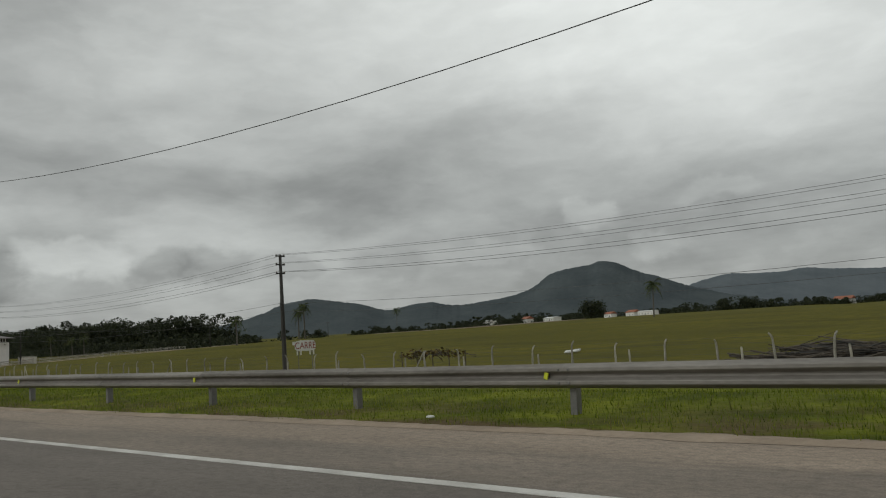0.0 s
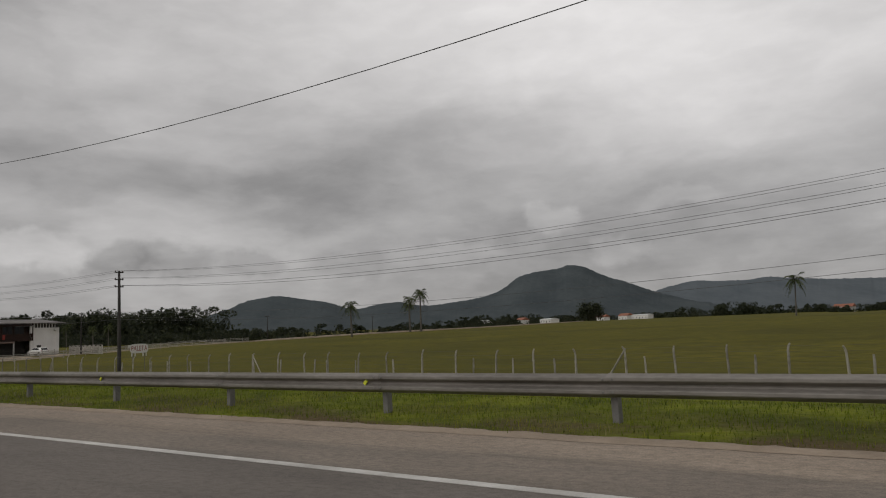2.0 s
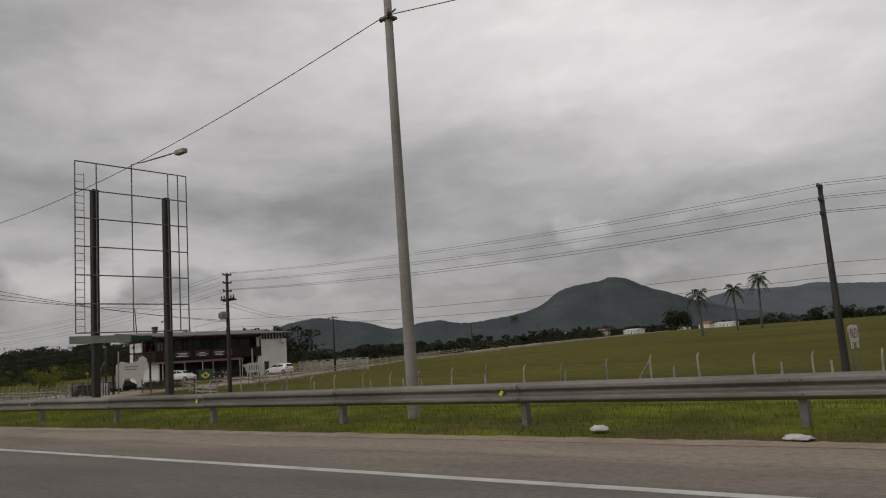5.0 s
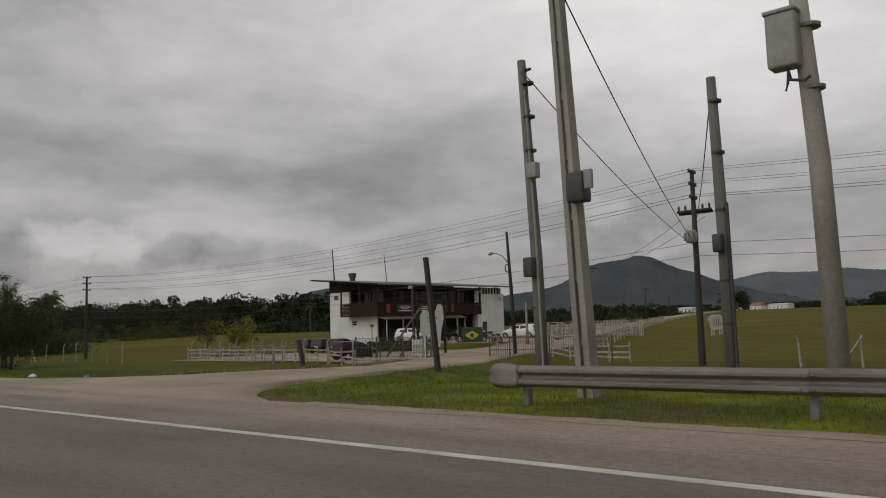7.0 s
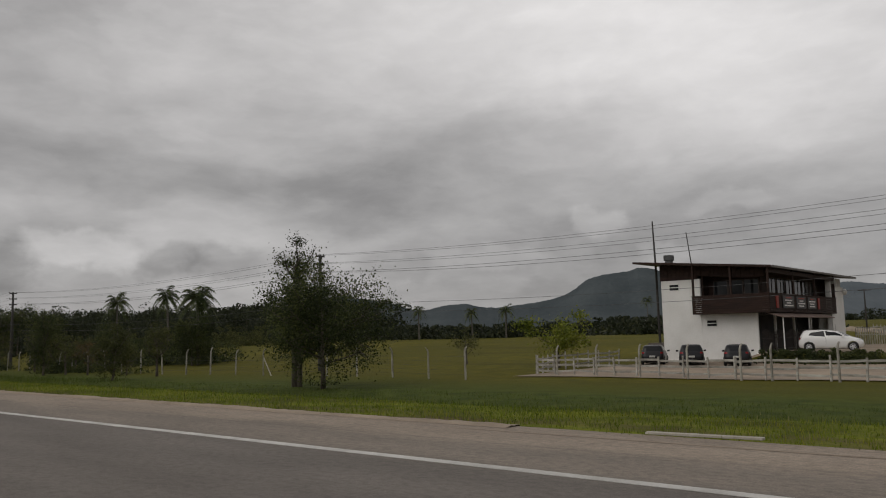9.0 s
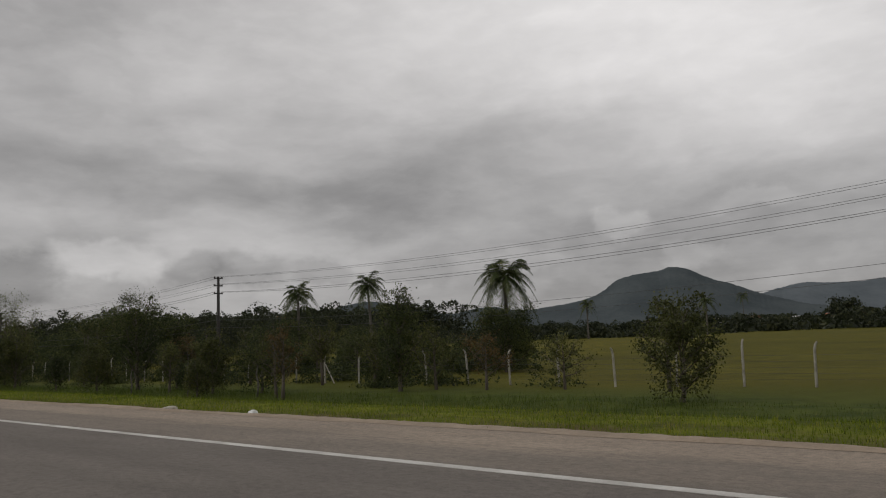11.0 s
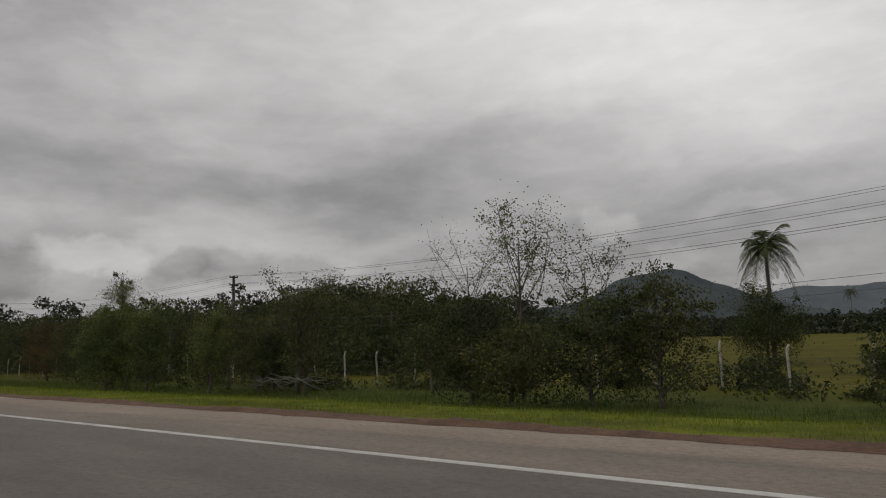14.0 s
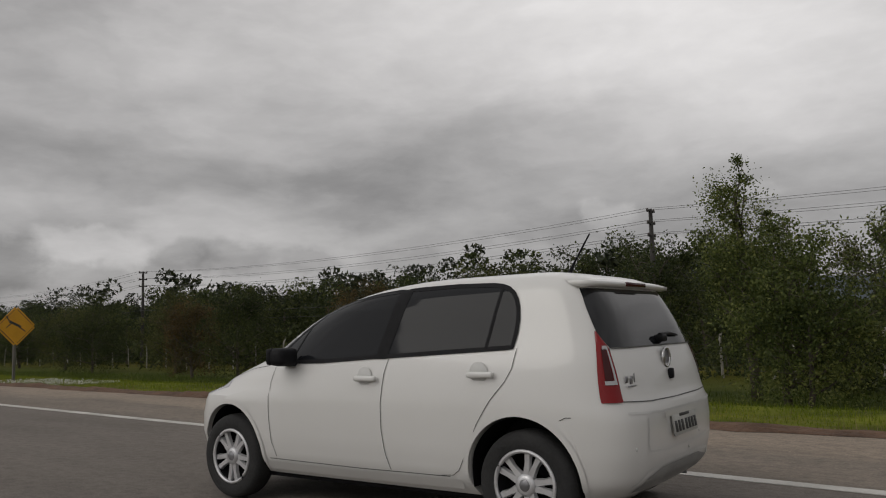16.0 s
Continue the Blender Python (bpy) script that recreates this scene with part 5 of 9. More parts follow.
def verge_line(x):
    return np.where(x < -246, 9.3, 8.9) + 0.12 * np.sin(x * 0.9) + 0.1 * np.sin(x * 2.3 + 1)


blades("grass", "short green grass on the roadside verge", 210000, 6, -400, lambda r, x, n: verge_line(x) + 3.8 * r.random(n) ** 0.85, 0.03, 0.11, M_GRASS, 1)
blades("rank_grass", "darker grass in clumps between the verge grass", 50000, 6, -246, lambda r, x, n: verge_line(x) + 3.8 * r.random(n), 0.03, 0.09, M_RANK, 7, 0.35)
blades("grass", "grass on the low ground behind the guardrail", 24000, 6, -158, lambda r, x, n: 12.3 + 9 * r.random(n), 0.03, 0.12, M_GRASS, 6)
blades("rank_grass", "darker longer grass in the ditch below the road", 110000, -158, -400, lambda r, x, n: 12.5 + 14 * r.random(n), 0.05, 0.22, M_RANK, 2)
blades("grass", "tufts of longer grass along the guardrail and the verge", 26000, 6, -400, lambda r, x, n: verge_line(x) + 0.3 + 2.6 * r.random(n), 0.05, 0.15, M_GRASS, 3, 0.2)
blades("dry_grass", "tufts of dry straw-coloured grass", 18000, 6, -400, lambda r, x, n: 9.1 + 18 * r.random(n) ** 2, 0.05, 0.2, M_STRAW, 4, 0.25)
blades("rank_grass", "tall rank grass round the feet of the roadside shrubs", 34000, -228, -400, lambda r, x, n: 18 + 8 * r.random(n), 0.12, 0.5, M_RANK, 8, 0.5)
# dark low hedge on the bank before the raised forecourt
wood("hedge", "dark low hedge of ground cover on the forecourt bank", [(-197.6 + 0.55 * i, 54.9 + 0.15 * math.sin(i * 2.1), 0.95 + 0.12 * math.sin(i * 1.7), 1.5) for i in range(12)], 0.1, 650, M_LEAF, 9)
wood("ditch_growth", "rank dark weeds in the ditch before the board wall", [(-184.2 + 0.75 * i, 33.0 + 2.4 * math.sin(i * 2.3), 0.28 + 0.1 * math.sin(i * 1.7), 1.4) for i in range(3, 12)], 0.1, 260, M_LEAF, 10)


def clover(n, x0, x1, y0, y1):
    """A strip of small white flower heads in the verge."""
    rng = np.random.default_rng(77)
    x, y = rng.uniform(x0, x1, n), rng.uniform(y0, y1, n)
    c = np.stack([x, y, np.array([gz(a, b) for a, b in zip(x, y)]) + rng.uniform(0.05, 0.14, n)], 1)
    v, q = quads_of(c, 0.03, rng, 1.1, 1.0)
    tagged(new("white_flowers", mesh_np("white_flowers", v, q, M_PETAL)), "patch of small white flowers in the verge grass", "flowers", kind="stuff")


M_PETAL = leaf_mat("white_petal", (0.5, 0.5, 0.46), (0.66, 0.66, 0.62), (0.75, 0.75, 0.7))
clover(900, -339.2, -334.8, 9.0, 10.9)

# ---- cars ----
def paint_mat(name, c, rough=0.32):
    m, nt, b = node_mat(name)
    N, L = nt.nodes.new, nt.links.new
    tc = N("ShaderNodeTexCoord")
    n = N("ShaderNodeTexNoise")
    n.inputs["Scale"].default_value, n.inputs["Detail"].default_value = 2.2, 5
    L(tc.outputs["Object"], n.inputs["Vector"])
    mx = N("ShaderNodeMix")
    mx.data_type = "RGBA"
    L(n.outputs["Fac"], mx.inputs["Factor"])
    mx.inputs["A"].default_value = (*[v * 0.93 for v in c], 1)
    mx.inputs["B"].default_value = (*c, 1)
    L(mx.outputs["Result"], b.inputs["Base Color"])
    b.inputs["Roughness"].default_value = rough
    b.inputs["Coat Weight"].default_value = 0.7
    b.inputs["Coat Roughness"].default_value = 0.08
    return m


M_CARWHITE = paint_mat("white_car_paint", (0.74, 0.735, 0.715))
M_CARBLACK = paint_mat("black_car_paint", (0.014, 0.014, 0.016))
M_CARWINE = paint_mat("dark_wine_car_paint", (0.022, 0.007, 0.009))
for m_ in (M_CARBLACK, M_CARWINE):
    m_.node_tree.nodes["Principled BSDF"].inputs["Coat Weight"].default_value = 0.15
    m_.node_tree.nodes["Principled BSDF"].inputs["Specular IOR Level"].default_value = 0.2
M_CARGLASS = glass_mat("tinted_car_glass", (0.012, 0.013, 0.015))
M_CARGLASS.node_tree.nodes["Principled BSDF"].inputs["Specular IOR Level"].default_value = 0.22
M_REARGLASS = glass_mat("tinted_rear_glass", (0.014, 0.015, 0.017))
M_REARGLASS.node_tree.nodes["Principled BSDF"].inputs["Specular IOR Level"].default_value = 0.5
M_TYRE = mat("tyre_rubber", (0.012, 0.012, 0.012), (0.03, 0.03, 0.03), 6, 60, 0.85, 0.3)
M_ALLOY = mat("alloy_rim", (0.52, 0.52, 0.53), (0.7, 0.7, 0.71), 4, 30, 0.35, 0.03, metal=0.5)
M_BLACKTRIM = mat("black_trim", (0.006, 0.006, 0.007), (0.016, 0.016, 0.018), 5, 40, 0.6, 0.05, spec=0.15)
M_GAP = mat("panel_gap", (0.08, 0.08, 0.078), (0.13, 0.13, 0.125), 5, 40, 0.9, 0)
M_TAILRED = glass_mat("red_lamp", (0.22, 0.006, 0.008), 0.1)
M_TAILDEEP = glass_mat("deep_red_lamp", (0.05, 0.004, 0.005), 0.1)
M_LAMPCLEAR = glass_mat("clear_lamp", (0.45, 0.45, 0.46), 0.12)
M_CHROME = mat("chrome", (0.5, 0.5, 0.5), (0.65, 0.65, 0.65), 4, 20, 0.15, 0, metal=1.0)
M_PLATE = mat("plate_grey", (0.38, 0.38, 0.36), (0.5, 0.5, 0.47), 8, 60, 0.5, 0.05)
M_BARS = mat("plate_bars", (0.03, 0.03, 0.03), (0.06, 0.06, 0.06), 8, 60, 0.6, 0)
M_BADGE = mat("grey_badge", (0.2, 0.2, 0.21), (0.35, 0.35, 0.36), 8, 60, 0.35, 0, metal=0.6)


class Body:
    """The skin of a small hatchback as level slices: front, back and half width for each height."""
    LEVELS = [(0.2, -2.8, 0.44, 0.70), (0.25, -2.9, 0.52, 0.75), (0.32, -2.97, 0.585, 0.79), (0.45, -3.01, 0.615, 0.815), (0.58, -3.0, 0.62, 0.824),
              (0.68, -2.97, 0.612, 0.826), (0.725, -2.94, 0.592, 0.825), (0.78, -2.87, 0.575, 0.821), (0.84, -2.76, 0.562, 0.815), (0.9, -2.6, 0.548, 0.806),
              (0.96, -2.42, 0.53, 0.794), (1.0, -2.31, 0.517, 0.782), (1.06, -2.21, 0.496, 0.762), (1.14, -2.09, 0.462, 0.735), (1.22, -1.95, 0.424, 0.71),
              (1.3, -1.78, 0.382, 0.683), (1.36, -1.6, 0.345, 0.658), (1.4, -1.45, 0.315, 0.636), (1.43, -1.3, 0.275, 0.608), (1.452, -1.15, 0.22, 0.572),
              (1.468, -1.02, 0.15, 0.52), (1.48, -0.9, 0.06, 0.44), (1.487, -0.76, -0.06, 0.33), (1.49, -0.62, -0.22, 0.18)]

    def __init__(self, k=1.0, kz=1.0, ky=1.0):
        self.k, self.kz, self.ky = k, kz, ky
        self.z = np.array([a[0] for a in self.LEVELS])
        self.t = np.array([a[1:] for a in self.LEVELS])

    def at(self, z):
        z = z / self.kz
        f, r, w = (float(np.interp(z, self.z, self.t[:, i])) for i in range(3))
        return f * self.k, r * self.k, w * self.ky

    def n_front(self, z):
        return 6.0 if z < 0.74 else (4.2 if z < 1.0 else 4.4)

    def edge(self, a, z):
        """Point of the outline at angle a: 0 is the middle of the back, 90 the side, 180 the front."""
        f, r, w = self.at(z)
        m = (f + r) / 2 + (r - f) * 0.08
        c, s = math.cos(a), math.sin(a)
        n = 7.0 if c > 0 else self.n_front(z)
        L = (r - m) if c > 0 else (m - f)
        x = m + L * math.copysign(abs(c) ** (2 / n), c)
        return x, w * abs(s) ** (2 / n) * (1 if s >= 0 else -1)

    def side(self, x, z):
        f, r, w = self.at(z)
        m = (f + r) / 2 + (r - f) * 0.08
        n = 7.0 if x > m else self.n_front(z)
        L = (r - m) if x > m else (m - f)
        u = min(0.9999, abs((x - m) / L))
        return w * (1 - u ** n) ** (1 / n)

    def back(self, y, z):
        f, r, w = self.at(z)
        m = (f + r) / 2 + (r - f) * 0.08
        u = min(0.9999, abs(y / w))
        return m + (r - m) * (1 - u ** 7) ** (1 / 7)

    def front(self, y, z):
        f, r, w = self.at(z)
        m = (f + r) / 2 + (r - f) * 0.08
        n = self.n_front(z)
        u = min(0.9999, abs(y / w))
        return m - (m - f) * (1 - u ** n) ** (1 / n)


def fill_poly(poly, step):
    """A grid of points over a plane outline: list of cells of four, clipped roughly to the outline by sliding rows."""
    us = [p[0] for p in poly]
    lo, hi = min(p[1] for p in poly), max(p[1] for p in poly)
    rows = max(2, int((hi - lo) / step) + 1)
    cols = max(2, int((max(us) - min(us)) / step) + 1)
    out = []
    for j in range(rows + 1):
        v = lo + (hi - lo) * (0.0005 + 0.999 * j / rows)
        xs = []
        for a, b in zip(poly, poly[1:] + poly[:1]):
            if (a[1] - v) * (b[1] - v) <= 0 and a[1] != b[1]:
                xs.append(a[0] + (b[0] - a[0]) * (v - a[1]) / (b[1] - a[1]))
        if len(xs) < 2:
            continue
        l, r = min(xs), max(xs)
        out.append([(l + (r - l) * i / cols, v) for i in range(cols + 1)])
    return out


def patch(name, body, poly, where, material, lift=0.004, sgn=-1, step=0.05):
    """A panel that lies on the skin: where is 'side', 'back' or 'front'; the outline is in x,z or y,z."""
    rows = fill_poly(poly, step)
    vs, fs = [], []
    for row in rows:
        for u, z in row:
            if where == "side":
                vs.append((u, sgn * (body.side(u, z) + lift), z))
            elif where == "back":
                vs.append((body.back(u, z) + lift, u, z))
            else:
                vs.append((body.front(u, z) - lift, u, z))
    n = len(rows[0])
    for j in range(len(rows) - 1):
        for i in range(n - 1):
            q = j * n + i
            fs.append((q, q + 1, q + n + 1, q + n))
    return mesh_np(name, vs, fs, material, True)


def ribbon(name, body, line, where, material, wide=0.007, lift=0.003, sgn=-1, step=0.03):
    """A narrow strip along a line on the skin (gaps, seals and mouldings)."""
    pts = []
    for a, b in zip(line, line[1:]):
        k = max(1, int(math.hypot(b[0] - a[0], b[1] - a[1]) / step))
        pts += [(a[0] + (b[0] - a[0]) * i / k, a[1] + (b[1] - a[1]) * i / k) for i in range(k)]
    pts.append(line[-1])
    vs, fs = [], []
    for i, (u, z) in enumerate(pts):
        a, b = pts[max(0, i - 1)], pts[min(len(pts) - 1, i + 1)]
        d = math.hypot(b[0] - a[0], b[1] - a[1]) or 1
        nu, nz_ = -(b[1] - a[1]) / d * wide / 2, (b[0] - a[0]) / d * wide / 2
        for s in (-1, 1):
            uu, zz = u + nu * s, z + nz_ * s
            if where == "side":
                vs.append((uu, sgn * (body.side(uu, zz) + lift), zz))
            elif where == "back":
                vs.append((body.back(uu, zz) + lift, uu, zz))
            else:
                vs.append((body.front(uu, zz) - lift, uu, zz))
    for i in range(len(pts) - 1):
        fs.append((2 * i, 2 * i + 1, 2 * i + 3, 2 * i + 2))
    return mesh_np(name, vs, fs, material, True)


def arc_line(cx, cz, r, a0, a1, n=20):
    return [(cx + r * math.cos(radians(a0 + (a1 - a0) * i / n)), cz + r * math.sin(radians(a0 + (a1 - a0) * i / n))) for i in range(n + 1)]


def body_mesh(body, paint, axle, detail):
    """Loft of the slices with the wheel arches cut out."""
    na = 120 if detail else 56
    angs = [2 * math.pi * (i + 0.5) / na for i in range(na)]
    zs = list(body.z * body.kz)
    if detail:
        z2 = []
        for a, b in zip(zs, zs[1:]):
            k = max(1, int((b - a) / 0.035))
            z2 += [a + (b - a) * i / k for i in range(k)]
        zs = z2 + [zs[-1]]
    vs, fs = [], []
    for z in zs:
        for a in angs:
            x, y = body.edge(a, z)
            vs.append((x, y, z))
    for j in range(len(zs) - 1):
        for i in range(na):
            i2 = (i + 1) % na
            fs.append((j * na + i, j * na + i2, (j + 1) * na + i2, (j + 1) * na + i))
    fs.append(tuple(range(na))[::-1])
    fs.append(tuple(range((len(zs) - 1) * na, len(zs) * na)))
    me = mesh_py("skin", vs, fs, paint, True)
    tmp = new("tmp_skin", me)
    cuts = []
    for cx in (0.0, axle):
        bm = bmesh.new()
        bmesh.ops.create_cone(bm, cap_ends=True, segments=64 if detail else 24, radius1=0.345, radius2=0.345, depth=2.4,
                              matrix=Matrix.Translation((cx - 0.02, 0, 0.325)) @ Euler((radians(90), 0, 0)).to_matrix().to_4x4())
        c = new("tmp_cut", bm_mesh("cut", bm, M_BLACKTRIM))
        md = tmp.modifiers.new("arch", "BOOLEAN")
        md.operation, md.solver, md.object = "DIFFERENCE", "EXACT", c
        cuts.append(c)
    bpy.context.view_layer.update()
    out = bpy.data.meshes.new_from_object(tmp.evaluated_get(bpy.context.evaluated_depsgraph_get()))
    for o in (tmp, *cuts):
        bpy.data.objects.remove(o)
    bm = bmesh.new()
    bm.from_mesh(out)
    for e in bm.edges:
        if len(e.link_faces) == 2:
            e.smooth = e.calc_face_angle(0) < radians(34)
    for f in bm.faces:
        f.smooth = True
        c = f.calc_center_median()
        for cx in (0.0, axle):
            if abs(math.hypot(c.x - cx + 0.02, c.z - 0.325) - 0.345) < 0.03 and abs(f.normal.y) < 0.3 and f.normal.z < 0.9 and abs(c.y) < 0.84 and abs(c.x - cx) < 0.36 and c.z < 0.68:
                d = Vector((c.x - cx + 0.02, 0, c.z - 0.325)).normalized()
                if f.normal.dot(d) < -0.6:
                    f.material_index = 1
    bm.to_mesh(out)
    bm.free()
    out.materials.clear()
    out.materials.append(paint)
    out.materials.append(M_BLACKTRIM)
    out.name = "body"
    return out


def wheel_meshes():
    """Tyre, rim barrel, ten twin spokes and centre cap, about the origin, outer face towards -y."""
    prof = [(0.19, -0.078), (0.215, -0.088), (0.265, -0.088), (0.285, -0.075), (0.295, -0.05), (0.297, 0.0), (0.295, 0.05), (0.285, 0.075), (0.265, 0.088), (0.19, 0.08)]
    n = 40
    vs, fs = [], []
    for i in range(n):
        a = 2 * math.pi * i / n
        for r, y in prof:
            vs.append((r * math.cos(a), y, r * math.sin(a)))
    m = len(prof)
    for i in range(n):
        for k in range(m - 1):
            fs.append((i * m + k, i * m + k + 1, ((i + 1) % n) * m + k + 1, ((i + 1) % n) * m + k))
    tyre = mesh_py("wheel", vs, fs, M_TYRE, True)
    prof = [(0.192, -0.08), (0.186, -0.084), (0.178, -0.078), (0.172, -0.05), (0.168, 0.05), (0.05, 0.05)]
    vs, fs = [], []
    for i in range(n):
        a = 2 * math.pi * i / n
        for r, y in prof:
            vs.append((r * math.cos(a), y, r * math.sin(a)))
    m = len(prof)
    for i in range(n):
        for k in range(m - 1):
            fs.append((i * m + k, i * m + k + 1, ((i + 1) % n) * m + k + 1, ((i + 1) % n) * m + k))
    barrel = mesh_py("rim_barrel", vs, fs, M_BLACKTRIM, True)
    ring = Geo()
    lip = [(0.184 * math.cos(2 * math.pi * i / 40), -0.078, 0.184 * math.sin(2 * math.pi * i / 40)) for i in range(41)]
    ring.add(tube(lip, 0.012, 6, False))
    rim = ring.mesh("rim", M_ALLOY, True)
    sp = Geo()
    for s in (-1, 1):
        a0, a1 = radians(s * 15), radians(s * 12.5)
        p = [(0.05 * math.cos(a0), 0.05 * math.sin(a0)), (0.12 * math.cos(a0 * 0.8), 0.12 * math.sin(a0 * 0.8)), (0.178 * math.cos(a1), 0.178 * math.sin(a1))]
        w = (0.026, 0.019, 0.024)
        vs, fs = [], []
        for (x, z), h in zip(p, w):
            nx, nz_ = -math.sin(a0) * h, math.cos(a0) * h
            for dx, dz, y in ((-nx, -nz_, -0.045), (-nx * 0.7, -nz_ * 0.7, -0.068), (nx * 0.7, nz_ * 0.7, -0.068), (nx, nz_, -0.045)):
                vs.append((x + dx, y, z + dz))
        for i in range(2):
            for k in range(4):
                fs.append((i * 4 + k, i * 4 + (k + 1) % 4, (i + 1) * 4 + (k + 1) % 4, (i + 1) * 4 + k))
        sp.add((vs, fs))
    spoke = sp.mesh("spoke", M_ALLOY)
    cap = Geo().tube([(0, -0.05, 0), (0, -0.072, 0), (0, -0.08, 0)], [0.064, 0.06, 0.04], 20).mesh("hub_cap", M_ALLOY, True)
    badge = Geo().tube([(0, -0.079, 0), (0, -0.0825, 0)], [0.034, 0.03], 16).mesh("badge", M_BADGE, True)
    return tyre, barrel, rim, spoke, cap, badge


WHEEL = wheel_meshes()


def add_wheels(g, axle, half, full=True, turn=0):
    tyre, barrel, rim, spoke, cap, badge = WHEEL
    for cx in (0.0, axle):
        for s in (-1, 1):
            w = child("wheel", tyre, g, "black tyre on a silver alloy rim")
            w.matrix_basis = pose(cx, s * half, 0.297, 0, 17 * (cx != 0) + turn, 0 if s < 0 else 180)
            child("rim_barrel", barrel, w, "dark inner rim")
            child("rim", rim, w, "silver alloy rim ring")
            child("hub_cap", cap, w, "silver hub cap")
            if full:
                child("badge", badge, w)
            for k in range(5):
                child("spoke", spoke, w).rotation_euler = (0, radians(72 * k), 0)


def rounded(sx, sy, sz, name, material, bevel=0.02, seg=2):
    return bm_mesh(name, box_bm(sx, sy, sz, bevel, seg=seg), material, True)


def white_hatchback():
    """The white five-door hatchback on the carriageway, built part by part."""
    B = Body()
    ax = -2.42
    g = thing("car", "white five-door hatchback with tinted windows on the asphalt lane", "car", (-316.162, 4.447, 0.0), math.degrees(0.1))
    child("body", body_mesh(B, M_CARWHITE, ax, True), g)
    # dark floor and arch linings
    child("underbody", rounded(3.1, 1.36, 0.16, "underbody", M_BLACKTRIM, 0.04), g, "black underbody", loc=(-1.2, 0, 0.24))
    add_wheels(g, ax, 0.715)
    for s in (-1, 1):
        # glass of the side, with seals
        front = [(-1.99, 0.965), (-1.985, 1.03), (-1.83, 1.16), (-1.63, 1.29), (-1.42, 1.355), (-1.16, 1.395), (-0.93, 1.412), (-1.035, 1.0), (-1.5, 0.972)]
        rear = [(-0.975, 1.0), (-0.86, 1.414), (-0.5, 1.42), (-0.26, 1.412), (-0.19, 1.403), (-0.135, 1.385), (-0.095, 1.355), (-0.068, 1.315), (-0.05, 1.265), (-0.042, 1.2), (-0.046, 1.12), (-0.06, 1.046), (-0.5, 1.024)]
        child("front_side_window", patch("front_side_window", B, front, "side", M_CARGLASS, 0.004, s, 0.012), g, "dark tinted front side window")
        child("rear_side_window", patch("rear_side_window", B, rear, "side", M_CARGLASS, 0.004, s, 0.012), g, "dark tinted rear side window")
        child("door_pillar", patch("door_pillar", B, [(-1.05, 0.985), (-0.945, 1.424), (-0.845, 1.426), (-0.96, 0.985)], "side", M_BLACKTRIM, 0.0068, s, 0.012), g, "black door pillar")
        child("window_seal", ribbon("window_seal", B, front + front[:1], "side", M_BLACKTRIM, 0.026, 0.006, s), g, "black window seal")
        child("window_seal", ribbon("window_seal", B, rear + rear[:1], "side", M_BLACKTRIM, 0.026, 0.006, s), g, "black window seal")
        child("quarter_divider", ribbon("quarter_divider", B, [(-0.235, 1.036), (-0.175, 1.4)], "side", M_BLACKTRIM, 0.02, 0.0065, s), g)
        child("front_quarter_divider", ribbon("front_quarter_divider", B, [(-1.83, 0.97), (-1.745, 1.21)], "side", M_BLACKTRIM, 0.016, 0.0065, s), g)
        # panel gaps
        child("door_gap", ribbon("door_gap", B, [(-1.985, 0.93), (-2.0, 0.8), (-1.995, 0.6), (-1.98, 0.42), (-1.95, 0.33)], "side", M_GAP, 0.004, 0.003, s), g)
        child("door_gap", ribbon("door_gap", B, [(-0.94, 0.985), (-0.965, 0.9), (-0.985, 0.72), (-0.985, 0.55), (-0.965, 0.4), (-0.94, 0.31)], "side", M_GAP, 0.0045, 0.003, s), g)
        child("door_gap", ribbon("door_gap", B, [(-0.03, 1.04), (-0.05, 0.93), (-0.09, 0.86), (-0.19, 0.75), (-0.28, 0.62), (-0.36, 0.46), (-0.43, 0.345), (-0.475, 0.315), (-0.56, 0.308)], "side", M_GAP, 0.004, 0.003, s), g)
        child("sill_gap", ribbon("sill_gap", B, [(-2.02, 0.31), (-1.2, 0.3), (-0.5, 0.305)], "side", M_GAP, 0.005, 0.003, s), g)
        child("sill", ribbon("sill", B, [(-2.06, 0.262), (-1.2, 0.255), (-0.42, 0.262)], "side", M_CARWHITE, 0.06, 0.012, s), g, "white sill moulding")
        child("bumper_gap", ribbon("bumper_gap", B, [(0.235, 0.655), (0.27, 0.672), (0.3, 0.672)], "side", M_GAP, 0.004, 0.003, s), g)
        child("wing_gap", ribbon("wing_gap", B, [(-2.08, 0.94), (-2.3, 0.915), (-2.5, 0.865), (-2.68, 0.8)], "side", M_GAP, 0.004, 0.003, s), g)
        for cx in (0.0, ax):
            child("arch_lip", ribbon("arch_lip", B, arc_line(cx - 0.02, 0.325, 0.36, -8, 188, 36), "side", M_CARWHITE, 0.03, 0.008, s), g, "white wheel arch lip")
            lin = []
            for i in range(25):
                a = radians(-12 + 204 * i / 24)
                lin.append((cx - 0.02 + 0.335 * math.cos(a), 0.325 + 0.335 * math.sin(a)))
            vs = [(x, s * y, z) for x, z in lin for y in (0.5, min(0.8, B.side(x, max(0.34, z)) - 0.03))]
            fs = [(2 * i, 2 * i + 1, 2 * i + 3, 2 * i + 2) for i in range(24)]
            child("arch_lining", mesh_py("arch_lining", vs, fs, M_BLACKTRIM, True), g, "black wheel arch lining")
            child("arch_wall", mesh_py("arch_wall", [(x, s * 0.5, z) for x, z in lin], [tuple(range(25))], M_BLACKTRIM), g)
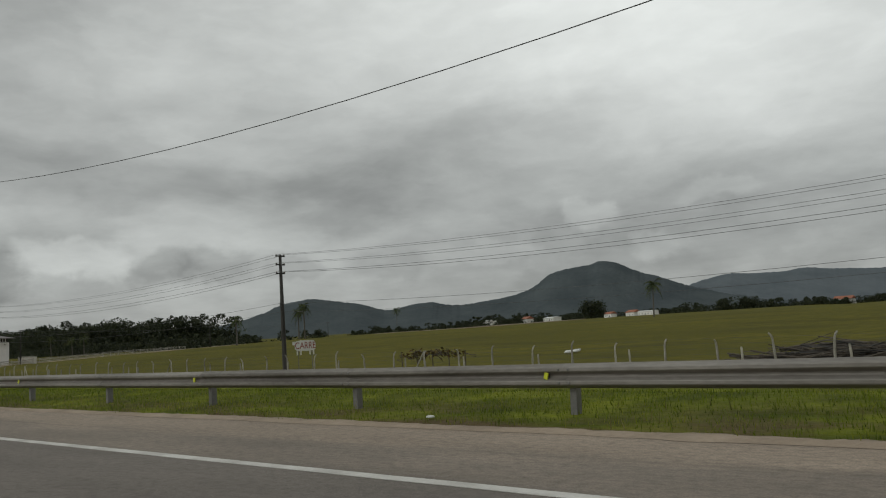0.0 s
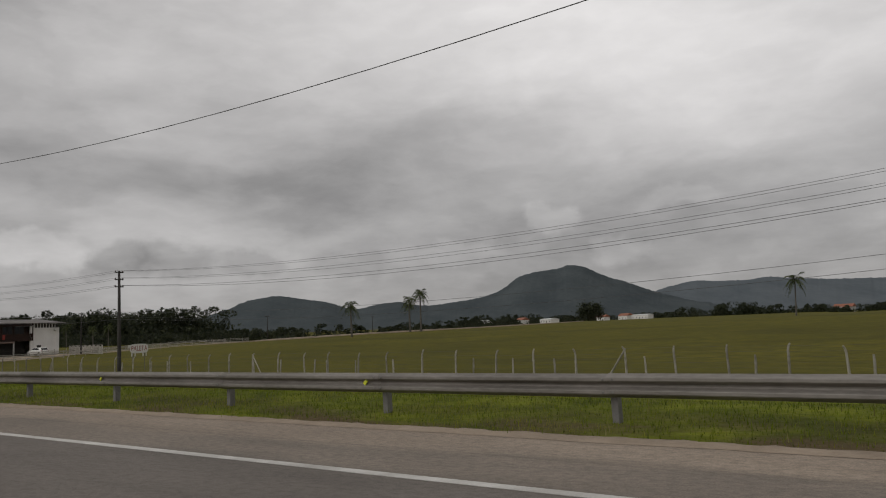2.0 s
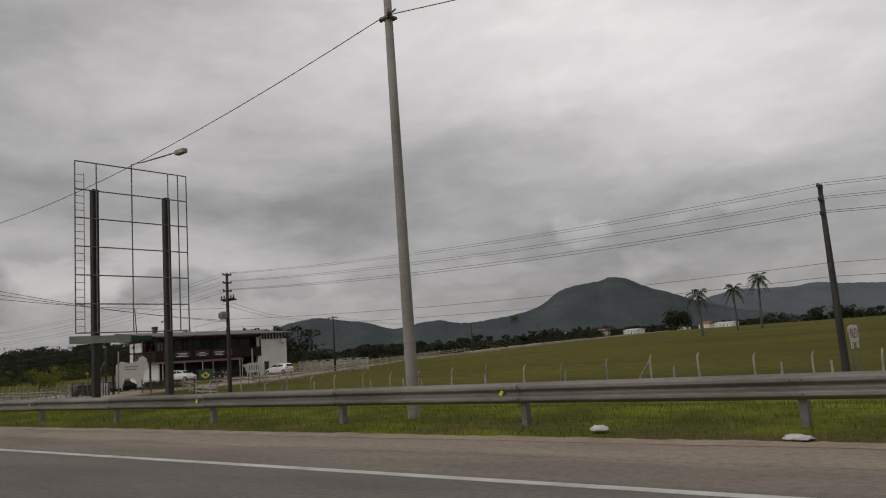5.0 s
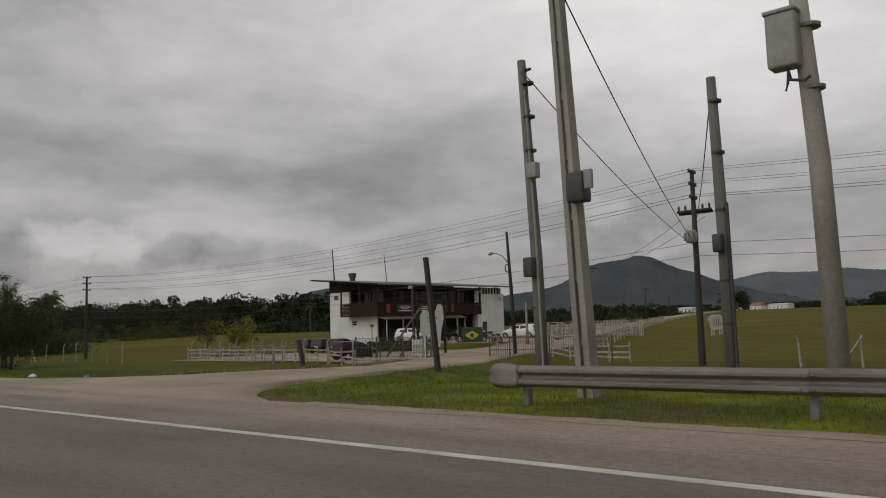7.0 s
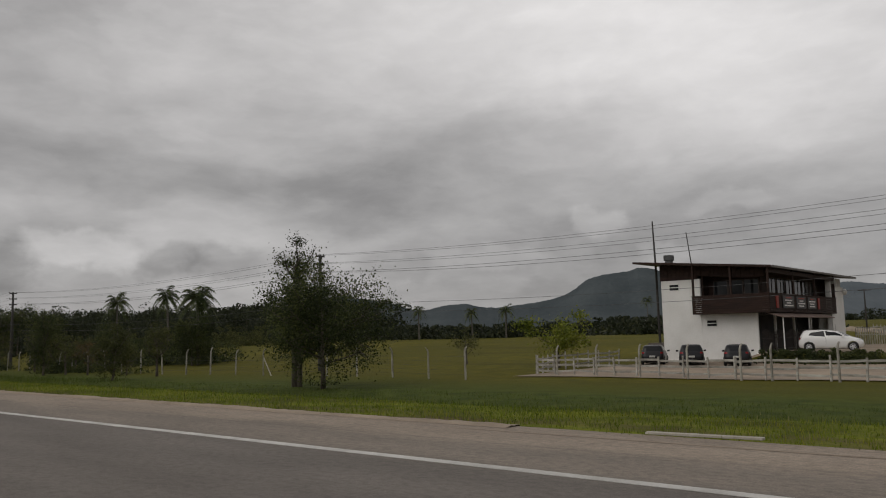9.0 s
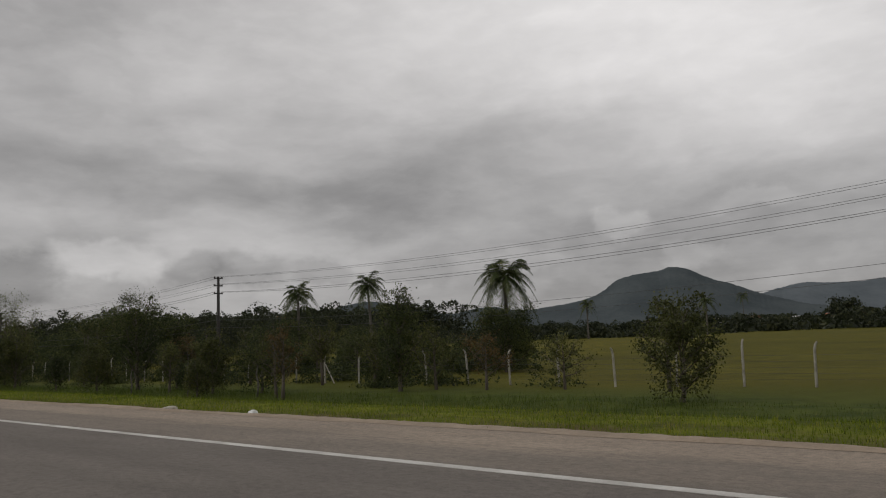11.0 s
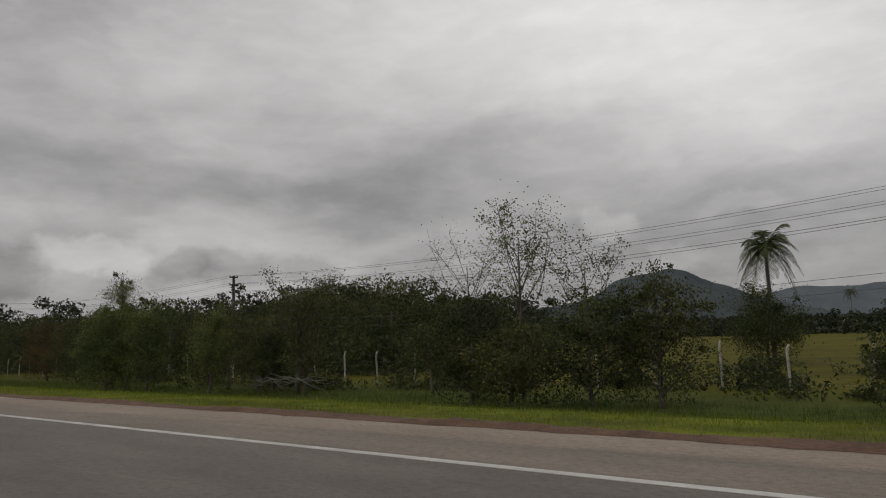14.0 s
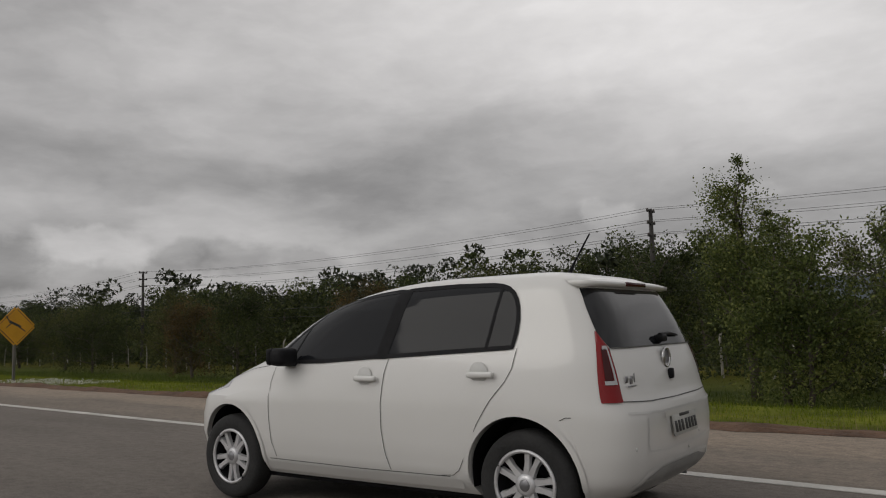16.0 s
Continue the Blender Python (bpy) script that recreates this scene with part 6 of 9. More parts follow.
        # handles, each over a flat disc coloured as the shade of its dish
        for hx, hz in ((-1.1, 0.865), (-0.245, 0.895)):
            y = s * (B.side(hx, hz) + 0.003)
            disc = Geo().tube([(hx - 0.02, y, hz + 0.012), (hx - 0.02, y + s * 0.002, hz + 0.012)], [0.062, 0.06], 20).mesh("handle_recess", mat_shade_trim, True)
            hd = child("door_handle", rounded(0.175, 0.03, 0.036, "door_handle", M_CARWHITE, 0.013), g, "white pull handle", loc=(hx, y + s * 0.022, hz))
            child("handle_recess", disc, g, "flat disc behind the handle, coloured as the shade of a recess")
        child("mirror", rounded(0.13, 0.17, 0.12, "mirror", M_BLACKTRIM, 0.045, 3), g, "black door mirror", loc=(-1.79, s * 0.87, 1.005))
        child("mirror_cap", rounded(0.06, 0.16, 0.112, "mirror_cap", M_BLACKTRIM, 0.028, 3), g, "black mirror cap", loc=(-1.855, s * 0.875, 1.008))
        child("mirror_foot", rounded(0.13, 0.12, 0.03, "mirror_foot", M_BLACKTRIM, 0.012), g, loc=(-1.83, s * 0.79, 0.955))
        # tail lamp wrapped round the corner
        vs, fs, inner = [], [], []
        rows, cols = 14, 10
        for j in range(rows + 1):
            v = j / rows
            z = 0.748 + 0.375 * v
            lo = radians(27.0 + 5.5 * v ** 2 + (0.0 if v < 0.75 else 26 * (v - 0.75)))
            hi = radians(44.5 + 1.5 * math.sin(v * math.pi) - 4 * v)
            for i in range(cols + 1):
                a = lo + (hi - lo) * i / cols
                x, y = B.edge(a, z)
                o = 0.012 * math.sin(math.pi * min(1, max(0, (i + 0.4) / (cols + 0.8)))) ** 0.5
                vs.append((x + o * 0.8, s * (y + o * 0.5), z))
        for j in range(rows):
            for i in range(cols):
                q = j * (cols + 1) + i
                fs.append((q, q + 1, q + cols + 2, q + cols + 1))
        lamp = child("tail_lamp", mesh_np("tail_lamp", vs, fs, M_TAILRED, True), g, "red wrapped tail lamp with a clear bracket")
        for nm, z0, z1, f0, f1, mm in (("lamp_core", 0.86, 1.03, 0.3, 0.72, M_TAILDEEP), ("clear_bracket", 0.845, 1.04, 0.12, 0.24, M_LAMPCLEAR), ("clear_bracket", 0.84, 0.862, 0.12, 0.75, M_LAMPCLEAR), ("clear_bracket", 1.025, 1.045, 0.14, 0.6, M_LAMPCLEAR)):
            vs, fs = [], []
            for j in range(9):
                z = z0 + (z1 - z0) * j / 8
                v = (z - 0.748) / 0.375
                lo = 27.5 + 7.5 * v ** 2
                hi = 44.5 + 1.5 * math.sin(v * math.pi) - 4 * v
                for i in range(5):
                    a = radians(lo + (hi - lo) * (f0 + (f1 - f0) * i / 4))
                    x, y = B.edge(a, z)
                    vs.append((x + 0.0145, s * (y + 0.009), z))
            for j in range(8):
                for i in range(4):
                    q = j * 5 + i
                    fs.append((q, q + 1, q + 6, q + 5))
            child(nm, mesh_np(nm, vs, fs, mm, True), lamp)
        child("headlamp", patch("headlamp", B, [(0.42 * s, 0.7), (0.45 * s, 0.78), (0.66 * s, 0.83), (0.72 * s, 0.76), (0.62 * s, 0.68)], "front", M_LAMPCLEAR, 0.006), g, "clear headlamp")
    # back: glass tailgate, white lower panel, spoiler
    glass = [(-0.63, 1.03), (-0.655, 1.1), (-0.625, 1.25), (-0.585, 1.365), (0.585, 1.365), (0.625, 1.25), (0.655, 1.1), (0.63, 1.03)]
    child("rear_window", patch("rear_window", B, glass, "back", M_REARGLASS, 0.005), g, "dark tinted rear window")
    gap = [(-0.635, 1.03), (-0.655, 0.95), (-0.685, 0.82), (-0.69, 0.752), (-0.4, 0.735), (0, 0.73), (0.4, 0.735), (0.69, 0.752), (0.685, 0.82), (0.655, 0.95), (0.635, 1.03)]
    child("tailgate_gap", ribbon("tailgate_gap", B, gap, "back", M_GAP, 0.006, 0.004), g)
    child("window_edge", ribbon("window_edge", B, [(-0.63, 1.03), (0.63, 1.03)], "back", M_GAP, 0.007, 0.007), g)
    bp = bmesh.new()
    n = 14
    for i in range(n + 1):
        y = -0.6 + 1.2 * i / n
        k = 1 - 0.35 * abs(y / 0.6) ** 4
        xr = 0.33 + 0.05 * k
        for x, z in ((0.2, 1.425), (xr - 0.05, 1.412 + 0.006 * k), (xr, 1.4), (xr - 0.005, 1.378), (xr - 0.05, 1.372), (0.24, 1.385)):
            bp.verts.new((x, y, z + 0.012 * k - 0.01))
    bp.verts.ensure_lookup_table()
    for i in range(n):
        for k in range(5):
            q = i * 6 + k
            bp.faces.new([bp.verts[j] for j in (q, q + 1, q + 7, q + 6)])
    for o in (0, n * 6):
        bp.faces.new([bp.verts[o + k] for k in range(6)])
    sp = child("spoiler", bm_mesh("spoiler", bp, M_CARWHITE, True), g, "white roof spoiler")
    child("brake_light", rounded(0.02, 0.3, 0.026, "brake_light", M_TAILDEEP, 0.006), sp, "dark red high brake light", loc=(0.377, 0, 1.395))
    child("wiper", Geo().tube([(0.5, 0.02, 1.06), (0.52, -0.02, 1.085), (0.505, 0.16, 1.095), (0.5, 0.34, 1.082)], [0.022, 0.017, 0.011, 0.006], 6).mesh("wiper", M_BLACKTRIM, True), g, "black rear wiper")
    child("wiper_cover", rounded(0.05, 0.1, 0.045, "wiper_cover", M_BLACKTRIM, 0.016), g, loc=(0.512, 0.02, 1.07))
    child("emblem", Geo().add(tube([(B.back(0, 0.955) + 0.012, 0.055 * math.cos(2 * math.pi * i / 28), 0.955 + 0.055 * math.sin(2 * math.pi * i / 28)) for i in range(29)], 0.009, 6, False)).mesh("emblem", M_CHROME, True), g, "plain chrome ring emblem")
    child("emblem_disc", Geo().tube([(B.back(0, 0.955), 0, 0.955), (B.back(0, 0.955) + 0.01, 0, 0.955)], [0.054, 0.052], 24).mesh("emblem_disc", M_BADGE, True), g, "grey disc within the ring")
    child("tailgate_catch", rounded(0.03, 0.05, 0.062, "tailgate_catch", M_BLACKTRIM, 0.014), g, "small black tailgate catch", loc=(B.back(0, 0.86) + 0.012, 0.0, 0.862))
    for k, (y, z, w, h) in enumerate(((-0.6, 0.862, 0.028, 0.034), (-0.56, 0.858, 0.028, 0.042), (-0.525, 0.868, 0.008, 0.05), (-0.565, 0.826, 0.11, 0.009))):
        child("badge_bar", rounded(0.006, w, h, "badge_bar", M_BADGE, 0.002, 1), g, loc=(B.back(y, z) + 0.005, y, z))
    # bumper: recess with number plate, lower apron; their creases are shade-coloured ribbons
    rec = [(-0.5, 0.655), (-0.52, 0.52), (-0.5, 0.478), (-0.3, 0.462), (0.3, 0.462), (0.5, 0.478), (0.52, 0.52), (0.5, 0.655)]
    child("bumper_crease", ribbon("bumper_crease", B, rec, "back", mat_shade_trim, 0.012, 0.003), g)
    child("bumper_shelf", ribbon("bumper_shelf", B, [(-0.66, 0.69), (-0.3, 0.672), (0.3, 0.672), (0.66, 0.69)], "back", mat_shade_trim, 0.012, 0.004), g)
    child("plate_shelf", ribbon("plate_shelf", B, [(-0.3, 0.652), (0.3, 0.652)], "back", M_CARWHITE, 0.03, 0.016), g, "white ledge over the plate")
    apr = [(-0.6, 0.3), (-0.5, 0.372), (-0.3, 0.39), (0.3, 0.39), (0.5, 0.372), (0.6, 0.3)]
    child("apron_line", ribbon("apron_line", B, apr, "back", mat_shade_trim, 0.016, 0.004), g)
    child("apron", patch("apron", B, [(-0.56, 0.262), (-0.47, 0.352), (-0.3, 0.368), (0.3, 0.368), (0.47, 0.352), (0.56, 0.262)], "back", mat_apron, 0.006), g, "grey lower apron")
    pl = child("number_plate", rounded(0.012, 0.4, 0.13, "number_plate", M_PLATE, 0.006, 1), g, "grey number plate with plain bars")
    pl.matrix_basis = pose(0.632, 0, 0.585, 0, -8, 0)
    for k in range(7):
        child("plate_bar", rounded(0.004, 0.034, 0.062, "plate_bar", M_BARS, 0.001, 1), pl, loc=(0.0075, -0.16 + 0.052 * k + (0.014 if k > 2 else 0), -0.014))
    child("plate_bar", rounded(0.004, 0.16, 0.016, "plate_bar", M_BARS, 0.001, 1), pl, loc=(0.0075, 0, 0.044))
    for y in (-0.62, 0.3):
        child("sensor", Geo().tube([(B.back(y, 0.5) - 0.002, y, 0.5), (B.back(y, 0.5) + 0.003, y, 0.5)], [0.011, 0.01], 12).mesh("sensor", mat_shade_trim, True), g)
    child("tow_cover", Geo().tube([(B.back(0.12, 0.43), 0.12, 0.43), (B.back(0.12, 0.43) + 0.004, 0.12, 0.43)], [0.014, 0.012], 12).mesh("tow_cover", mat_shade_trim, True), g)
    child("windscreen", patch("windscreen", B, [(-0.66, 1.03), (-0.58, 1.3), (-0.5, 1.405), (0.5, 1.405), (0.58, 1.3), (0.66, 1.03)], "front", M_CARGLASS, 0.005), g, "dark windscreen")
    child("grille", patch("grille", B, [(-0.5, 0.36), (-0.55, 0.5), (0.55, 0.5), (0.5, 0.36)], "front", M_BLACKTRIM, 0.006), g, "black lower grille")
    child("antenna", Geo().tube([(-0.07, 0, 1.46), (-0.06, 0, 1.5), (-0.02, 0, 1.57), (0.09, 0, 1.74)], [0.024, 0.015, 0.007, 0.005], 6).mesh("antenna", M_BLACKTRIM, True), g, "short black roof antenna")
    child("exhaust", Geo().tube([(0.2, 0.42, 0.23), (0.48, 0.42, 0.23)], [0.024, 0.024], 10).mesh("exhaust", M_BADGE, True), g)


# dulled white for the shade in recesses and creases, also sensors and tow cover
mat_shade_trim = mat("white_shade_and_trim", (0.56, 0.56, 0.545), (0.64, 0.64, 0.625), 4, 30, 0.5, 0)
mat_apron = mat("grey_apron", (0.24, 0.24, 0.235), (0.34, 0.34, 0.33), 4, 40, 0.55, 0.05)
white_hatchback()


def parked_car(label, loc, rz, paint, k=1.08, kz=0.98, ky=1.04, dark_back=True):
    """A parked car of the same family, simpler, its back towards local +x."""
    B = Body(k, kz, ky)
    ax = -2.42 * k
    g = thing("car", label, "car", loc, rz, "parked cars")
    child("body", body_mesh(B, paint, ax, False), g)
    child("underbody", rounded(3.2, 1.4, 0.16, "underbody", M_BLACKTRIM, 0.04), g, loc=(-1.25, 0, 0.24))
    add_wheels(g, ax, 0.74, False, 9)
    sc = lambda p: [(a * k, b * kz) for a, b in p]
    for s in (-1, 1):
        child("front_side_window", patch("front_side_window", B, sc([(-1.95, 0.99), (-1.8, 1.16), (-1.4, 1.35), (-0.95, 1.4), (-1.0, 1.01)]), "side", M_CARGLASS, 0.005, s, 0.1), g, "dark side window")
        child("rear_side_window", patch("rear_side_window", B, sc([(-0.93, 1.01), (-0.87, 1.4), (-0.2, 1.39), (0.0, 1.12), (-0.02, 1.05)]), "side", M_CARGLASS, 0.005, s, 0.1), g, "dark side window")
        child("mirror", rounded(0.13, 0.18, 0.12, "mirror", paint, 0.04), g, loc=(-1.9 * k, s * 0.93, 1.0 * kz))
        child("tail_lamp", patch("tail_lamp", B, [(s * 0.55, 0.8), (s * 0.55, 0.95), (s * 0.74, 0.97), (s * 0.75, 0.8)], "back", M_TAILRED, 0.012, step=0.06), g, "red tail lamp")
        child("headlamp", patch("headlamp", B, [(0.4 * s, 0.68), (0.42 * s, 0.76), (0.66 * s, 0.8), (0.7 * s, 0.72)], "front", M_LAMPCLEAR, 0.008), g, "clear headlamp")
        child("door_gap", ribbon("door_gap", B, sc([(-0.95, 0.98), (-0.98, 0.6), (-0.94, 0.31)]), "side", M_GAP, 0.01, 0.003, s), g)
    child("rear_window", patch("rear_window", B, sc([(-0.56, 1.05), (-0.52, 1.36), (0.52, 1.36), (0.56, 1.05)]), "back", M_CARGLASS, 0.006, step=0.1), g, "dark rear window")
    child("windscreen", patch("windscreen", B, sc([(-0.62, 1.04), (-0.5, 1.39), (0.5, 1.39), (0.62, 1.04)]), "front", M_CARGLASS, 0.006, step=0.1), g, "dark windscreen")
    child("number_plate", rounded(0.012, 0.4, 0.13, "number_plate", M_PLATE, 0.004, 1), g, "plain pale number plate", loc=(0.63 * k, 0, 0.6))
    return g


parked_car("white three-door hatchback parked on the raised forecourt", (-195.9, 57.9, gz(-195.9, 57.9) + 0.06), 190, M_CARWHITE, 1.1, 0.97)
parked_car("black hatchback parked with its tail to the road", (-205.2, 53.0, gz(-205.2, 53) + 0.05), -70, M_CARBLACK, 1.0, 0.94, 0.98)
parked_car("black hatchback parked nose to the house", (-201.9, 52.0, gz(-202, 52) + 0.05), -66, M_CARBLACK, 1.0, 0.94, 0.98)
parked_car("black car with silver plate parked in the gravel yard", (-198.6, 51.4, gz(-198.6, 51.4) + 0.05), -72, M_CARBLACK, 1.04, 0.93, 0.98)
parked_car("dark wine-red hatchback parked beside the white fence", (-185.2, 40.0, gz(-185, 40) + 0.05), -97, M_CARWINE, 1.0, 0.95, 1.0)
parked_car("white estate car parked at the far end of the lane gate", (-189.3, 71.0, gz(-189.3, 71) + 0.06), 10, M_CARWHITE, 1.16, 0.98)

# ---- the house with its balcony ----
M_SIGNBLACK = mat("black_sign", (0.012, 0.01, 0.01), (0.03, 0.026, 0.025), 3, 20, 0.5, 0)
M_SIGNRED = mat("red_lettering", (0.2, 0.022, 0.016), (0.3, 0.045, 0.03), 3, 20, 0.6, 0)
M_SIGNWHITE = mat("white_board", (0.6, 0.59, 0.56), (0.76, 0.75, 0.72), 2, 20, 0.7, 0.05)
M_WINGLASS = glass_mat("dark_window_glass", (0.012, 0.013, 0.014), 0.06)
M_WINGLASS.node_tree.nodes["Principled BSDF"].inputs["Specular IOR Level"].default_value = 0.2
M_FRAME = mat("window_frame_wood", (0.03, 0.02, 0.016), (0.07, 0.05, 0.04), 3, 20, 0.7, 0.1)
M_TERRA = mat("brown_awning", (0.13, 0.085, 0.07), (0.22, 0.155, 0.125), 2, 14, 0.8, 0.1)
M_IRON = mat("painted_iron", (0.06, 0.05, 0.045), (0.12, 0.1, 0.09), 4, 30, 0.7, 0.1)


def house():
    x0, x1, y0, y1, zb = -206.4, -199.2, 57.5, 78.4, -1.5
    g = thing("house", "two-storey white and brown house with a wooden balcony and sloping roof", "house", (x0, y0, 0))
    ox, oy = x0, y0

    def put(name, geo, material, label="", parent=None, smooth=False):
        ge = Geo()
        ge.v = [Vector(v) - Vector((ox, oy, 0)) for v in geo.v]
        ge.f = geo.f
        return child(name, ge.mesh(name, material, smooth), parent or g, label)

    def roofz(x, y):
        return 6.57 - 0.094 * (x + 207.6) + 0.004 * (y - 57)

    t = 0.2
    # front wall: tall white part on one side, lower part under the balcony
    put("front_wall", Geo().box((x0, y0, zb), (-203.3, y0 + t, 5.12), 0.01), M_WALL, "white rendered front wall")
    put("front_wall", Geo().box((-203.298, y0 + 0.002, zb), (x1, y0 + t, 2.44), 0.01), M_WALL, "white rendered lower wall")
    put("left_wall", Geo().box((x0 - 0.004, y0 + t, zb), (x0 + t, y1, 6.38), 0.01), M_WALL, "white side wall")
    put("back_wall", Geo().box((x0, y1 - t, zb), (x1, y1, 5.7), 0.01), M_WALL, "white back wall")
    # brown boarded gable over the white wall
    n = 24
    for i in range(n):
        a, b = x0 - 0.05 + (7.9) * i / n, x0 - 0.05 + 7.9 * (i + 1) / n - 0.015
        top = roofz((a + b) / 2, y0) - 0.1
        lo = 5.1 if b < -203.2 else max(5.0, top - 0.75)
        if top - lo > 0.05:
            put("gable_board", Geo().box((a, y0 - 0.03, lo), (b, y0 + 0.1, top), 0.006), M_WOODBROWN, "dark brown board under the roof")
    # roof slab, corrugated on top
    fs, vs = [], []
    cols = 60
    for j in range(cols + 1):
        y = 56.3 + 23.3 * j / cols
        for k in range(2):
            x = -208.1 if k == 0 else -197.6
            w = 0.03 * (j % 2)
            vs += [(x, y, roofz(x, y) + 0.04 + w), (x, y, roofz(x, y) - 0.09)]
    for j in range(cols):
        q = j * 4
        fs += [(q, q + 2, q + 6, q + 4), (q + 1, q + 5, q + 7, q + 3), (q, q + 4, q + 5, q + 1), (q + 2, q + 3, q + 7, q + 6)]
    fs += [(0, 1, 3, 2), (cols * 4, cols * 4 + 2, cols * 4 + 3, cols * 4 + 1)]
    put("roof", Geo().add((vs, fs)), M_ROOF, "weathered corrugated lean-to roof")
    put("fascia", Geo().box((-208.08, 56.2, 0), (-197.62, 56.27, 0.16), 0.01, m=Matrix.Translation((0, 0, 6.5 - 0.094 * 0)) @ Matrix.Translation((-208, 0, 0)) @ Matrix.Rotation(math.atan(0.094), 4, "Y") @ Matrix.Translation((208, 0, 0))), M_WOODBROWN, "dark roof board")
    # balcony round the corner
    put("balcony_floor", Geo().box((-203.5, 56.35, 2.42), (-197.9, y0, 2.56), 0.015).box((x1, y0 - 0.002, 2.42), (-197.9, 73.4, 2.56), 0.015), M_WOODBROWN, "brown balcony floor")
    for i in range(8):
        z = 2.58 + 0.142 * i
        put("parapet_board", Geo().box((-203.5, 56.35, z), (-197.92, 56.4, z + 0.13), 0.008), M_WOODBROWN, "dark brown parapet board")
        put("parapet_board", Geo().box((-197.96, 56.41, z), (-197.91, 73.4, z + 0.13), 0.008), M_WOODBROWN, "dark brown parapet board")
    put("handrail", Geo().box((-203.55, 56.32, 3.71), (-197.88, 56.44, 3.78), 0.01), M_WOODBROWN)
    put("handrail", Geo().box((-197.98, 56.44, 3.71), (-197.86, 73.4, 3.78), 0.01), M_WOODBROWN)
    for px_, py_ in ((-203.4, 56.45), (-200.6, 56.45), (-198.0, 56.5), (-198.0, 62), (-198.0, 67.5), (-198.0, 73.3)):
        put("balcony_post", Geo().box((px_ - 0.07, py_ - 0.07, 2.5), (px_ + 0.07, py_ + 0.07, roofz(px_, py_) - 0.08), 0.012), M_WOODBROWN, "brown balcony post")
    # upper rooms: deep brown walls with windows, set back
    put("upper_wall", Geo().box((-203.2, y0 + 1.2, 2.5), (x1 - 0.02, y0 + 1.35, 5.6), 0.01), M_WOODBROWN, "dark brown upper wall")
    put("upper_wall", Geo().box((x1 - 0.2, y0 + 1.36, 2.5), (x1, 73.5, 5.55), 0.01), M_WOODBROWN, "dark brown upper wall")
    put("upper_wall", Geo().box((-203.3, y0 + t + 0.002, 2.44), (-203.15, y0 + 1.2, 5.7), 0.01), M_WOODBROWN, "dark brown return wall")
    put("upper_ceiling", Geo().box((-206.1, y0 + 0.25, 5.42), (-198.1, 73.5, 5.5), 0.01), M_WOODBROWN, "dark boarded soffit")
    put("upper_wall", Geo().box((x1 - 2.5, 73.3, 2.5), (-198.1, 73.5, 5.5), 0.01), M_WOODBROWN, "dark brown end wall")
    for i in range(3):
        a = -202.7 + 1.15 * i
        w = put("window", Geo().box((a, y0 + 1.16, 3.3), (a + 1.0, y0 + 1.2, 4.9), 0.006), M_WINGLASS, "dark upper window")
        put("window_frame", Geo().box((a - 0.06, y0 + 1.13, 3.24), (a + 0.0, y0 + 1.19, 4.96)).box((a + 1.0, y0 + 1.13, 3.24), (a + 1.06, y0 + 1.19, 4.96)).box((a, y0 + 1.13, 4.9), (a + 1.0, y0 + 1.19, 4.96)), M_FRAME, parent=g)
    for i in range(6):
        a = 60.0 + 2.1 * i
        put("window", Geo().box((x1 + 0.002, a, 3.72), (x1 + 0.04, a + 1.7, 5.05), 0.006), M_WINGLASS, "upper side window")
        fr = Geo()
        for lo, hi in (((a - 0.07, 3.65), (a, 5.12)), ((a + 1.7, 3.65), (a + 1.77, 5.12)), ((a, 5.05), (a + 1.7, 5.12)), ((a + 0.82, 3.72), (a + 0.88, 5.05))):
            fr.box((x1 + 0.003, lo[0], lo[1]), (x1 + 0.07, hi[0], hi[1]), 0.005)
        put("window_frame", fr, M_FRAME, "dark window frame")
    put("eave_board", Geo().box((-198.05, 56.5, 5.2), (-197.95, 73.4, 5.5), 0.01), M_WOODBROWN, "brown board under the eave")
    # two small windows in the white wall
    for a, z in ((-205.7, 4.35), (-202.9, 1.55)):
        put("window", Geo().box((a, y0 - 0.02, z), (a + 0.72, y0 + 0.05, z + 0.42), 0.01), M_WINGLASS, "small dark window")
        put("window_frame", Geo().box((a - 0.07, y0 - 0.05, z - 0.07), (a + 0.79, y0 - 0.004, z), 0.01).box((a - 0.07, y0 - 0.05, z + 0.42), (a + 0.79, y0 - 0.004, z + 0.49), 0.01).box((a - 0.07, y0 - 0.05, z), (a, y0 - 0.004, z + 0.42), 0.01).box((a + 0.72, y0 - 0.05, z), (a + 0.79, y0 - 0.004, z + 0.42), 0.01).box((a - 0.02, y0 - 0.06, z + 0.18), (a + 0.74, y0 - 0.025, z + 0.24), 0.005), M_WALL, "white tilting frame")
    # open ground floor under the awning, its shade put into wall and ceiling colour
    put("inner_wall", Geo().box((x1 - 2.2, y0 + t, zb), (x1 - 2.0, 73.4, 2.4), 0.01), M_DARKROOM, "wall of the open ground floor, coloured near-black for shade")
    put("ground_ceiling", Geo().box((x1 - 2.0, y0 + t, 2.3), (x1, 73.4, 2.41), 0.01), M_DARKROOM, "ceiling of the porch, coloured near-black for shade")
    for py_ in (61.5, 66.0, 70.5):
        put("porch_post", Geo().box((x1 - 0.16, py_ - 0.08, -1.0), (x1 - 0.002, py_ + 0.08, 2.42), 0.012), M_WALL, "white porch post")
    ra = Geo()
    for i in range(74):
        y = 58.2 + 0.2 * i
        h = 0.95 + 0.14 * math.sin(i * 0.42)
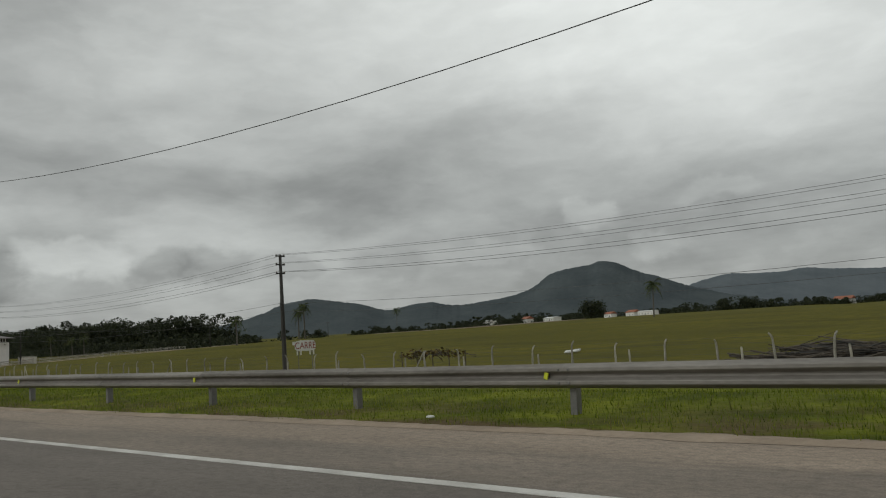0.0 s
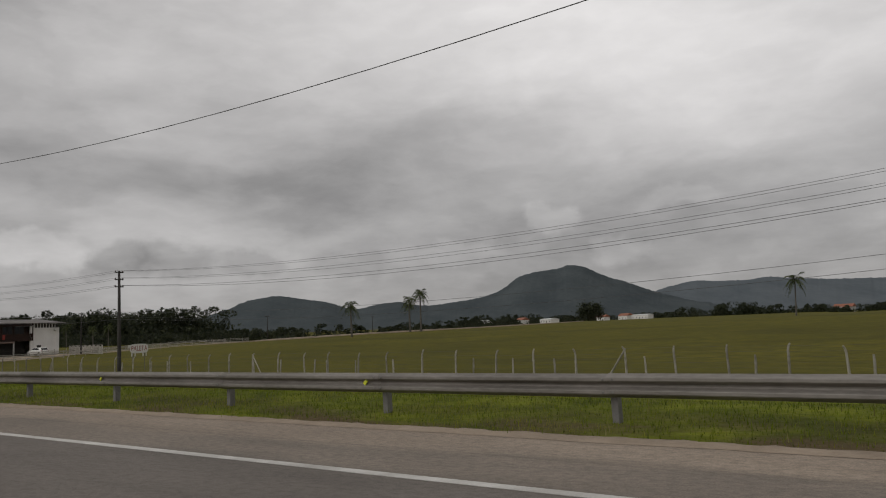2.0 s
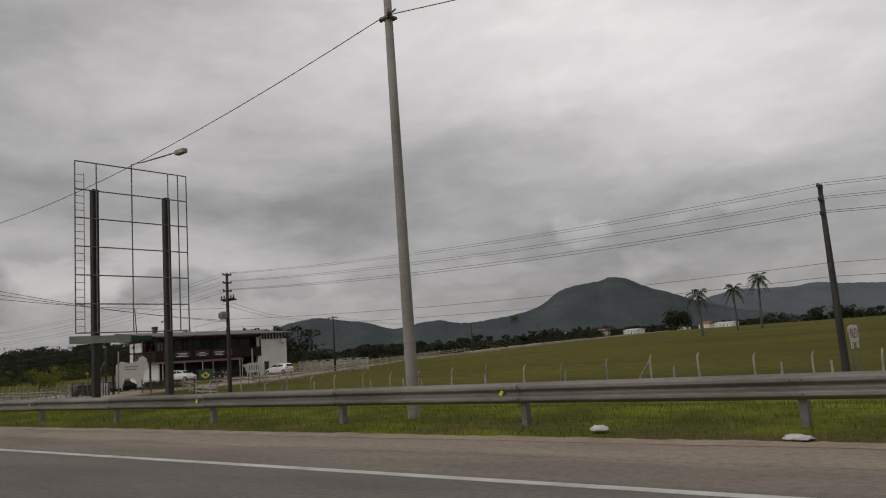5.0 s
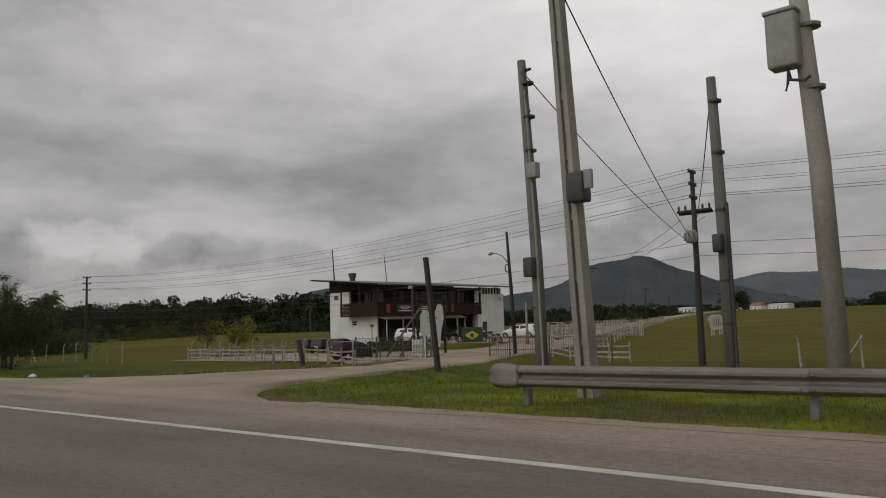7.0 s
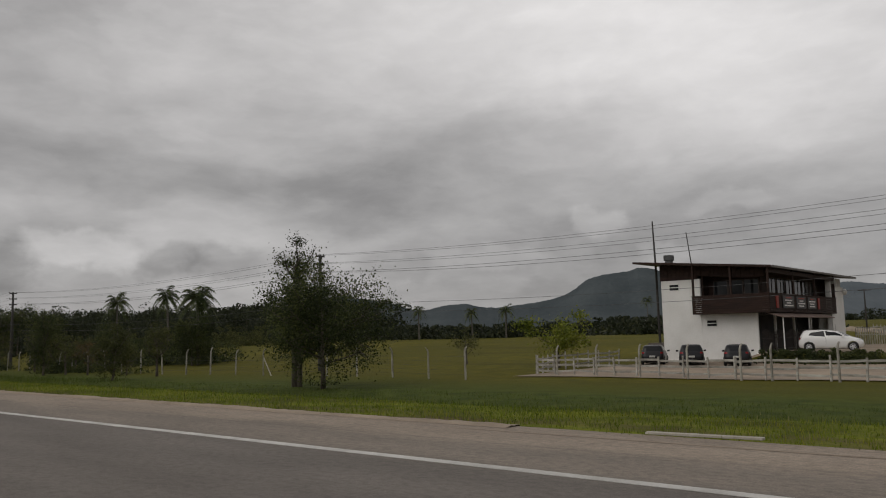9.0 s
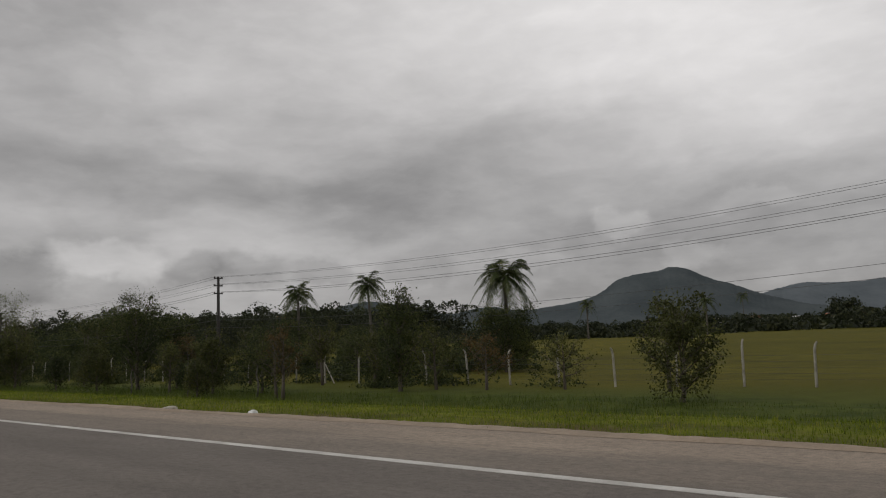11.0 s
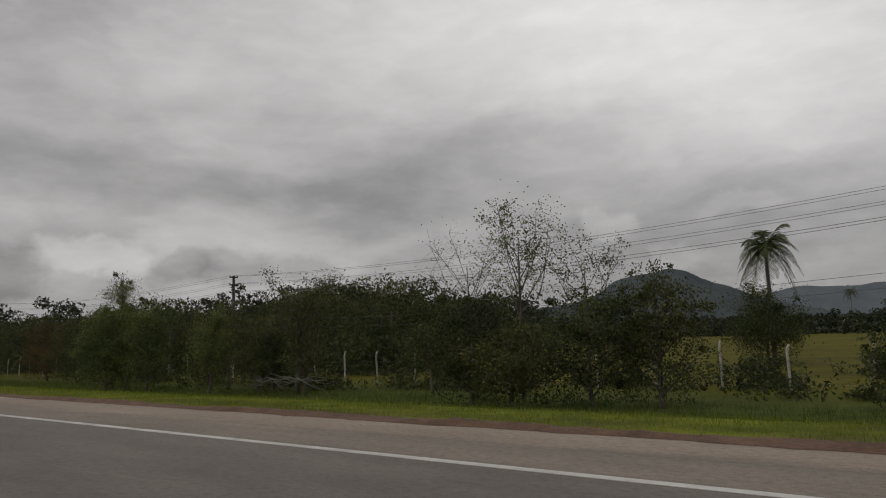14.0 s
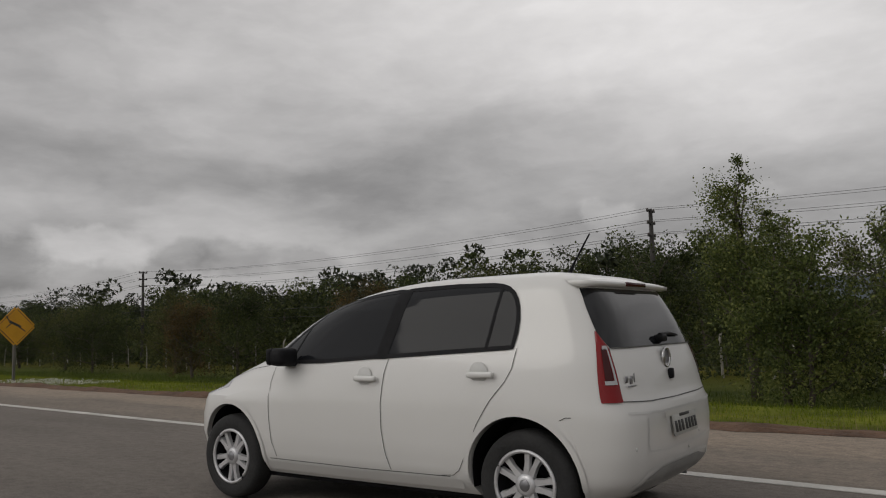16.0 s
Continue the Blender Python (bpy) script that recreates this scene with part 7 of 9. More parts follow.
        ra.box((x1 + 0.02, y, -0.42), (x1 + 0.05, y + 0.03, h + 0.15), 0.0)
    for z in (-0.25, 0.55):
        ra.box((x1 + 0.05, 58.1, z), (x1 + 0.075, 73.0, z + 0.04), 0.0)
    put("railing", ra, M_IRON, "wavy topped iron railing")
    for i in range(22):
        y = 56.6 + 0.6 * i
        vs = [(x1 + 0.02, y, 2.72), (x1 + 0.02, y + 0.57, 2.72), (-197.2, y + 0.57, 2.08), (-197.2, y, 2.08)]
        vs += [(a, b, c - 0.05) for a, b, c in vs]
        put("awning_panel", Geo().add((vs, [(0, 1, 2, 3), (7, 6, 5, 4), (0, 4, 5, 1), (1, 5, 6, 2), (2, 6, 7, 3), (3, 7, 4, 0)])), M_TERRA, "brown sloping awning panel")
    for py_ in (57.0, 63.0, 69.5):
        put("awning_strut", Geo().tube([(-197.3, py_, 2.05), (-197.3, py_, -0.45)], 0.04, 6), M_WALL, "pale awning post")
    # sign boards on the balcony with unreadable lines of writing
    for i, (a, w) in enumerate(((57.6, 0.5), (59.0, 2.6), (62.2, 2.3), (65.0, 2.2), (67.8, 0.45))):
        b = put("sign_board", Geo().box((-197.9, a, 2.72), (-197.84, a + w, 3.62), 0.01), M_SIGNBLACK if w > 1 else M_SIGNRED, "black sign board with lines of lettering" if w > 1 else "narrow red sign board")
        if w > 1:
            for k in range(4):
                ww = w * (0.75, 0.5, 0.62, 0.4)[(k + i) % 4]
                put("lettering_bar", Geo().box((-197.838, a + (w - ww) / 2, 3.44 - 0.19 * k), (-197.828, a + (w + ww) / 2, 3.53 - 0.19 * k), 0.0), M_SIGNRED if k == 0 else M_SIGNWHITE, parent=b)
    # white block at the end
    put("end_wall", Geo().box((x1 - 0.3, 73.6, -0.6), (-198.6, y1 + 0.3, 4.85), 0.015), M_WALL, "white end block")
    put("end_pillar", Geo().box((-198.62, 73.0, -0.6), (-198.2, 73.7, 5.3), 0.015), M_WALL, "white pillar")
    put("door", Geo().box((-198.6, 74.4, -0.45), (-198.56, 75.2, 1.55), 0.01), M_DARKROOM, "dark narrow door")
    for i in range(8):
        y = 73.9 + 0.56 * i
        put("louvre_post", Geo().box((-198.72, y, 4.85), (-198.6, y + 0.12, 5.6), 0.01), M_WALL, "white louvre post")
    # dark sheet in place of the shade between the louvre posts
    put("louvre_backing", Geo().box((-199.0, 73.8, 4.85), (-198.9, y1 + 0.2, 5.6), 0.01), M_DARKROOM)
    put("dish", Geo().tube([(-198.4, 77.8, 4.4), (-198.25, 77.7, 4.42), (-198.22, 77.68, 4.42)], [0.05, 0.28, 0.3], 14), M_WALL, "small white dish", smooth=True)
    put("lamp_unit", Geo().box((-198.2, 73.2, 4.95), (-197.9, 73.6, 5.35), 0.03), M_BOX, "grey wall unit")
    # chimney and two masts
    put("chimney", Geo().box((-208.0, 61.9, 6.4), (-207.5, 62.4, 7.1), 0.02).box((-208.08, 61.82, 7.1), (-207.42, 62.48, 7.55), 0.03), M_BOXDARK, "short dark metal chimney")
    put("mast", Geo().tube([(-207.6, 59.4, -1.2), (-207.6, 59.3, 6.0), (-207.57, 59.0, 10.1)], [0.11, 0.09, 0.05], 8), M_DARKPOLE, "thin dark mast")
    put("mast", Geo().tube([(-208.3, 68.4, 5.8), (-208.8, 68.4, 10.15)], [0.06, 0.035], 8), M_DARKPOLE, "thin dark mast")
    # lean-to shed against the wall
    put("shed", Geo().box((-208.2, 58.5, -1.3), (-206.45, 61, 0.35), 0.02), M_IRON, "small dark lean-to")


house()


# ---- fences and gate of the yard ----
def rail_fence(name, label, pts, step, rails, h, seed, post=0.06, tall=0, group=""):
    rng = random.Random(seed)
    g = thing(name, label, "fence", (*pts[0], 0), group=group)
    for (ax, ay), (bx, by) in zip(pts, pts[1:]):
        ln = math.hypot(bx - ax, by - ay)
        n = max(1, round(ln / step))
        prev = None
        for i in range(n + 1):
            x, y = ax + (bx - ax) * i / n, ay + (by - ay) * i / n
            z = max(gz(x, y), -1.25)
            hh = h + rng.uniform(-0.08, 0.12)
            t = [rng.uniform(-0.05, 0.05) for _ in range(2)]
            child("post", Geo().tube([(0, 0, -0.3), (t[0], t[1], hh)], [post, post * 0.9], 4).mesh("post", M_WOODWHITE), g, loc=(x - pts[0][0], y - pts[0][1], z))
            if tall and i % tall == 0:
                p = child("tall_post", POST_C, g, "tall whitewashed post with a bent top")
                p.matrix_basis = pose(x - pts[0][0] + 0.5, y - pts[0][1] - 0.6, z - 0.25, 0, 0, 0)
            if prev:
                for r in rails:
                    a, b = Vector((prev[0], prev[1], prev[2] + r + rng.uniform(-0.05, 0.05))), Vector((x, y, z + r + rng.uniform(-0.05, 0.05)))
                    d = b - a
                    m = Matrix.Translation(a - Vector((pts[0][0], pts[0][1], 0))) @ d.to_track_quat("X", "Z").to_matrix().to_4x4()
                    child("rail", Geo().box((0, -0.07, -0.055), (d.length, -0.045, 0.055), 0.006, m=m).mesh("rail", M_WOODWHITE), g)
            prev = (x, y, z)
    return g


rail_fence("ranch_fence", "weathered whitewashed board fence round the gravel yard", [(-180.6, 37.0), (-194, 38.6), (-206.7, 40.4)], 1.5, (0.25, 0.58, 0.9), 1.08, 1, 0.055, 2)
rail_fence("ranch_fence", "whitewashed side fence of the gravel yard", [(-206.9, 40.6), (-208.5, 45), (-209.0, 55)], 1.8, (0.3, 0.6, 0.92), 1.1, 2)
rail_fence("ranch_fence", "long white board fence beside the gravel lane", [(-167.6, 44.0), (-172, 54), (-184, 84), (-200, 126)], 2.6, (0.35, 0.7, 1.0), 1.15, 3)
rail_fence("ranch_fence", "white board fence along the other side of the lane", [(-183.5, 66), (-190, 82), (-206, 124)], 2.8, (0.35, 0.75), 1.1, 4)
rail_fence("ranch_fence", "low broken white fence inside the gate corner", [(-169.5, 42.3), (-162.2, 41.0)], 1.5, (0.3, 0.6, 0.9), 1.0, 5)


def picket_wall():
    """Tall narrow pales behind the forecourt."""
    rng = random.Random(9)
    g = thing("picket_fence", "tall pale picket fence behind the forecourt", "fence", (-198.2, 80.5, 0))
    for i in range(96):
        x = i * 0.2
        z = gz(-198.2 + x, 80.5 - 0.2 * i * 0.2)
        h = 1.55 + 0.14 * math.sin(i * 0.55) + rng.uniform(-0.04, 0.04)
        child("pale", PALE, g, loc=(x, -0.04 * i, z)).scale = (1, 1, h)
    for zz in (0.5, 1.15):
        child("rail", Geo().box((0, -0.02, zz), (19.2, 0.02, zz + 0.07), 0.005, m=Matrix.Rotation(-0.197, 4, "Z")).mesh("rail", M_WOODWHITE), g)


PALE = Geo().box((-0.05, -0.015, -0.2), (0.05, 0.015, 1.0), 0.006).mesh("pale", M_WOODWHITE)
picket_wall()


def gate():
    """White boards that hold the bank at the culvert, with the iron gate above."""
    rng = random.Random(6)
    ox, oy = -180.6, 36.8
    g = thing("board_wall", "white board wall over a ditch beside the entrance", "board wall", (ox, oy, 0))
    for i in range(6):
        z = -0.72 - 0.22 * i
        a = 0.05 + 0.09 * max(0, i - 1) ** 1.6
        b = 6.4 - 0.24 * max(0, i - 0.5) ** 1.75
        child("board", Geo().box((a, -0.03, z - 0.15), (b, 0.02, z), 0.008, m=Matrix.Rotation(rng.uniform(-0.006, 0.006), 4, "Y")).mesh("board", M_WOODWHITE), g)
    for x in (0.0, 2.0, 3.2, 6.4):
        child("post", Geo().box((x - 0.06, 0.03, -2.2), (x + 0.06, 0.13, -0.6 if 0 < x < 6 else 0.5), 0.01).mesh("post", M_WOODWHITE), g)
    child("culvert", Geo().tube([(2.6, -0.1, -1.85), (2.6, 0.6, -1.85)], [0.3, 0.3], 14).mesh("culvert", M_BOXDARK), g, "dark culvert mouth")
    f = thing("iron_fence", "rusty iron mesh fence panels with timber braces at the entrance", "fence", (ox, oy + 0.35, -0.7))
    for x in (0, 2.0, 2.3, 4.4, 6.1, 6.45, 7.2):
        child("post", Geo().tube([(x, 0, -0.6), (x, 0, 1.35)], 0.05, 6).mesh("post", M_IRON), f)
    for x0, x1 in ((0, 2.0), (2.3, 6.1), (6.45, 7.2)):
        m = Geo()
        k = int((x1 - x0) / 0.13)
        for i in range(k + 1):
            x = x0 + (x1 - x0) * i / k
            m.box((x - 0.008, -0.008, 0.05), (x + 0.008, 0.008, 1.25))
        for z in (0.05, 0.65, 1.25):
            m.box((x0, -0.014, z - 0.014), (x1, 0.014, z + 0.014))
        child("mesh_panel", m.mesh("mesh_panel", M_IRON), f, "iron bar panel")
    for a, b in (((2.6, 0.2, -0.1), (5.6, 0.4, 3.1)), ((3.9, 0.2, 0.0), (5.2, 0.3, 1.6))):
        child("brace", Geo().tube([a, b], [0.08, 0.07], 5).mesh("brace", M_GREYPOLE), f, "leaning timber brace")
    p = thing("timber_post", "tall grey timber post with a small floodlight", "post", (-176.2, 38.3, -0.9))
    child("shaft", Geo().tube([(0, 0, -0.3), (-0.1, 0, 2.5), (-0.2, 0.1, 4.6)], [0.11, 0.1, 0.085], 7).mesh("shaft", M_DARKPOLE, True), p)
    child("floodlight", rounded_box(0.26, 0.16, 0.2, "floodlight", M_BOX), p, "small grey floodlight", loc=(-0.22, -0.05, 4.72))
    q = thing("timber_post", "pale weathered timber post beside the sign", "post", (-175.6, 39.2, -0.9))
    child("shaft", Geo().tube([(0, 0, -0.3), (0.05, 0, 4.2)], [0.08, 0.06], 6).mesh("shaft", M_WHITEPOST, True), q)
    b = thing("notice_board", "pale notice panel standing at the entrance", "panel", (-175.1, 37.5, -0.75))
    child("panel", Geo().box((-0.62, -0.04, 0.0), (0.62, 0.04, 1.15), 0.015).mesh("panel", M_SIGNWHITE), b)
    for i in range(4):
        child("lettering_bar", Geo().box((-0.45, -0.05, 0.75 - 0.14 * i), (0.35 - 0.1 * (i % 2), -0.042, 0.8 - 0.14 * i)).mesh("lettering_bar", M_BOX), b)
    # swung-open gate leaf and panels on the other side of the lane
    r = thing("iron_gate", "open iron bar gate beside the lane", "gate", (-170.3, 38.6, -1.0))
    for x in (0, 1.5, 4.3, 8.3):
        child("post", Geo().tube([(x, 0, -0.3), (x, 0, 1.5)], 0.05, 6).mesh("post", M_IRON), r)
    for x0, x1 in ((0, 1.5), (1.5, 4.3), (4.3, 8.3)):
        m = Geo()
        k = int((x1 - x0) / 0.16)
        for i in range(k + 1):
            x = x0 + (x1 - x0) * i / k
            m.box((x - 0.009, -0.009, 0.05), (x + 0.009, 0.009, 1.4))
        for z in (0.05, 0.7, 1.4):
            m.box((x0, -0.016, z - 0.016), (x1, 0.016, z + 0.016))
        child("bar_panel", m.mesh("bar_panel", M_IRON), r, "upright iron bars")


def rounded_box(sx, sy, sz, name, material, bevel=0.02, seg=2):
    return bm_mesh(name, box_bm(sx, sy, sz, bevel, seg=seg), material, True)


gate()


# ---- boards cut to a rounded outline, with words ----
def text_mesh(word, size, material, name="lettering"):
    cu = bpy.data.curves.new(name, "FONT")
    cu.body, cu.size, cu.extrude, cu.align_x, cu.align_y = word, size, 0.004, "CENTER", "CENTER"
    ob = new("tmp_text", cu)
    bpy.context.view_layer.update()
    me = bpy.data.meshes.new_from_object(ob.evaluated_get(bpy.context.evaluated_depsgraph_get()))
    bpy.data.objects.remove(ob)
    me.materials.clear()
    me.materials.append(material)
    me.name = name
    return me


def cut_board(x, y, zc, w, h, word, label, rz=0, stem=1.2):
    """A white board with rounded body and short feet, on two stakes; its face looks towards +x."""
    z = gz(x, y)
    g = thing("sign_board", label, "sign", (x, y, z), rz)
    out = []
    n = 40
    for i in range(n):
        a = 2 * math.pi * i / n
        c, s = math.cos(a), math.sin(a)
        out.append((w * 0.46 * math.copysign(abs(c) ** 0.45, c), h * 0.36 * math.copysign(abs(s) ** 0.5, s) + 0.12 * h))
    face = [(0.015, a, zc - z + b) for a, b in out]
    back = [(-0.015, a, zc - z + b) for a, b in out]
    fs = [tuple(range(n)), tuple(range(2 * n - 1, n - 1, -1))] + [(i, i + n, (i + 1) % n + n, (i + 1) % n) for i in range(n)]
    child("board", mesh_py("board", face + back, fs, M_SIGNWHITE), g, "white painted board")
    for a in (-0.36, -0.2, 0.2, 0.36):
        child("foot", Geo().box((-0.013, a * w - 0.05, zc - z - 0.5 * h), (0.013, a * w + 0.05, zc - z - 0.15 * h), 0.004).mesh("foot", M_SIGNWHITE), g)
    child("tab", Geo().box((-0.013, -0.56 * w, zc - z + 0.18 * h), (0.013, -0.4 * w, zc - z + 0.4 * h), 0.02).mesh("tab", M_SIGNWHITE), g)
    for a in (-0.3, 0.3):
        child("stake", Geo().tube([(-0.05, a * w, -0.3), (-0.05, a * w, zc - z + 0.3 * h)], 0.03, 6).mesh("stake", M_GREYPOLE), g)
    if word:
        t = child("lettering", text_mesh(word, h * 0.62 if len(word) < 6 else h * 0.56, M_SIGNRED), g, "dark red painted word")
        t.matrix_basis = Matrix.Translation((0.021, 0, zc - z + 0.11 * h)) @ Euler((radians(90), 0, radians(90))).to_matrix().to_4x4() @ Matrix.Diagonal((0.82 if len(word) < 6 else 0.74, 1, 1, 1))
    return g


cut_board(-47.9, 41.4, 0.66, 1.95, 1.15, "CARRE", "white cut-out board on stakes with the word CARRE in red", -12)
cut_board(-111.6, 41.8, 0.66, 2.0, 1.15, "PALETA", "white cut-out board on stakes with the word PALETA in red")
cut_board(-157.2, 41.2, 0.84, 1.9, 1.1, "", "white cut-out board on stakes with faded red bars")
for k in range(5):
    b = tagged(new("lettering_bar", Geo().box((0.0, -0.03, -0.2), (0.008, 0.03, 0.2)).mesh("lettering_bar", M_SIGNRED)))
    b.parent = [o for o in scene.objects if o.name.startswith("sign_board") and o.parent is None][-1]
    b.location = (0.018, -0.5 + 0.24 * k, 0.84 - gz(-157.2, 41.2) + 0.12)


def tall_board():
    g = thing("sign_board", "tall white cut-out board between timber posts", "sign", (-177.8, 42.0, gz(-177.8, 42.0)), 111)
    z0 = -g.location.z
    out = [(-1.1, 0.15), (-0.75, 0.2), (-0.6, 1.0), (-0.2, 1.1), (0.1, 0.9), (0.3, 0.1), (0.55, 0.15), (0.7, 1.3), (0.98, 2.2), (0.9, 2.9), (0.7, 3.2), (0.45, 3.15), (0.3, 2.75), (-0.2, 2.55), (-0.8, 2.75), (-1.12, 2.4), (-1.15, 1.4)]
    out = [(a * 2.2, b - 0.4) for a, b in out]
    n = len(out)
    vs = [(a, -0.02, b + z0) for a, b in out] + [(a, 0.02, b + z0) for a, b in out]
    fs = [tuple(range(n)), tuple(range(2 * n - 1, n - 1, -1))] + [(i, i + n, (i + 1) % n + n, (i + 1) % n) for i in range(n)]
    child("board", mesh_py("board", vs, fs, M_SIGNWHITE), g)
    for k, (a, w) in enumerate(((-1.3, 2.0), (-1.2, 1.6))):
        child("lettering_bar", Geo().box((a, -0.03, 1.75 - 0.25 * k + z0), (a + w, -0.022, 1.85 - 0.25 * k + z0)).mesh("lettering_bar", M_BOX), g)
    for a in (-2.75, 2.65):
        child("post", Geo().box((a - 0.08, 0.03, -0.3), (a + 0.08, 0.19, 3.5 + z0), 0.012).mesh("post", M_WOODBROWN), g)
    child("crossbar", Geo().box((-2.85, 0.04, 3.0 + z0), (2.75, 0.16, 3.12 + z0), 0.012).mesh("crossbar", M_WOODBROWN), g)


tall_board()


# ---- flag on its rail ----
M_FLAGG = mat("flag_green", (0.008, 0.04, 0.016), (0.014, 0.062, 0.026), 4, 30, 0.8, 0.1)
M_FLAGY = mat("flag_yellow", (0.38, 0.3, 0.02), (0.5, 0.4, 0.03), 4, 30, 0.8, 0.1)
M_FLAGB = mat("flag_blue", (0.015, 0.03, 0.14), (0.02, 0.04, 0.18), 4, 30, 0.8, 0.1)


def flag():
    x, y, z = -184.75, 55.0, 0.35
    g = thing("flag", "green flag with yellow lozenge and blue disc hung on a rail", "flag", (x, y, z - 0.75), 22)

    def cloth(poly, yo, m, name):
        vs = [(a, yo + 0.05 * math.sin(a * 3.1) + 0.03 * math.sin(b * 4), b) for a, b in poly]
        n = len(vs)
        vs += [(a, b + 0.006, c) for a, b, c in vs]
        fs = [(i, (i + 1) % n, n - 1) for i in range(0)]
        fs = [tuple(range(n)), tuple(range(2 * n - 1, n - 1, -1))]
        child(name, mesh_py(name, vs, fs, m), g)

    child("rail", Geo().tube([(-1.3, 0.04, 1.38), (1.3, 0.04, 1.38)], 0.025, 6).mesh("rail", M_IRON), g)
    for s in (-1.25, 1.25):
        child("stand", Geo().tube([(s, 0.04, 0.0), (s, 0.04, 1.4)], 0.03, 6).mesh("stand", M_IRON), g)
    vs, fs = [], []
    for j in range(25):
        for i in range(37):
            a, b = -0.98 + 1.96 * i / 36, 0.1 + 1.26 * j / 24
            vs.append((a, 0.035 * math.sin(a * 5 + b), b))
    for j in range(24):
        for i in range(36):
            q = j * 37 + i
            fs.append((q, q + 1, q + 38, q + 37))
    me = mesh_py("cloth", vs, fs, M_FLAGG, True)
    me.materials.append(M_FLAGY)
    me.materials.append(M_FLAGB)
    for p in me.polygons:
        a, b = p.center[0] / 0.66, (p.center[2] - 0.73) / 0.4
        if abs(a) + abs(b) < 1:
            p.material_index = 1
    ob = child("cloth", me, g)
    ob.modifiers.new("cloth", "SOLIDIFY").thickness = 0.006
    child("disc", Geo().tube([(0, -0.055, 0.73), (0, -0.045, 0.73)], [0.17, 0.17], 20).mesh("disc", M_FLAGB), g)


flag()


# ---- motorcycles ----
def motorcycle(x, y, rz, colour, first=None):
    z = gz(x, y) + 0.05
    g = thing("motorcycle", "parked motorcycle leaning on its stand before the fence", "motorcycle", (x, y, z), rz, "parked motorcycles")
    for cx in (-0.65, 0.65):
        ring = [(cx + 0.28 * math.cos(2 * math.pi * i / 20), 0, 0.3 + 0.28 * math.sin(2 * math.pi * i / 20)) for i in range(21)]
        w = child("wheel", Geo().add(tube(ring, 0.05, 6, False)).mesh("wheel", M_TYRE, True), g)
        sp = Geo()
        for k in range(6):
            a = math.pi * k / 6
            sp.tube([(cx - 0.26 * math.cos(a), 0, 0.3 - 0.26 * math.sin(a)), (cx + 0.26 * math.cos(a), 0, 0.3 + 0.26 * math.sin(a))], 0.008, 4)
        child("spokes", sp.mesh("spokes", M_CHROME), w)
    child("frame", Geo().tube([(-0.65, 0, 0.3), (-0.3, 0, 0.55), (0.3, 0, 0.75), (0.5, 0, 0.8), (0.65, 0, 0.3)], 0.03, 6).tube([(-0.3, 0, 0.55), (0.0, 0, 0.3), (0.35, 0, 0.4), (0.42, 0, 0.78)], 0.025, 6).mesh("frame", M_BLACKBIKE), g)
    child("engine", rounded_box(0.36, 0.26, 0.28, "engine", M_BOX, 0.04), g, loc=(0.08, 0, 0.42))
    child("tank", rounded_box(0.46, 0.26, 0.2, "tank", colour, 0.08, 3), g, loc=(0.2, 0, 0.84))
    child("seat", rounded_box(0.62, 0.24, 0.1, "seat", M_BLACKBIKE, 0.04, 2), g, loc=(-0.32, 0, 0.82))
    child("mudguard", rounded_box(0.4, 0.16, 0.05, "mudguard", colour, 0.02), g, loc=(0.68, 0, 0.64))
    child("handlebar", Geo().tube([(0.36, -0.36, 1.04), (0.46, -0.2, 1.08), (0.48, 0, 1.0), (0.46, 0.2, 1.08), (0.36, 0.36, 1.04)], 0.018, 6).mesh("handlebar", M_CHROME, True), g)
    child("headlight", Geo().tube([(0.5, 0, 0.92), (0.62, 0, 0.92)], [0.07, 0.1], 12).mesh("headlight", M_CHROME, True), g)
    child("exhaust", Geo().tube([(0.1, 0.14, 0.3), (-0.75, 0.16, 0.38)], [0.03, 0.05], 8).mesh("exhaust", M_CHROME, True), g)
    child("stand", Geo().tube([(0.0, 0.05, 0.3), (-0.1, 0.25, 0.0)], 0.014, 5).mesh("stand", M_CHROME), g)


M_BLACKBIKE = mat("bike_black", (0.01, 0.01, 0.01), (0.03, 0.03, 0.03), 4, 30, 0.5, 0.05)
M_BIKERED = mat("bike_red", (0.15, 0.012, 0.01), (0.22, 0.02, 0.015), 4, 30, 0.35, 0)
for i, (x, y, r) in enumerate(((-188.9, 57.2, 62), (-187.4, 57.4, 75), (-186.2, 57.8, 70), (-183.2, 56.6, 100), (-185.2, 58.0, 85))):
    motorcycle(x, y, r, (M_BLACKBIKE, M_BIKERED, M_BLACKBIKE, M_BIKERED, M_BLACKBIKE)[i])

# ---- cluster of poles beside the entrance ----
def strap_bands(g, hs, r, material):
    for h in hs:
        child("band", Geo().tube([(0, 0, h), (0, 0, h + 0.05)], [r, r], 12).mesh("band", material), g)


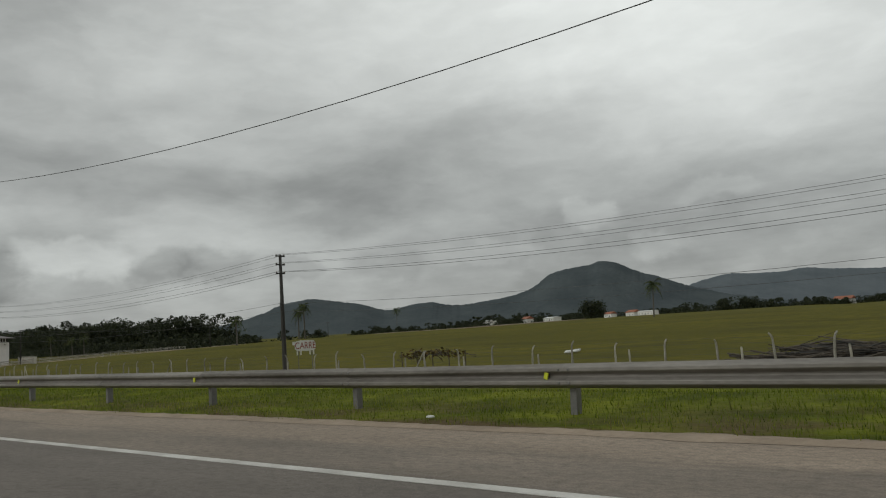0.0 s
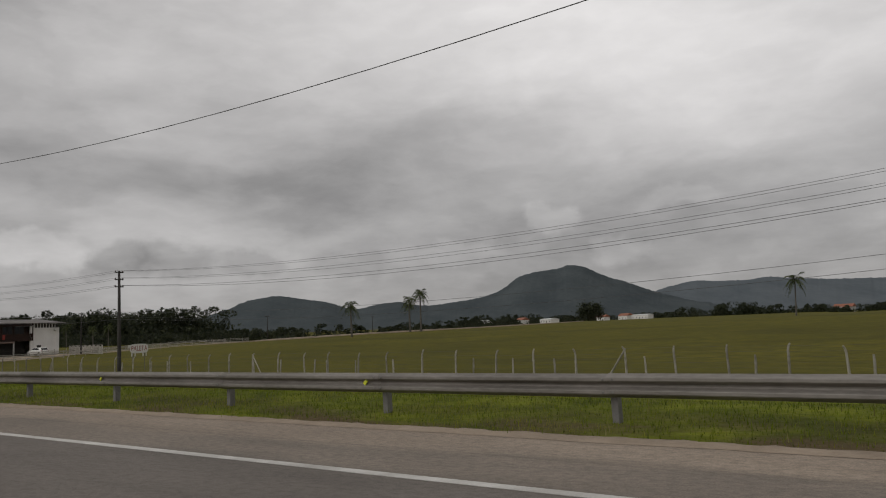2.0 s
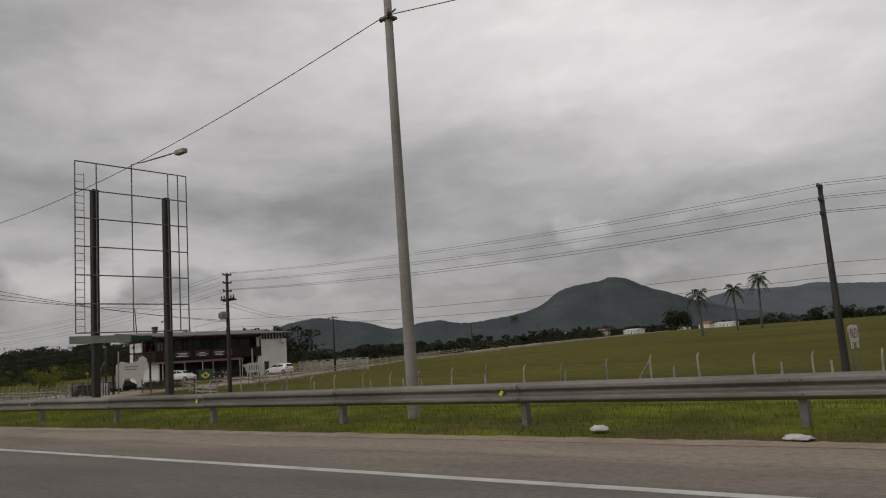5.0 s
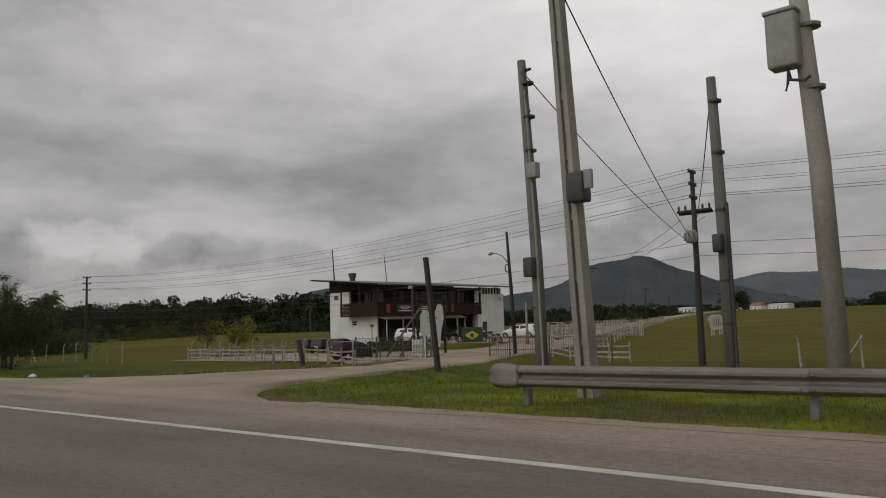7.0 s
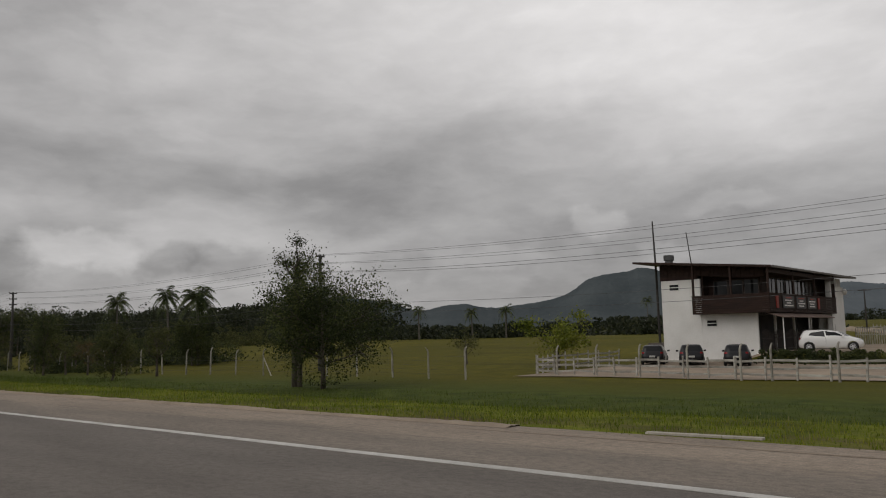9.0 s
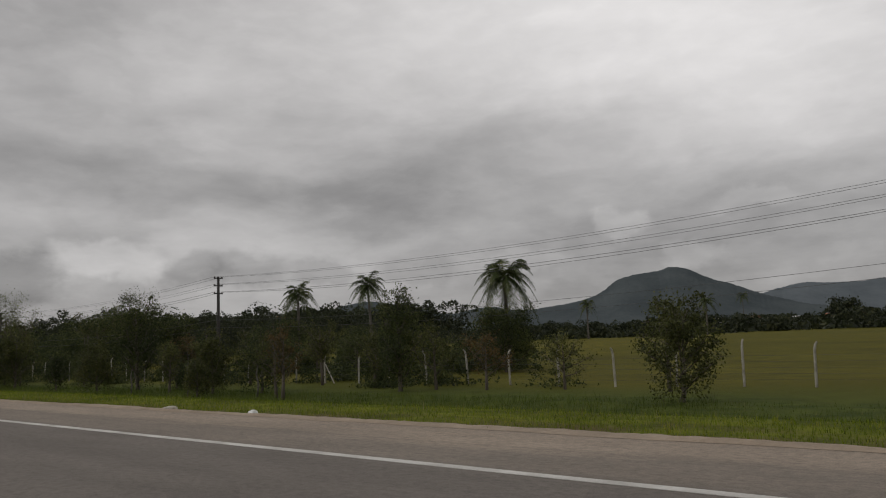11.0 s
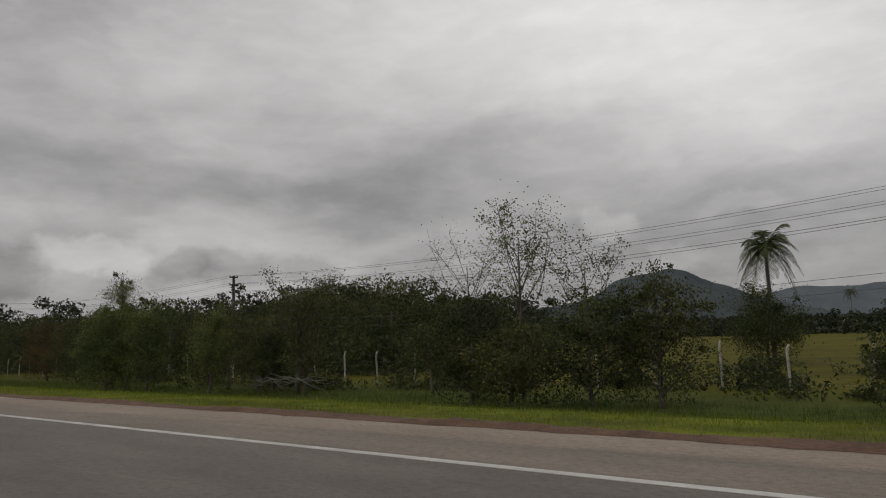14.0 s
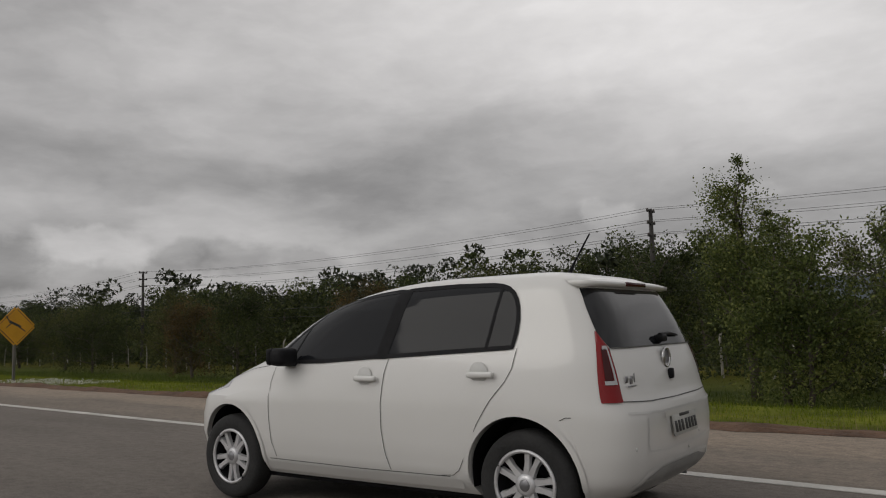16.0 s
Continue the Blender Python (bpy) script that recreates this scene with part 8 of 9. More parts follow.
def pole_cluster():
    # square-edged concrete service pole, leaning a little
    x, y = -147.1, 10.75
    z = gz(x, y)
    g = thing("utility_pole", "pale ribbed concrete service pole with a dark meter box", "pole", (x, y, z), group="service poles")
    h = 7.05 - z
    for s in (-1, 1):
        child("flange", Geo().add(tapered((s * 0.085, 0, -0.4), (s * 0.06 - 0.3, 0, h), 0.05, 0.13, 0.035, 0.09)).mesh("flange", M_CONC), g)
    child("web", Geo().add(tapered((0, 0, -0.4), (-0.3, 0, h), 0.12, 0.05, 0.09, 0.035)).mesh("web", M_CONC), g)
    for q in range(6):
        u = 0.12 + 0.14 * q
        child("rib", Geo().box((-0.3 * u - 0.1, -0.07, h * u - 0.06), (-0.3 * u + 0.1, 0.07, h * u + 0.06), 0.01).mesh("rib", M_CONC), g)
    child("meter_box", rounded_box(0.3, 0.26, 0.46, "meter_box", M_BOXDARK, 0.03), g, "dark meter box", loc=(0.08, -0.2, 3.3 - z))
    child("box_lid", rounded_box(0.2, 0.06, 0.3, "box_lid", M_BOX, 0.02), g, "pale broken lid", loc=(0.27, -0.26, 3.4 - z))
    child("insulator", Geo().tube([(-0.3, 0, h), (-0.3, 0, h + 0.1), (-0.3, 0, h + 0.2)], [0.03, 0.06, 0.03], 8).mesh("insulator", M_INSUL, True), g)
    child("loose_wires", Geo().tube([(-0.3, 0, h - 0.1), (-0.05, 0, h - 0.4), (-0.1, 0, h - 0.55), (0.05, 0, h - 0.3), (-0.25, 0, h - 0.25)], 0.012, 5).tube([(-0.3, 0, h - 0.2), (0.1, 0.05, h - 0.5), (0.2, 0.02, h - 0.1)], 0.012, 5).mesh("loose_wires", M_WIRE), g, "tangle of loose service wires")
    strap_bands(g, (3.2 - z, 3.5 - z), 0.16, M_STEEL)
    # grey timber pole with two boxes
    x, y = -150.9, 15.05
    z = gz(x, y)
    h = 7.38 - z
    g = thing("utility_pole", "grey timber service pole with two small boxes", "pole", (x, y, z), group="service poles")
    child("shaft", Geo().tube([(0.1, 0, -0.4), (0.05, 0, h * 0.4), (-0.15, 0, h)], [0.15, 0.135, 0.1], 10).mesh("shaft", M_GREYPOLE, True), g)
    child("conduit", Geo().tube([(0.18, -0.1, -0.2), (0.12, -0.1, h * 0.45), (-0.02, -0.1, h * 0.9)], 0.03, 6).mesh("conduit", M_BOX), g, "grey conduit")
    child("meter_box", rounded_box(0.26, 0.2, 0.36, "meter_box", M_BOX, 0.03), g, "small pale box", loc=(0.16, -0.16, 4.7 - z))
    child("meter_box", rounded_box(0.24, 0.2, 0.44, "meter_box", M_BOXDARK, 0.03), g, "small dark box", loc=(-0.02, -0.2, 2.5 - z))
    child("cable_loop", Geo().tube([(-0.1, -0.1, h - 0.3), (0.12, -0.14, h - 0.6), (0.0, -0.12, h - 0.9), (0.12, -0.12, h - 1.3)], 0.014, 5).mesh("cable_loop", M_WIRE), g)
    child("insulator", Geo().tube([(-0.05, 0, h - 0.25), (0.1, 0, h - 0.25)], [0.05, 0.03], 8).mesh("insulator", M_INSUL, True), g)
    strap_bands(g, (h - 0.6, h - 1.4, h - 2.2, 3.1, 2.0), 0.145, M_BOXDARK)
    # dark pole with conduit
    x, y = -146.4, 14.7
    z = gz(x, y)
    h = 5.83 - z
    g = thing("utility_pole", "dark timber service pole with a conduit and a small box", "pole", (x, y, z), group="service poles")
    child("shaft", Geo().tube([(0, 0, -0.4), (0, 0, h * 0.5), (-0.05, 0, h)], [0.13, 0.115, 0.09], 10).mesh("shaft", M_GREYPOLE, True), g)
    child("conduit", Geo().tube([(0.13, -0.06, -0.2), (0.12, -0.06, h * 0.6)], 0.035, 6).mesh("conduit", M_BOXDARK), g, "dark conduit")
    child("meter_box", rounded_box(0.18, 0.16, 0.34, "meter_box", M_BOXDARK, 0.03), g, "small dark box", loc=(-0.04, -0.18, 2.62 - z))
    strap_bands(g, (h - 0.5, h - 1.5, h - 2.6, 2.2, 1.4), 0.125, M_BOXDARK)
    # tall round concrete pole with a big box
    x, y = -143.85, 11.75
    z = gz(x, y)
    h = 8.3 - z
    g = thing("utility_pole", "tall round concrete pole with a large grey cabinet", "pole", (x, y, z), group="service poles")
    child("shaft", Geo().tube([(0.05, 0, -0.4), (0, 0, h * 0.4), (-0.25, 0, h)], [0.16, 0.145, 0.105], 16).mesh("shaft", M_CONC, True), g)
    child("cabinet", rounded_box(0.42, 0.3, 0.8, "cabinet", M_BOX, 0.05, 3), g, "large pale grey cabinet", loc=(-0.3, -0.2, 5.12 - z))
    child("cabinet_lid", rounded_box(0.46, 0.34, 0.06, "cabinet_lid", M_BOX, 0.02), g, loc=(-0.3, -0.2, 5.54 - z))
    child("cable", Geo().tube([(-0.3, -0.2, 4.85 - z), (-0.24, -0.2, 4.55 - z), (-0.05, -0.22, 4.5 - z), (0.02, -0.2, 4.55 - z)], 0.025, 6).tube([(-0.24, -0.22, 4.86 - z), (-0.28, -0.22, 4.5 - z), (-0.32, -0.2, 4.4 - z)], 0.02, 6).mesh("cable", M_WIRE), g, "dark cable loop")
    strap_bands(g, (5.3 - z, 4.4 - z), 0.158, M_STEEL)
    # service drops to the transformer pole
    for k, (a, b) in enumerate((((-147.4, 10.7, 6.9), (-156.9, 38.4, 4.9)), ((-151.0, 15.0, 7.1), (-156.9, 38.4, 4.8)), ((-146.45, 14.7, 5.7), (-156.9, 38.5, 5.9)))):
        w = Geo()
        span(w, a, b, 0.35, 0.014, 14)
        tagged(new("service_wire", w.mesh("service_wire", M_WIRE)), "slack service wire running to the transformer pole", "wire", "service wires")
    # leaning dark pole and stump at the mouth of the lane
    g = thing("timber_post", "dark square timber post beside the lane", "post", (-160.5, 22.5, gz(-160.5, 22.5)))
    child("shaft", Geo().add(tapered((0.1, 0, -0.5), (-0.1, -0.35, 3.82 - gz(-160.5, 22.5)), 0.085, 0.085, 0.075, 0.075)).mesh("shaft", M_DARKPOLE), g)
    g = thing("timber_stump", "weathered leaning timber stump in the earth bank", "stump", (-165.6, 20.2, gz(-165.6, 20.2)))
    child("shaft", Geo().tube([(0.2, 0, -0.3), (0.0, 0.05, 0.5), (-0.32, 0.15, 1.2)], [0.12, 0.11, 0.1], 5).mesh("shaft", M_DARKPOLE), g)
    child("split_post", Geo().tube([(-1.3, -0.3, -0.2), (-1.45, -0.25, 0.7)], [0.08, 0.05], 6).mesh("split_post", M_GREYPOLE, True), g)
    # yellow square sign on a thin stake
    g = thing("road_sign", "small square sign in green and yellow on a thin pole", "sign", (-180.5, 38.6, gz(-180.5, 38.6)), 35)
    child("pole", Geo().tube([(0, 0, -0.3), (0, 0, 3.0)], 0.03, 6).mesh("pole", M_POSTSTEEL), g)
    child("plate", Geo().box((-0.15, -0.02, 2.72), (0.15, 0.02, 2.98), 0.02, m=Matrix.Translation((0, 0, 2.85)) @ Matrix.Rotation(0.6, 4, "Y") @ Matrix.Translation((0, 0, -2.85))).mesh("plate", M_FLAGY), g, "yellow plate")
    child("plate_bar", Geo().box((-0.1, -0.03, 2.81), (0.1, -0.021, 2.89), 0.0, m=Matrix.Translation((0, 0, 2.85)) @ Matrix.Rotation(0.6, 4, "Y") @ Matrix.Translation((0, 0, -2.85))).mesh("plate_bar", M_FLAGG), g)


def tapered(a, b, ax, ay, bx, by):
    """A four-sided tapering bar between two points."""
    vs = []
    for (x, y, z), w, d in ((a, ax, ay), (b, bx, by)):
        vs += [(x - w, y - d, z), (x + w, y - d, z), (x + w, y + d, z), (x - w, y + d, z)]
    return vs, [(3, 2, 1, 0), (4, 5, 6, 7)] + [(i, (i + 1) % 4, (i + 1) % 4 + 4, i + 4) for i in range(4)]


pole_cluster()


def lane_pole(x, y, top, lamp=False, arms=True):
    z = gz(x, y)
    h = top - z
    g = thing("street_lamp" if lamp else "power_pole", "dark pole with a street lamp on a curved arm" if lamp else "slim dark power pole with a cross-arm beside the lane", "street lamp" if lamp else "power pole", (x, y, z), group="lane poles")
    child("shaft", Geo().tube([(0.15 if lamp else 0, 0, -0.4), (0, 0, h * 0.5), (-0.2 if lamp else 0, 0, h)], [0.14, 0.12, 0.085], 9).mesh("shaft", M_DARKPOLE, True), g)
    if lamp:
        child("arm", Geo().tube([(-0.1, 0, h - 2.1), (-0.8, 0.2, h - 1.5), (-1.5, 0.45, h - 1.28), (-1.8, 0.5, h - 1.28)], 0.03, 6).mesh("arm", M_POSTSTEEL, True), g)
        child("lamp_head", Geo().tube([(-1.7, 0.5, h - 1.26), (-1.85, 0.52, h - 1.25), (-2.1, 0.58, h - 1.28), (-2.2, 0.6, h - 1.3)], [0.05, 0.1, 0.1, 0.04], 10).mesh("lamp_head", M_BOX, True), g, "grey lamp head")
        ring = [(-0.1, -0.2 + 0.24 * math.cos(2 * math.pi * i / 20), h - 2.4 + 0.24 * math.sin(2 * math.pi * i / 20)) for i in range(21)]
        child("cable_coil", Geo().add(tube(ring, 0.04, 6, False)).mesh("cable_coil", M_WIRE, True), g, "coil of black cable")
    elif arms:
        child("cross_arm", Geo().box((-0.95, -0.05, h - 0.28), (0.95, 0.05, h - 0.18), 0.01).mesh("cross_arm", M_DARKPOLE), g)
        for k in (-0.85, -0.4, 0.4, 0.85):
            child("insulator", Geo().tube([(k, 0, h - 0.18), (k, 0, h - 0.08), (k, 0, h)], [0.03, 0.055, 0.02], 6).mesh("insulator", M_INSUL, True), g)


lane_pole(-170.75, 41.7, 7.2, True)
lane_pole(-184.6, 75.6, 7.15)
lane_pole(-210.5, 141.0, 7.3)
lane_pole(-240, 215, 7.9)
for a, b in (((-157.0, 38.6, 6.3), (-184.6, 75.6, 7.0)), ((-184.6, 75.6, 7.0), (-210.5, 141, 7.2)), ((-210.5, 141, 7.2), (-240, 215, 7.8))):
    for s in (-0.6, 0.6):
        w = Geo()
        span(w, (a[0] + s, a[1], a[2]), (b[0] + s, b[1], b[2]), 0.8, 0.012, 12)
        tagged(new("lane_wire", w.mesh("lane_wire", M_WIRE)), "thin wire following the lane between poles", "wire", "lane wires")
g_ = thing("concrete_pillar", "white conical concrete pillar beside the forecourt", "pillar", (-182.3, 60.0, gz(-182.3, 60)))
child("shaft", Geo().tube([(0, 0, -0.2), (0, 0, 1.0), (-0.05, 0, 3.9)], [0.17, 0.15, 0.06], 10).mesh("shaft", M_WHITEPOST, True), g_)


# ---- empty billboard frame ----
def billboard():
    x = -128.0
    z = gz(x, 14)
    g = thing("billboard_frame", "empty steel billboard frame on two thick dark posts", "billboard", (x, 14.2, z))
    top = 7.42 - z
    for y in (12.78 - 14.2, 15.45 - 14.2):
        child("post", Geo().box((-0.11, y - 0.11, -0.4), (0.11, y + 0.11, top), 0.015).mesh("post", M_DARKPOLE), g, "thick dark post")
    y0, y1, z0, z1 = 12.05 - 14.2, 16.2 - 14.2, 2.6 - z, 8.3 - z
    for i in range(7):
        zz = z0 + (z1 - z0) * i / 6
        child("tube", Geo().tube([(0.13, y0, zz), (0.13, y1, zz)], 0.022, 5).mesh("tube", M_POSTSTEEL), g)
    for y in (y0, 12.78 - 14.2, -0.15, 15.45 - 14.2, y1, y1 - 0.35):
        child("tube", Geo().tube([(0.15, y, z0), (0.15, y, z1)], 0.022, 5).mesh("tube", M_POSTSTEEL), g)
    lad = Geo()
    for i in range(22):
        zz = z0 + 0.2 + i * 0.24
        lad.tube([(0.16, y0 + 0.02, zz), (0.16, y0 + 0.3, zz)], 0.01, 4)
    child("ladder", lad.tube([(0.16, y0 + 0.3, z0), (0.16, y0 + 0.3, z1 - 0.4)], 0.014, 4).mesh("ladder", M_STEEL), g, "narrow ladder rungs")
    child("lamp_arm", Geo().tube([(0.15, -0.15, z1 - 1.6), (0.15, -0.15, z1 + 0.15), (1.0, -0.18, z1 + 0.05), (3.3, -0.3, z1 - 0.1)], 0.025, 5).mesh("lamp_arm", M_POSTSTEEL), g)
    child("lamp_head", rounded_box(0.5, 0.2, 0.16, "lamp_head", M_BOX, 0.05, 3), g, "grey floodlight", loc=(3.5, -0.32, z1 - 0.14))
    child("lower_board", Geo().box((0.1, y0 - 0.2, z0 - 0.35), (0.16, y0 + 1.9, z0 - 0.1), 0.01).mesh("lower_board", M_BOX), g, "grey plank under the frame")
    child("green_plate", Geo().box((0.165, -0.25, z0 - 0.3), (0.18, 0.5, z0 - 0.14), 0.005).mesh("green_plate", M_FLAGG), g, "small green plate")


billboard()


# ---- yellow diamond warning sign ----
def warning_sign():
    x, y = -340.2, 10.1
    z = gz(x, y)
    g = thing("road_sign", "yellow diamond warning sign with a dark emblem", "sign", (x, y, z), 6)
    c = 1.68 - z
    child("pole", Geo().box((-0.1, -0.04, -0.4), (-0.03, 0.04, c + 0.5), 0.008).mesh("pole", M_GREYPOLE), g, "timber sign post")
    bm = box_bm(0.012, 0.92, 0.92, 0.0)
    bmesh.ops.bevel(bm, geom=[e for e in bm.edges if abs(e.verts[0].co.x - e.verts[1].co.x) > 0.005], offset=0.07, segments=4, affect="EDGES")
    bmesh.ops.rotate(bm, cent=(0, 0, 0), matrix=Matrix.Rotation(radians(45), 3, "X"), verts=bm.verts)
    child("plate", bm_mesh("plate", bm, M_SIGNYELLOW), g, "amber yellow plate", loc=(0, 0, c))
    bd = Geo()
    r = 0.575
    for k in range(4):
        a, b = k * math.pi / 2, (k + 1) * math.pi / 2
        p, q = Vector((0.009, r * math.cos(a), r * math.sin(a))), Vector((0.009, r * math.cos(b), r * math.sin(b)))
        bd.tube([p.lerp(q, 0.08), p.lerp(q, 0.92)], 0.009, 4)
    child("border", bd.mesh("border", M_BARS), g, "thin black border", loc=(0, 0, c))
    em = Geo()
    for a, b, w in (((-0.2, 0.16), (0.16, -0.02), 0.075), ((0.1, -0.02), (0.3, -0.16), 0.035), ((-0.14, 0.1), (-0.3, -0.04), 0.03), ((-0.2, 0.16), (-0.3, 0.32), 0.035)):
        em.tube([(0.009, a[0], a[1]), (0.009, b[0], b[1])], w * 0.5, 6)
    e = child("emblem", em.mesh("emblem", M_BARS), g, "dark slanting emblem bars", loc=(0.0, 0, c))
    e.scale = (0.15, 1, 1)
    e.location.x = 0.006


M_SIGNYELLOW = mat("sign_amber", (0.62, 0.3, 0.015), (0.75, 0.38, 0.02), 3, 30, 0.45, 0)
warning_sign()


# ---- heap of cut poles, dead vines and scraps in the pasture corner ----
def log_heap():
    rng = random.Random(14)
    g = thing("log_heap", "heap of dark cut branches and poles inside the pasture fence", "log heap", (-10.2, 42.6, gz(-10.2, 42.6)))
    for i in range(220):
        a = rng.gauss(0, 0.35)
        u = rng.gauss(0, 1.7)
        ln = rng.uniform(1.5, 4.2)
        zz = abs(rng.gauss(0, 0.45)) * max(0.15, 1 - abs(u) / 4.5) + 0.08
        y = rng.gauss(0, 0.8)
        d = Vector((math.cos(a), math.sin(a) * 0.6, rng.gauss(0.02, 0.13)))
        c = Vector((u, y, min(zz, 0.85)))
        r = rng.uniform(0.02, 0.055)
        me = Geo().tube([c - d * ln / 2, c + Vector((0, 0, rng.uniform(-0.06, 0.06))), c + d * ln / 2], [r, r * 0.9, r * 0.5], 5).mesh("branch", (M_TRUNK, M_DARKPOLE, M_TRUNK)[i % 3])
        child("branch", me, g)


def vines(x0, x1, y, seed):
    rng = random.Random(seed)
    g = thing("vine_trellis", "straggling dead vines on a low wire trellis behind the fence", "vines", (x0, y, gz(x0, y)))
    n = int(abs(x1 - x0) / 1.3)
    for i in range(n + 1):
        x = (x1 - x0) * i / n
        child("stake", Geo().tube([(x, 0, -0.2), (x + rng.uniform(-0.1, 0.1), 0, 1.25)], [0.04, 0.03], 5).mesh("stake", M_TRUNK), g)
    for k in range(n * 5):
        x = rng.uniform(0, 1) * (x1 - x0)
        pts = [(x, 0, 1.1 + rng.uniform(-0.15, 0.15))]
        for _ in range(4):
            p = pts[-1]
            pts.append((p[0] + rng.uniform(-0.6, 0.6), p[1] + rng.uniform(-0.1, 0.1), min(1.4, max(0.3, p[2] + rng.uniform(-0.25, 0.14)))))
        child("vine", Geo().tube(pts, [0.035, 0.03, 0.025, 0.02, 0.01], 4).mesh("vine", M_TRUNK), g)
    r2 = np.random.default_rng(seed)
    m = n * 55
    c = np.stack([r2.uniform(0, 1, m) * (x1 - x0), r2.normal(0, 0.12, m), 1.05 + r2.normal(0, 0.14, m)], 1)
    v, q = quads_of(c, 0.14, r2)
    child("leaves", mesh_np("leaves", v, q, M_LEAFR), g, "few dry leaves")


log_heap()
vines(-36.6, -31.2, 40.2, 3)


def bank():
    """The bare side of the lane's embankment, falling to the ditch."""
    vs, fs, m = [], [], 12
    ys = axis((12.6, 34.5, 30))
    for y in ys:
        wx = along(WEST, y) + 0.25
        f = smooth01((y - 12.6) / 3) * smooth01((34.5 - y) / 3)
        for k in range(m):
            u = k / (m - 1)
            x = wx - u * (1.0 + 3.4 * f)
            vs.append((x, y, gz(x, y) - 0.05 + (0.08 + 0.12 * math.sin(math.pi * u) * f + 0.08 * noise.noise((x, y, 0))) * (1 if 0 < k < m - 1 else 0) - (0.35 if y in (ys[0], ys[-1]) or k in (0, m - 1) else 0)))
    for j in range(len(ys) - 1):
        for k in range(m - 1):
            q = j * m + k
            fs.append((q, q + 1, q + m + 1, q + m))
    tagged(new("earth_bank", mesh_np("earth_bank", vs, fs, M_BANK, True)), "bare dark brown earth bank beside the lane", "bank", kind="structure")
    rng = np.random.default_rng(8)
    n = 6000
    y = rng.uniform(13, 34.5, n)
    x = np.array([along(WEST, q) for q in y]) + 0.2 - 4.2 * rng.random(n) ** 1.2
    z = np.array([gz(a, b) for a, b in zip(x, y)])
    h = rng.uniform(0.05, 0.28, n)
    v = np.empty((n, 3, 3))
    v[:, 0], v[:, 1] = np.stack([x - 0.015, y, z], 1), np.stack([x + 0.015, y, z], 1)
    v[:, 2] = np.stack([x + rng.normal(0, 0.1, n), y + rng.normal(0, 0.1, n), z + h], 1)
    tagged(new("bank_grass", mesh_np("bank_grass", v.reshape(-1, 3), np.arange(3 * n).reshape(-1, 3), M_STRAW)), "sparse dry weeds on the earth bank", "grass", kind="stuff")


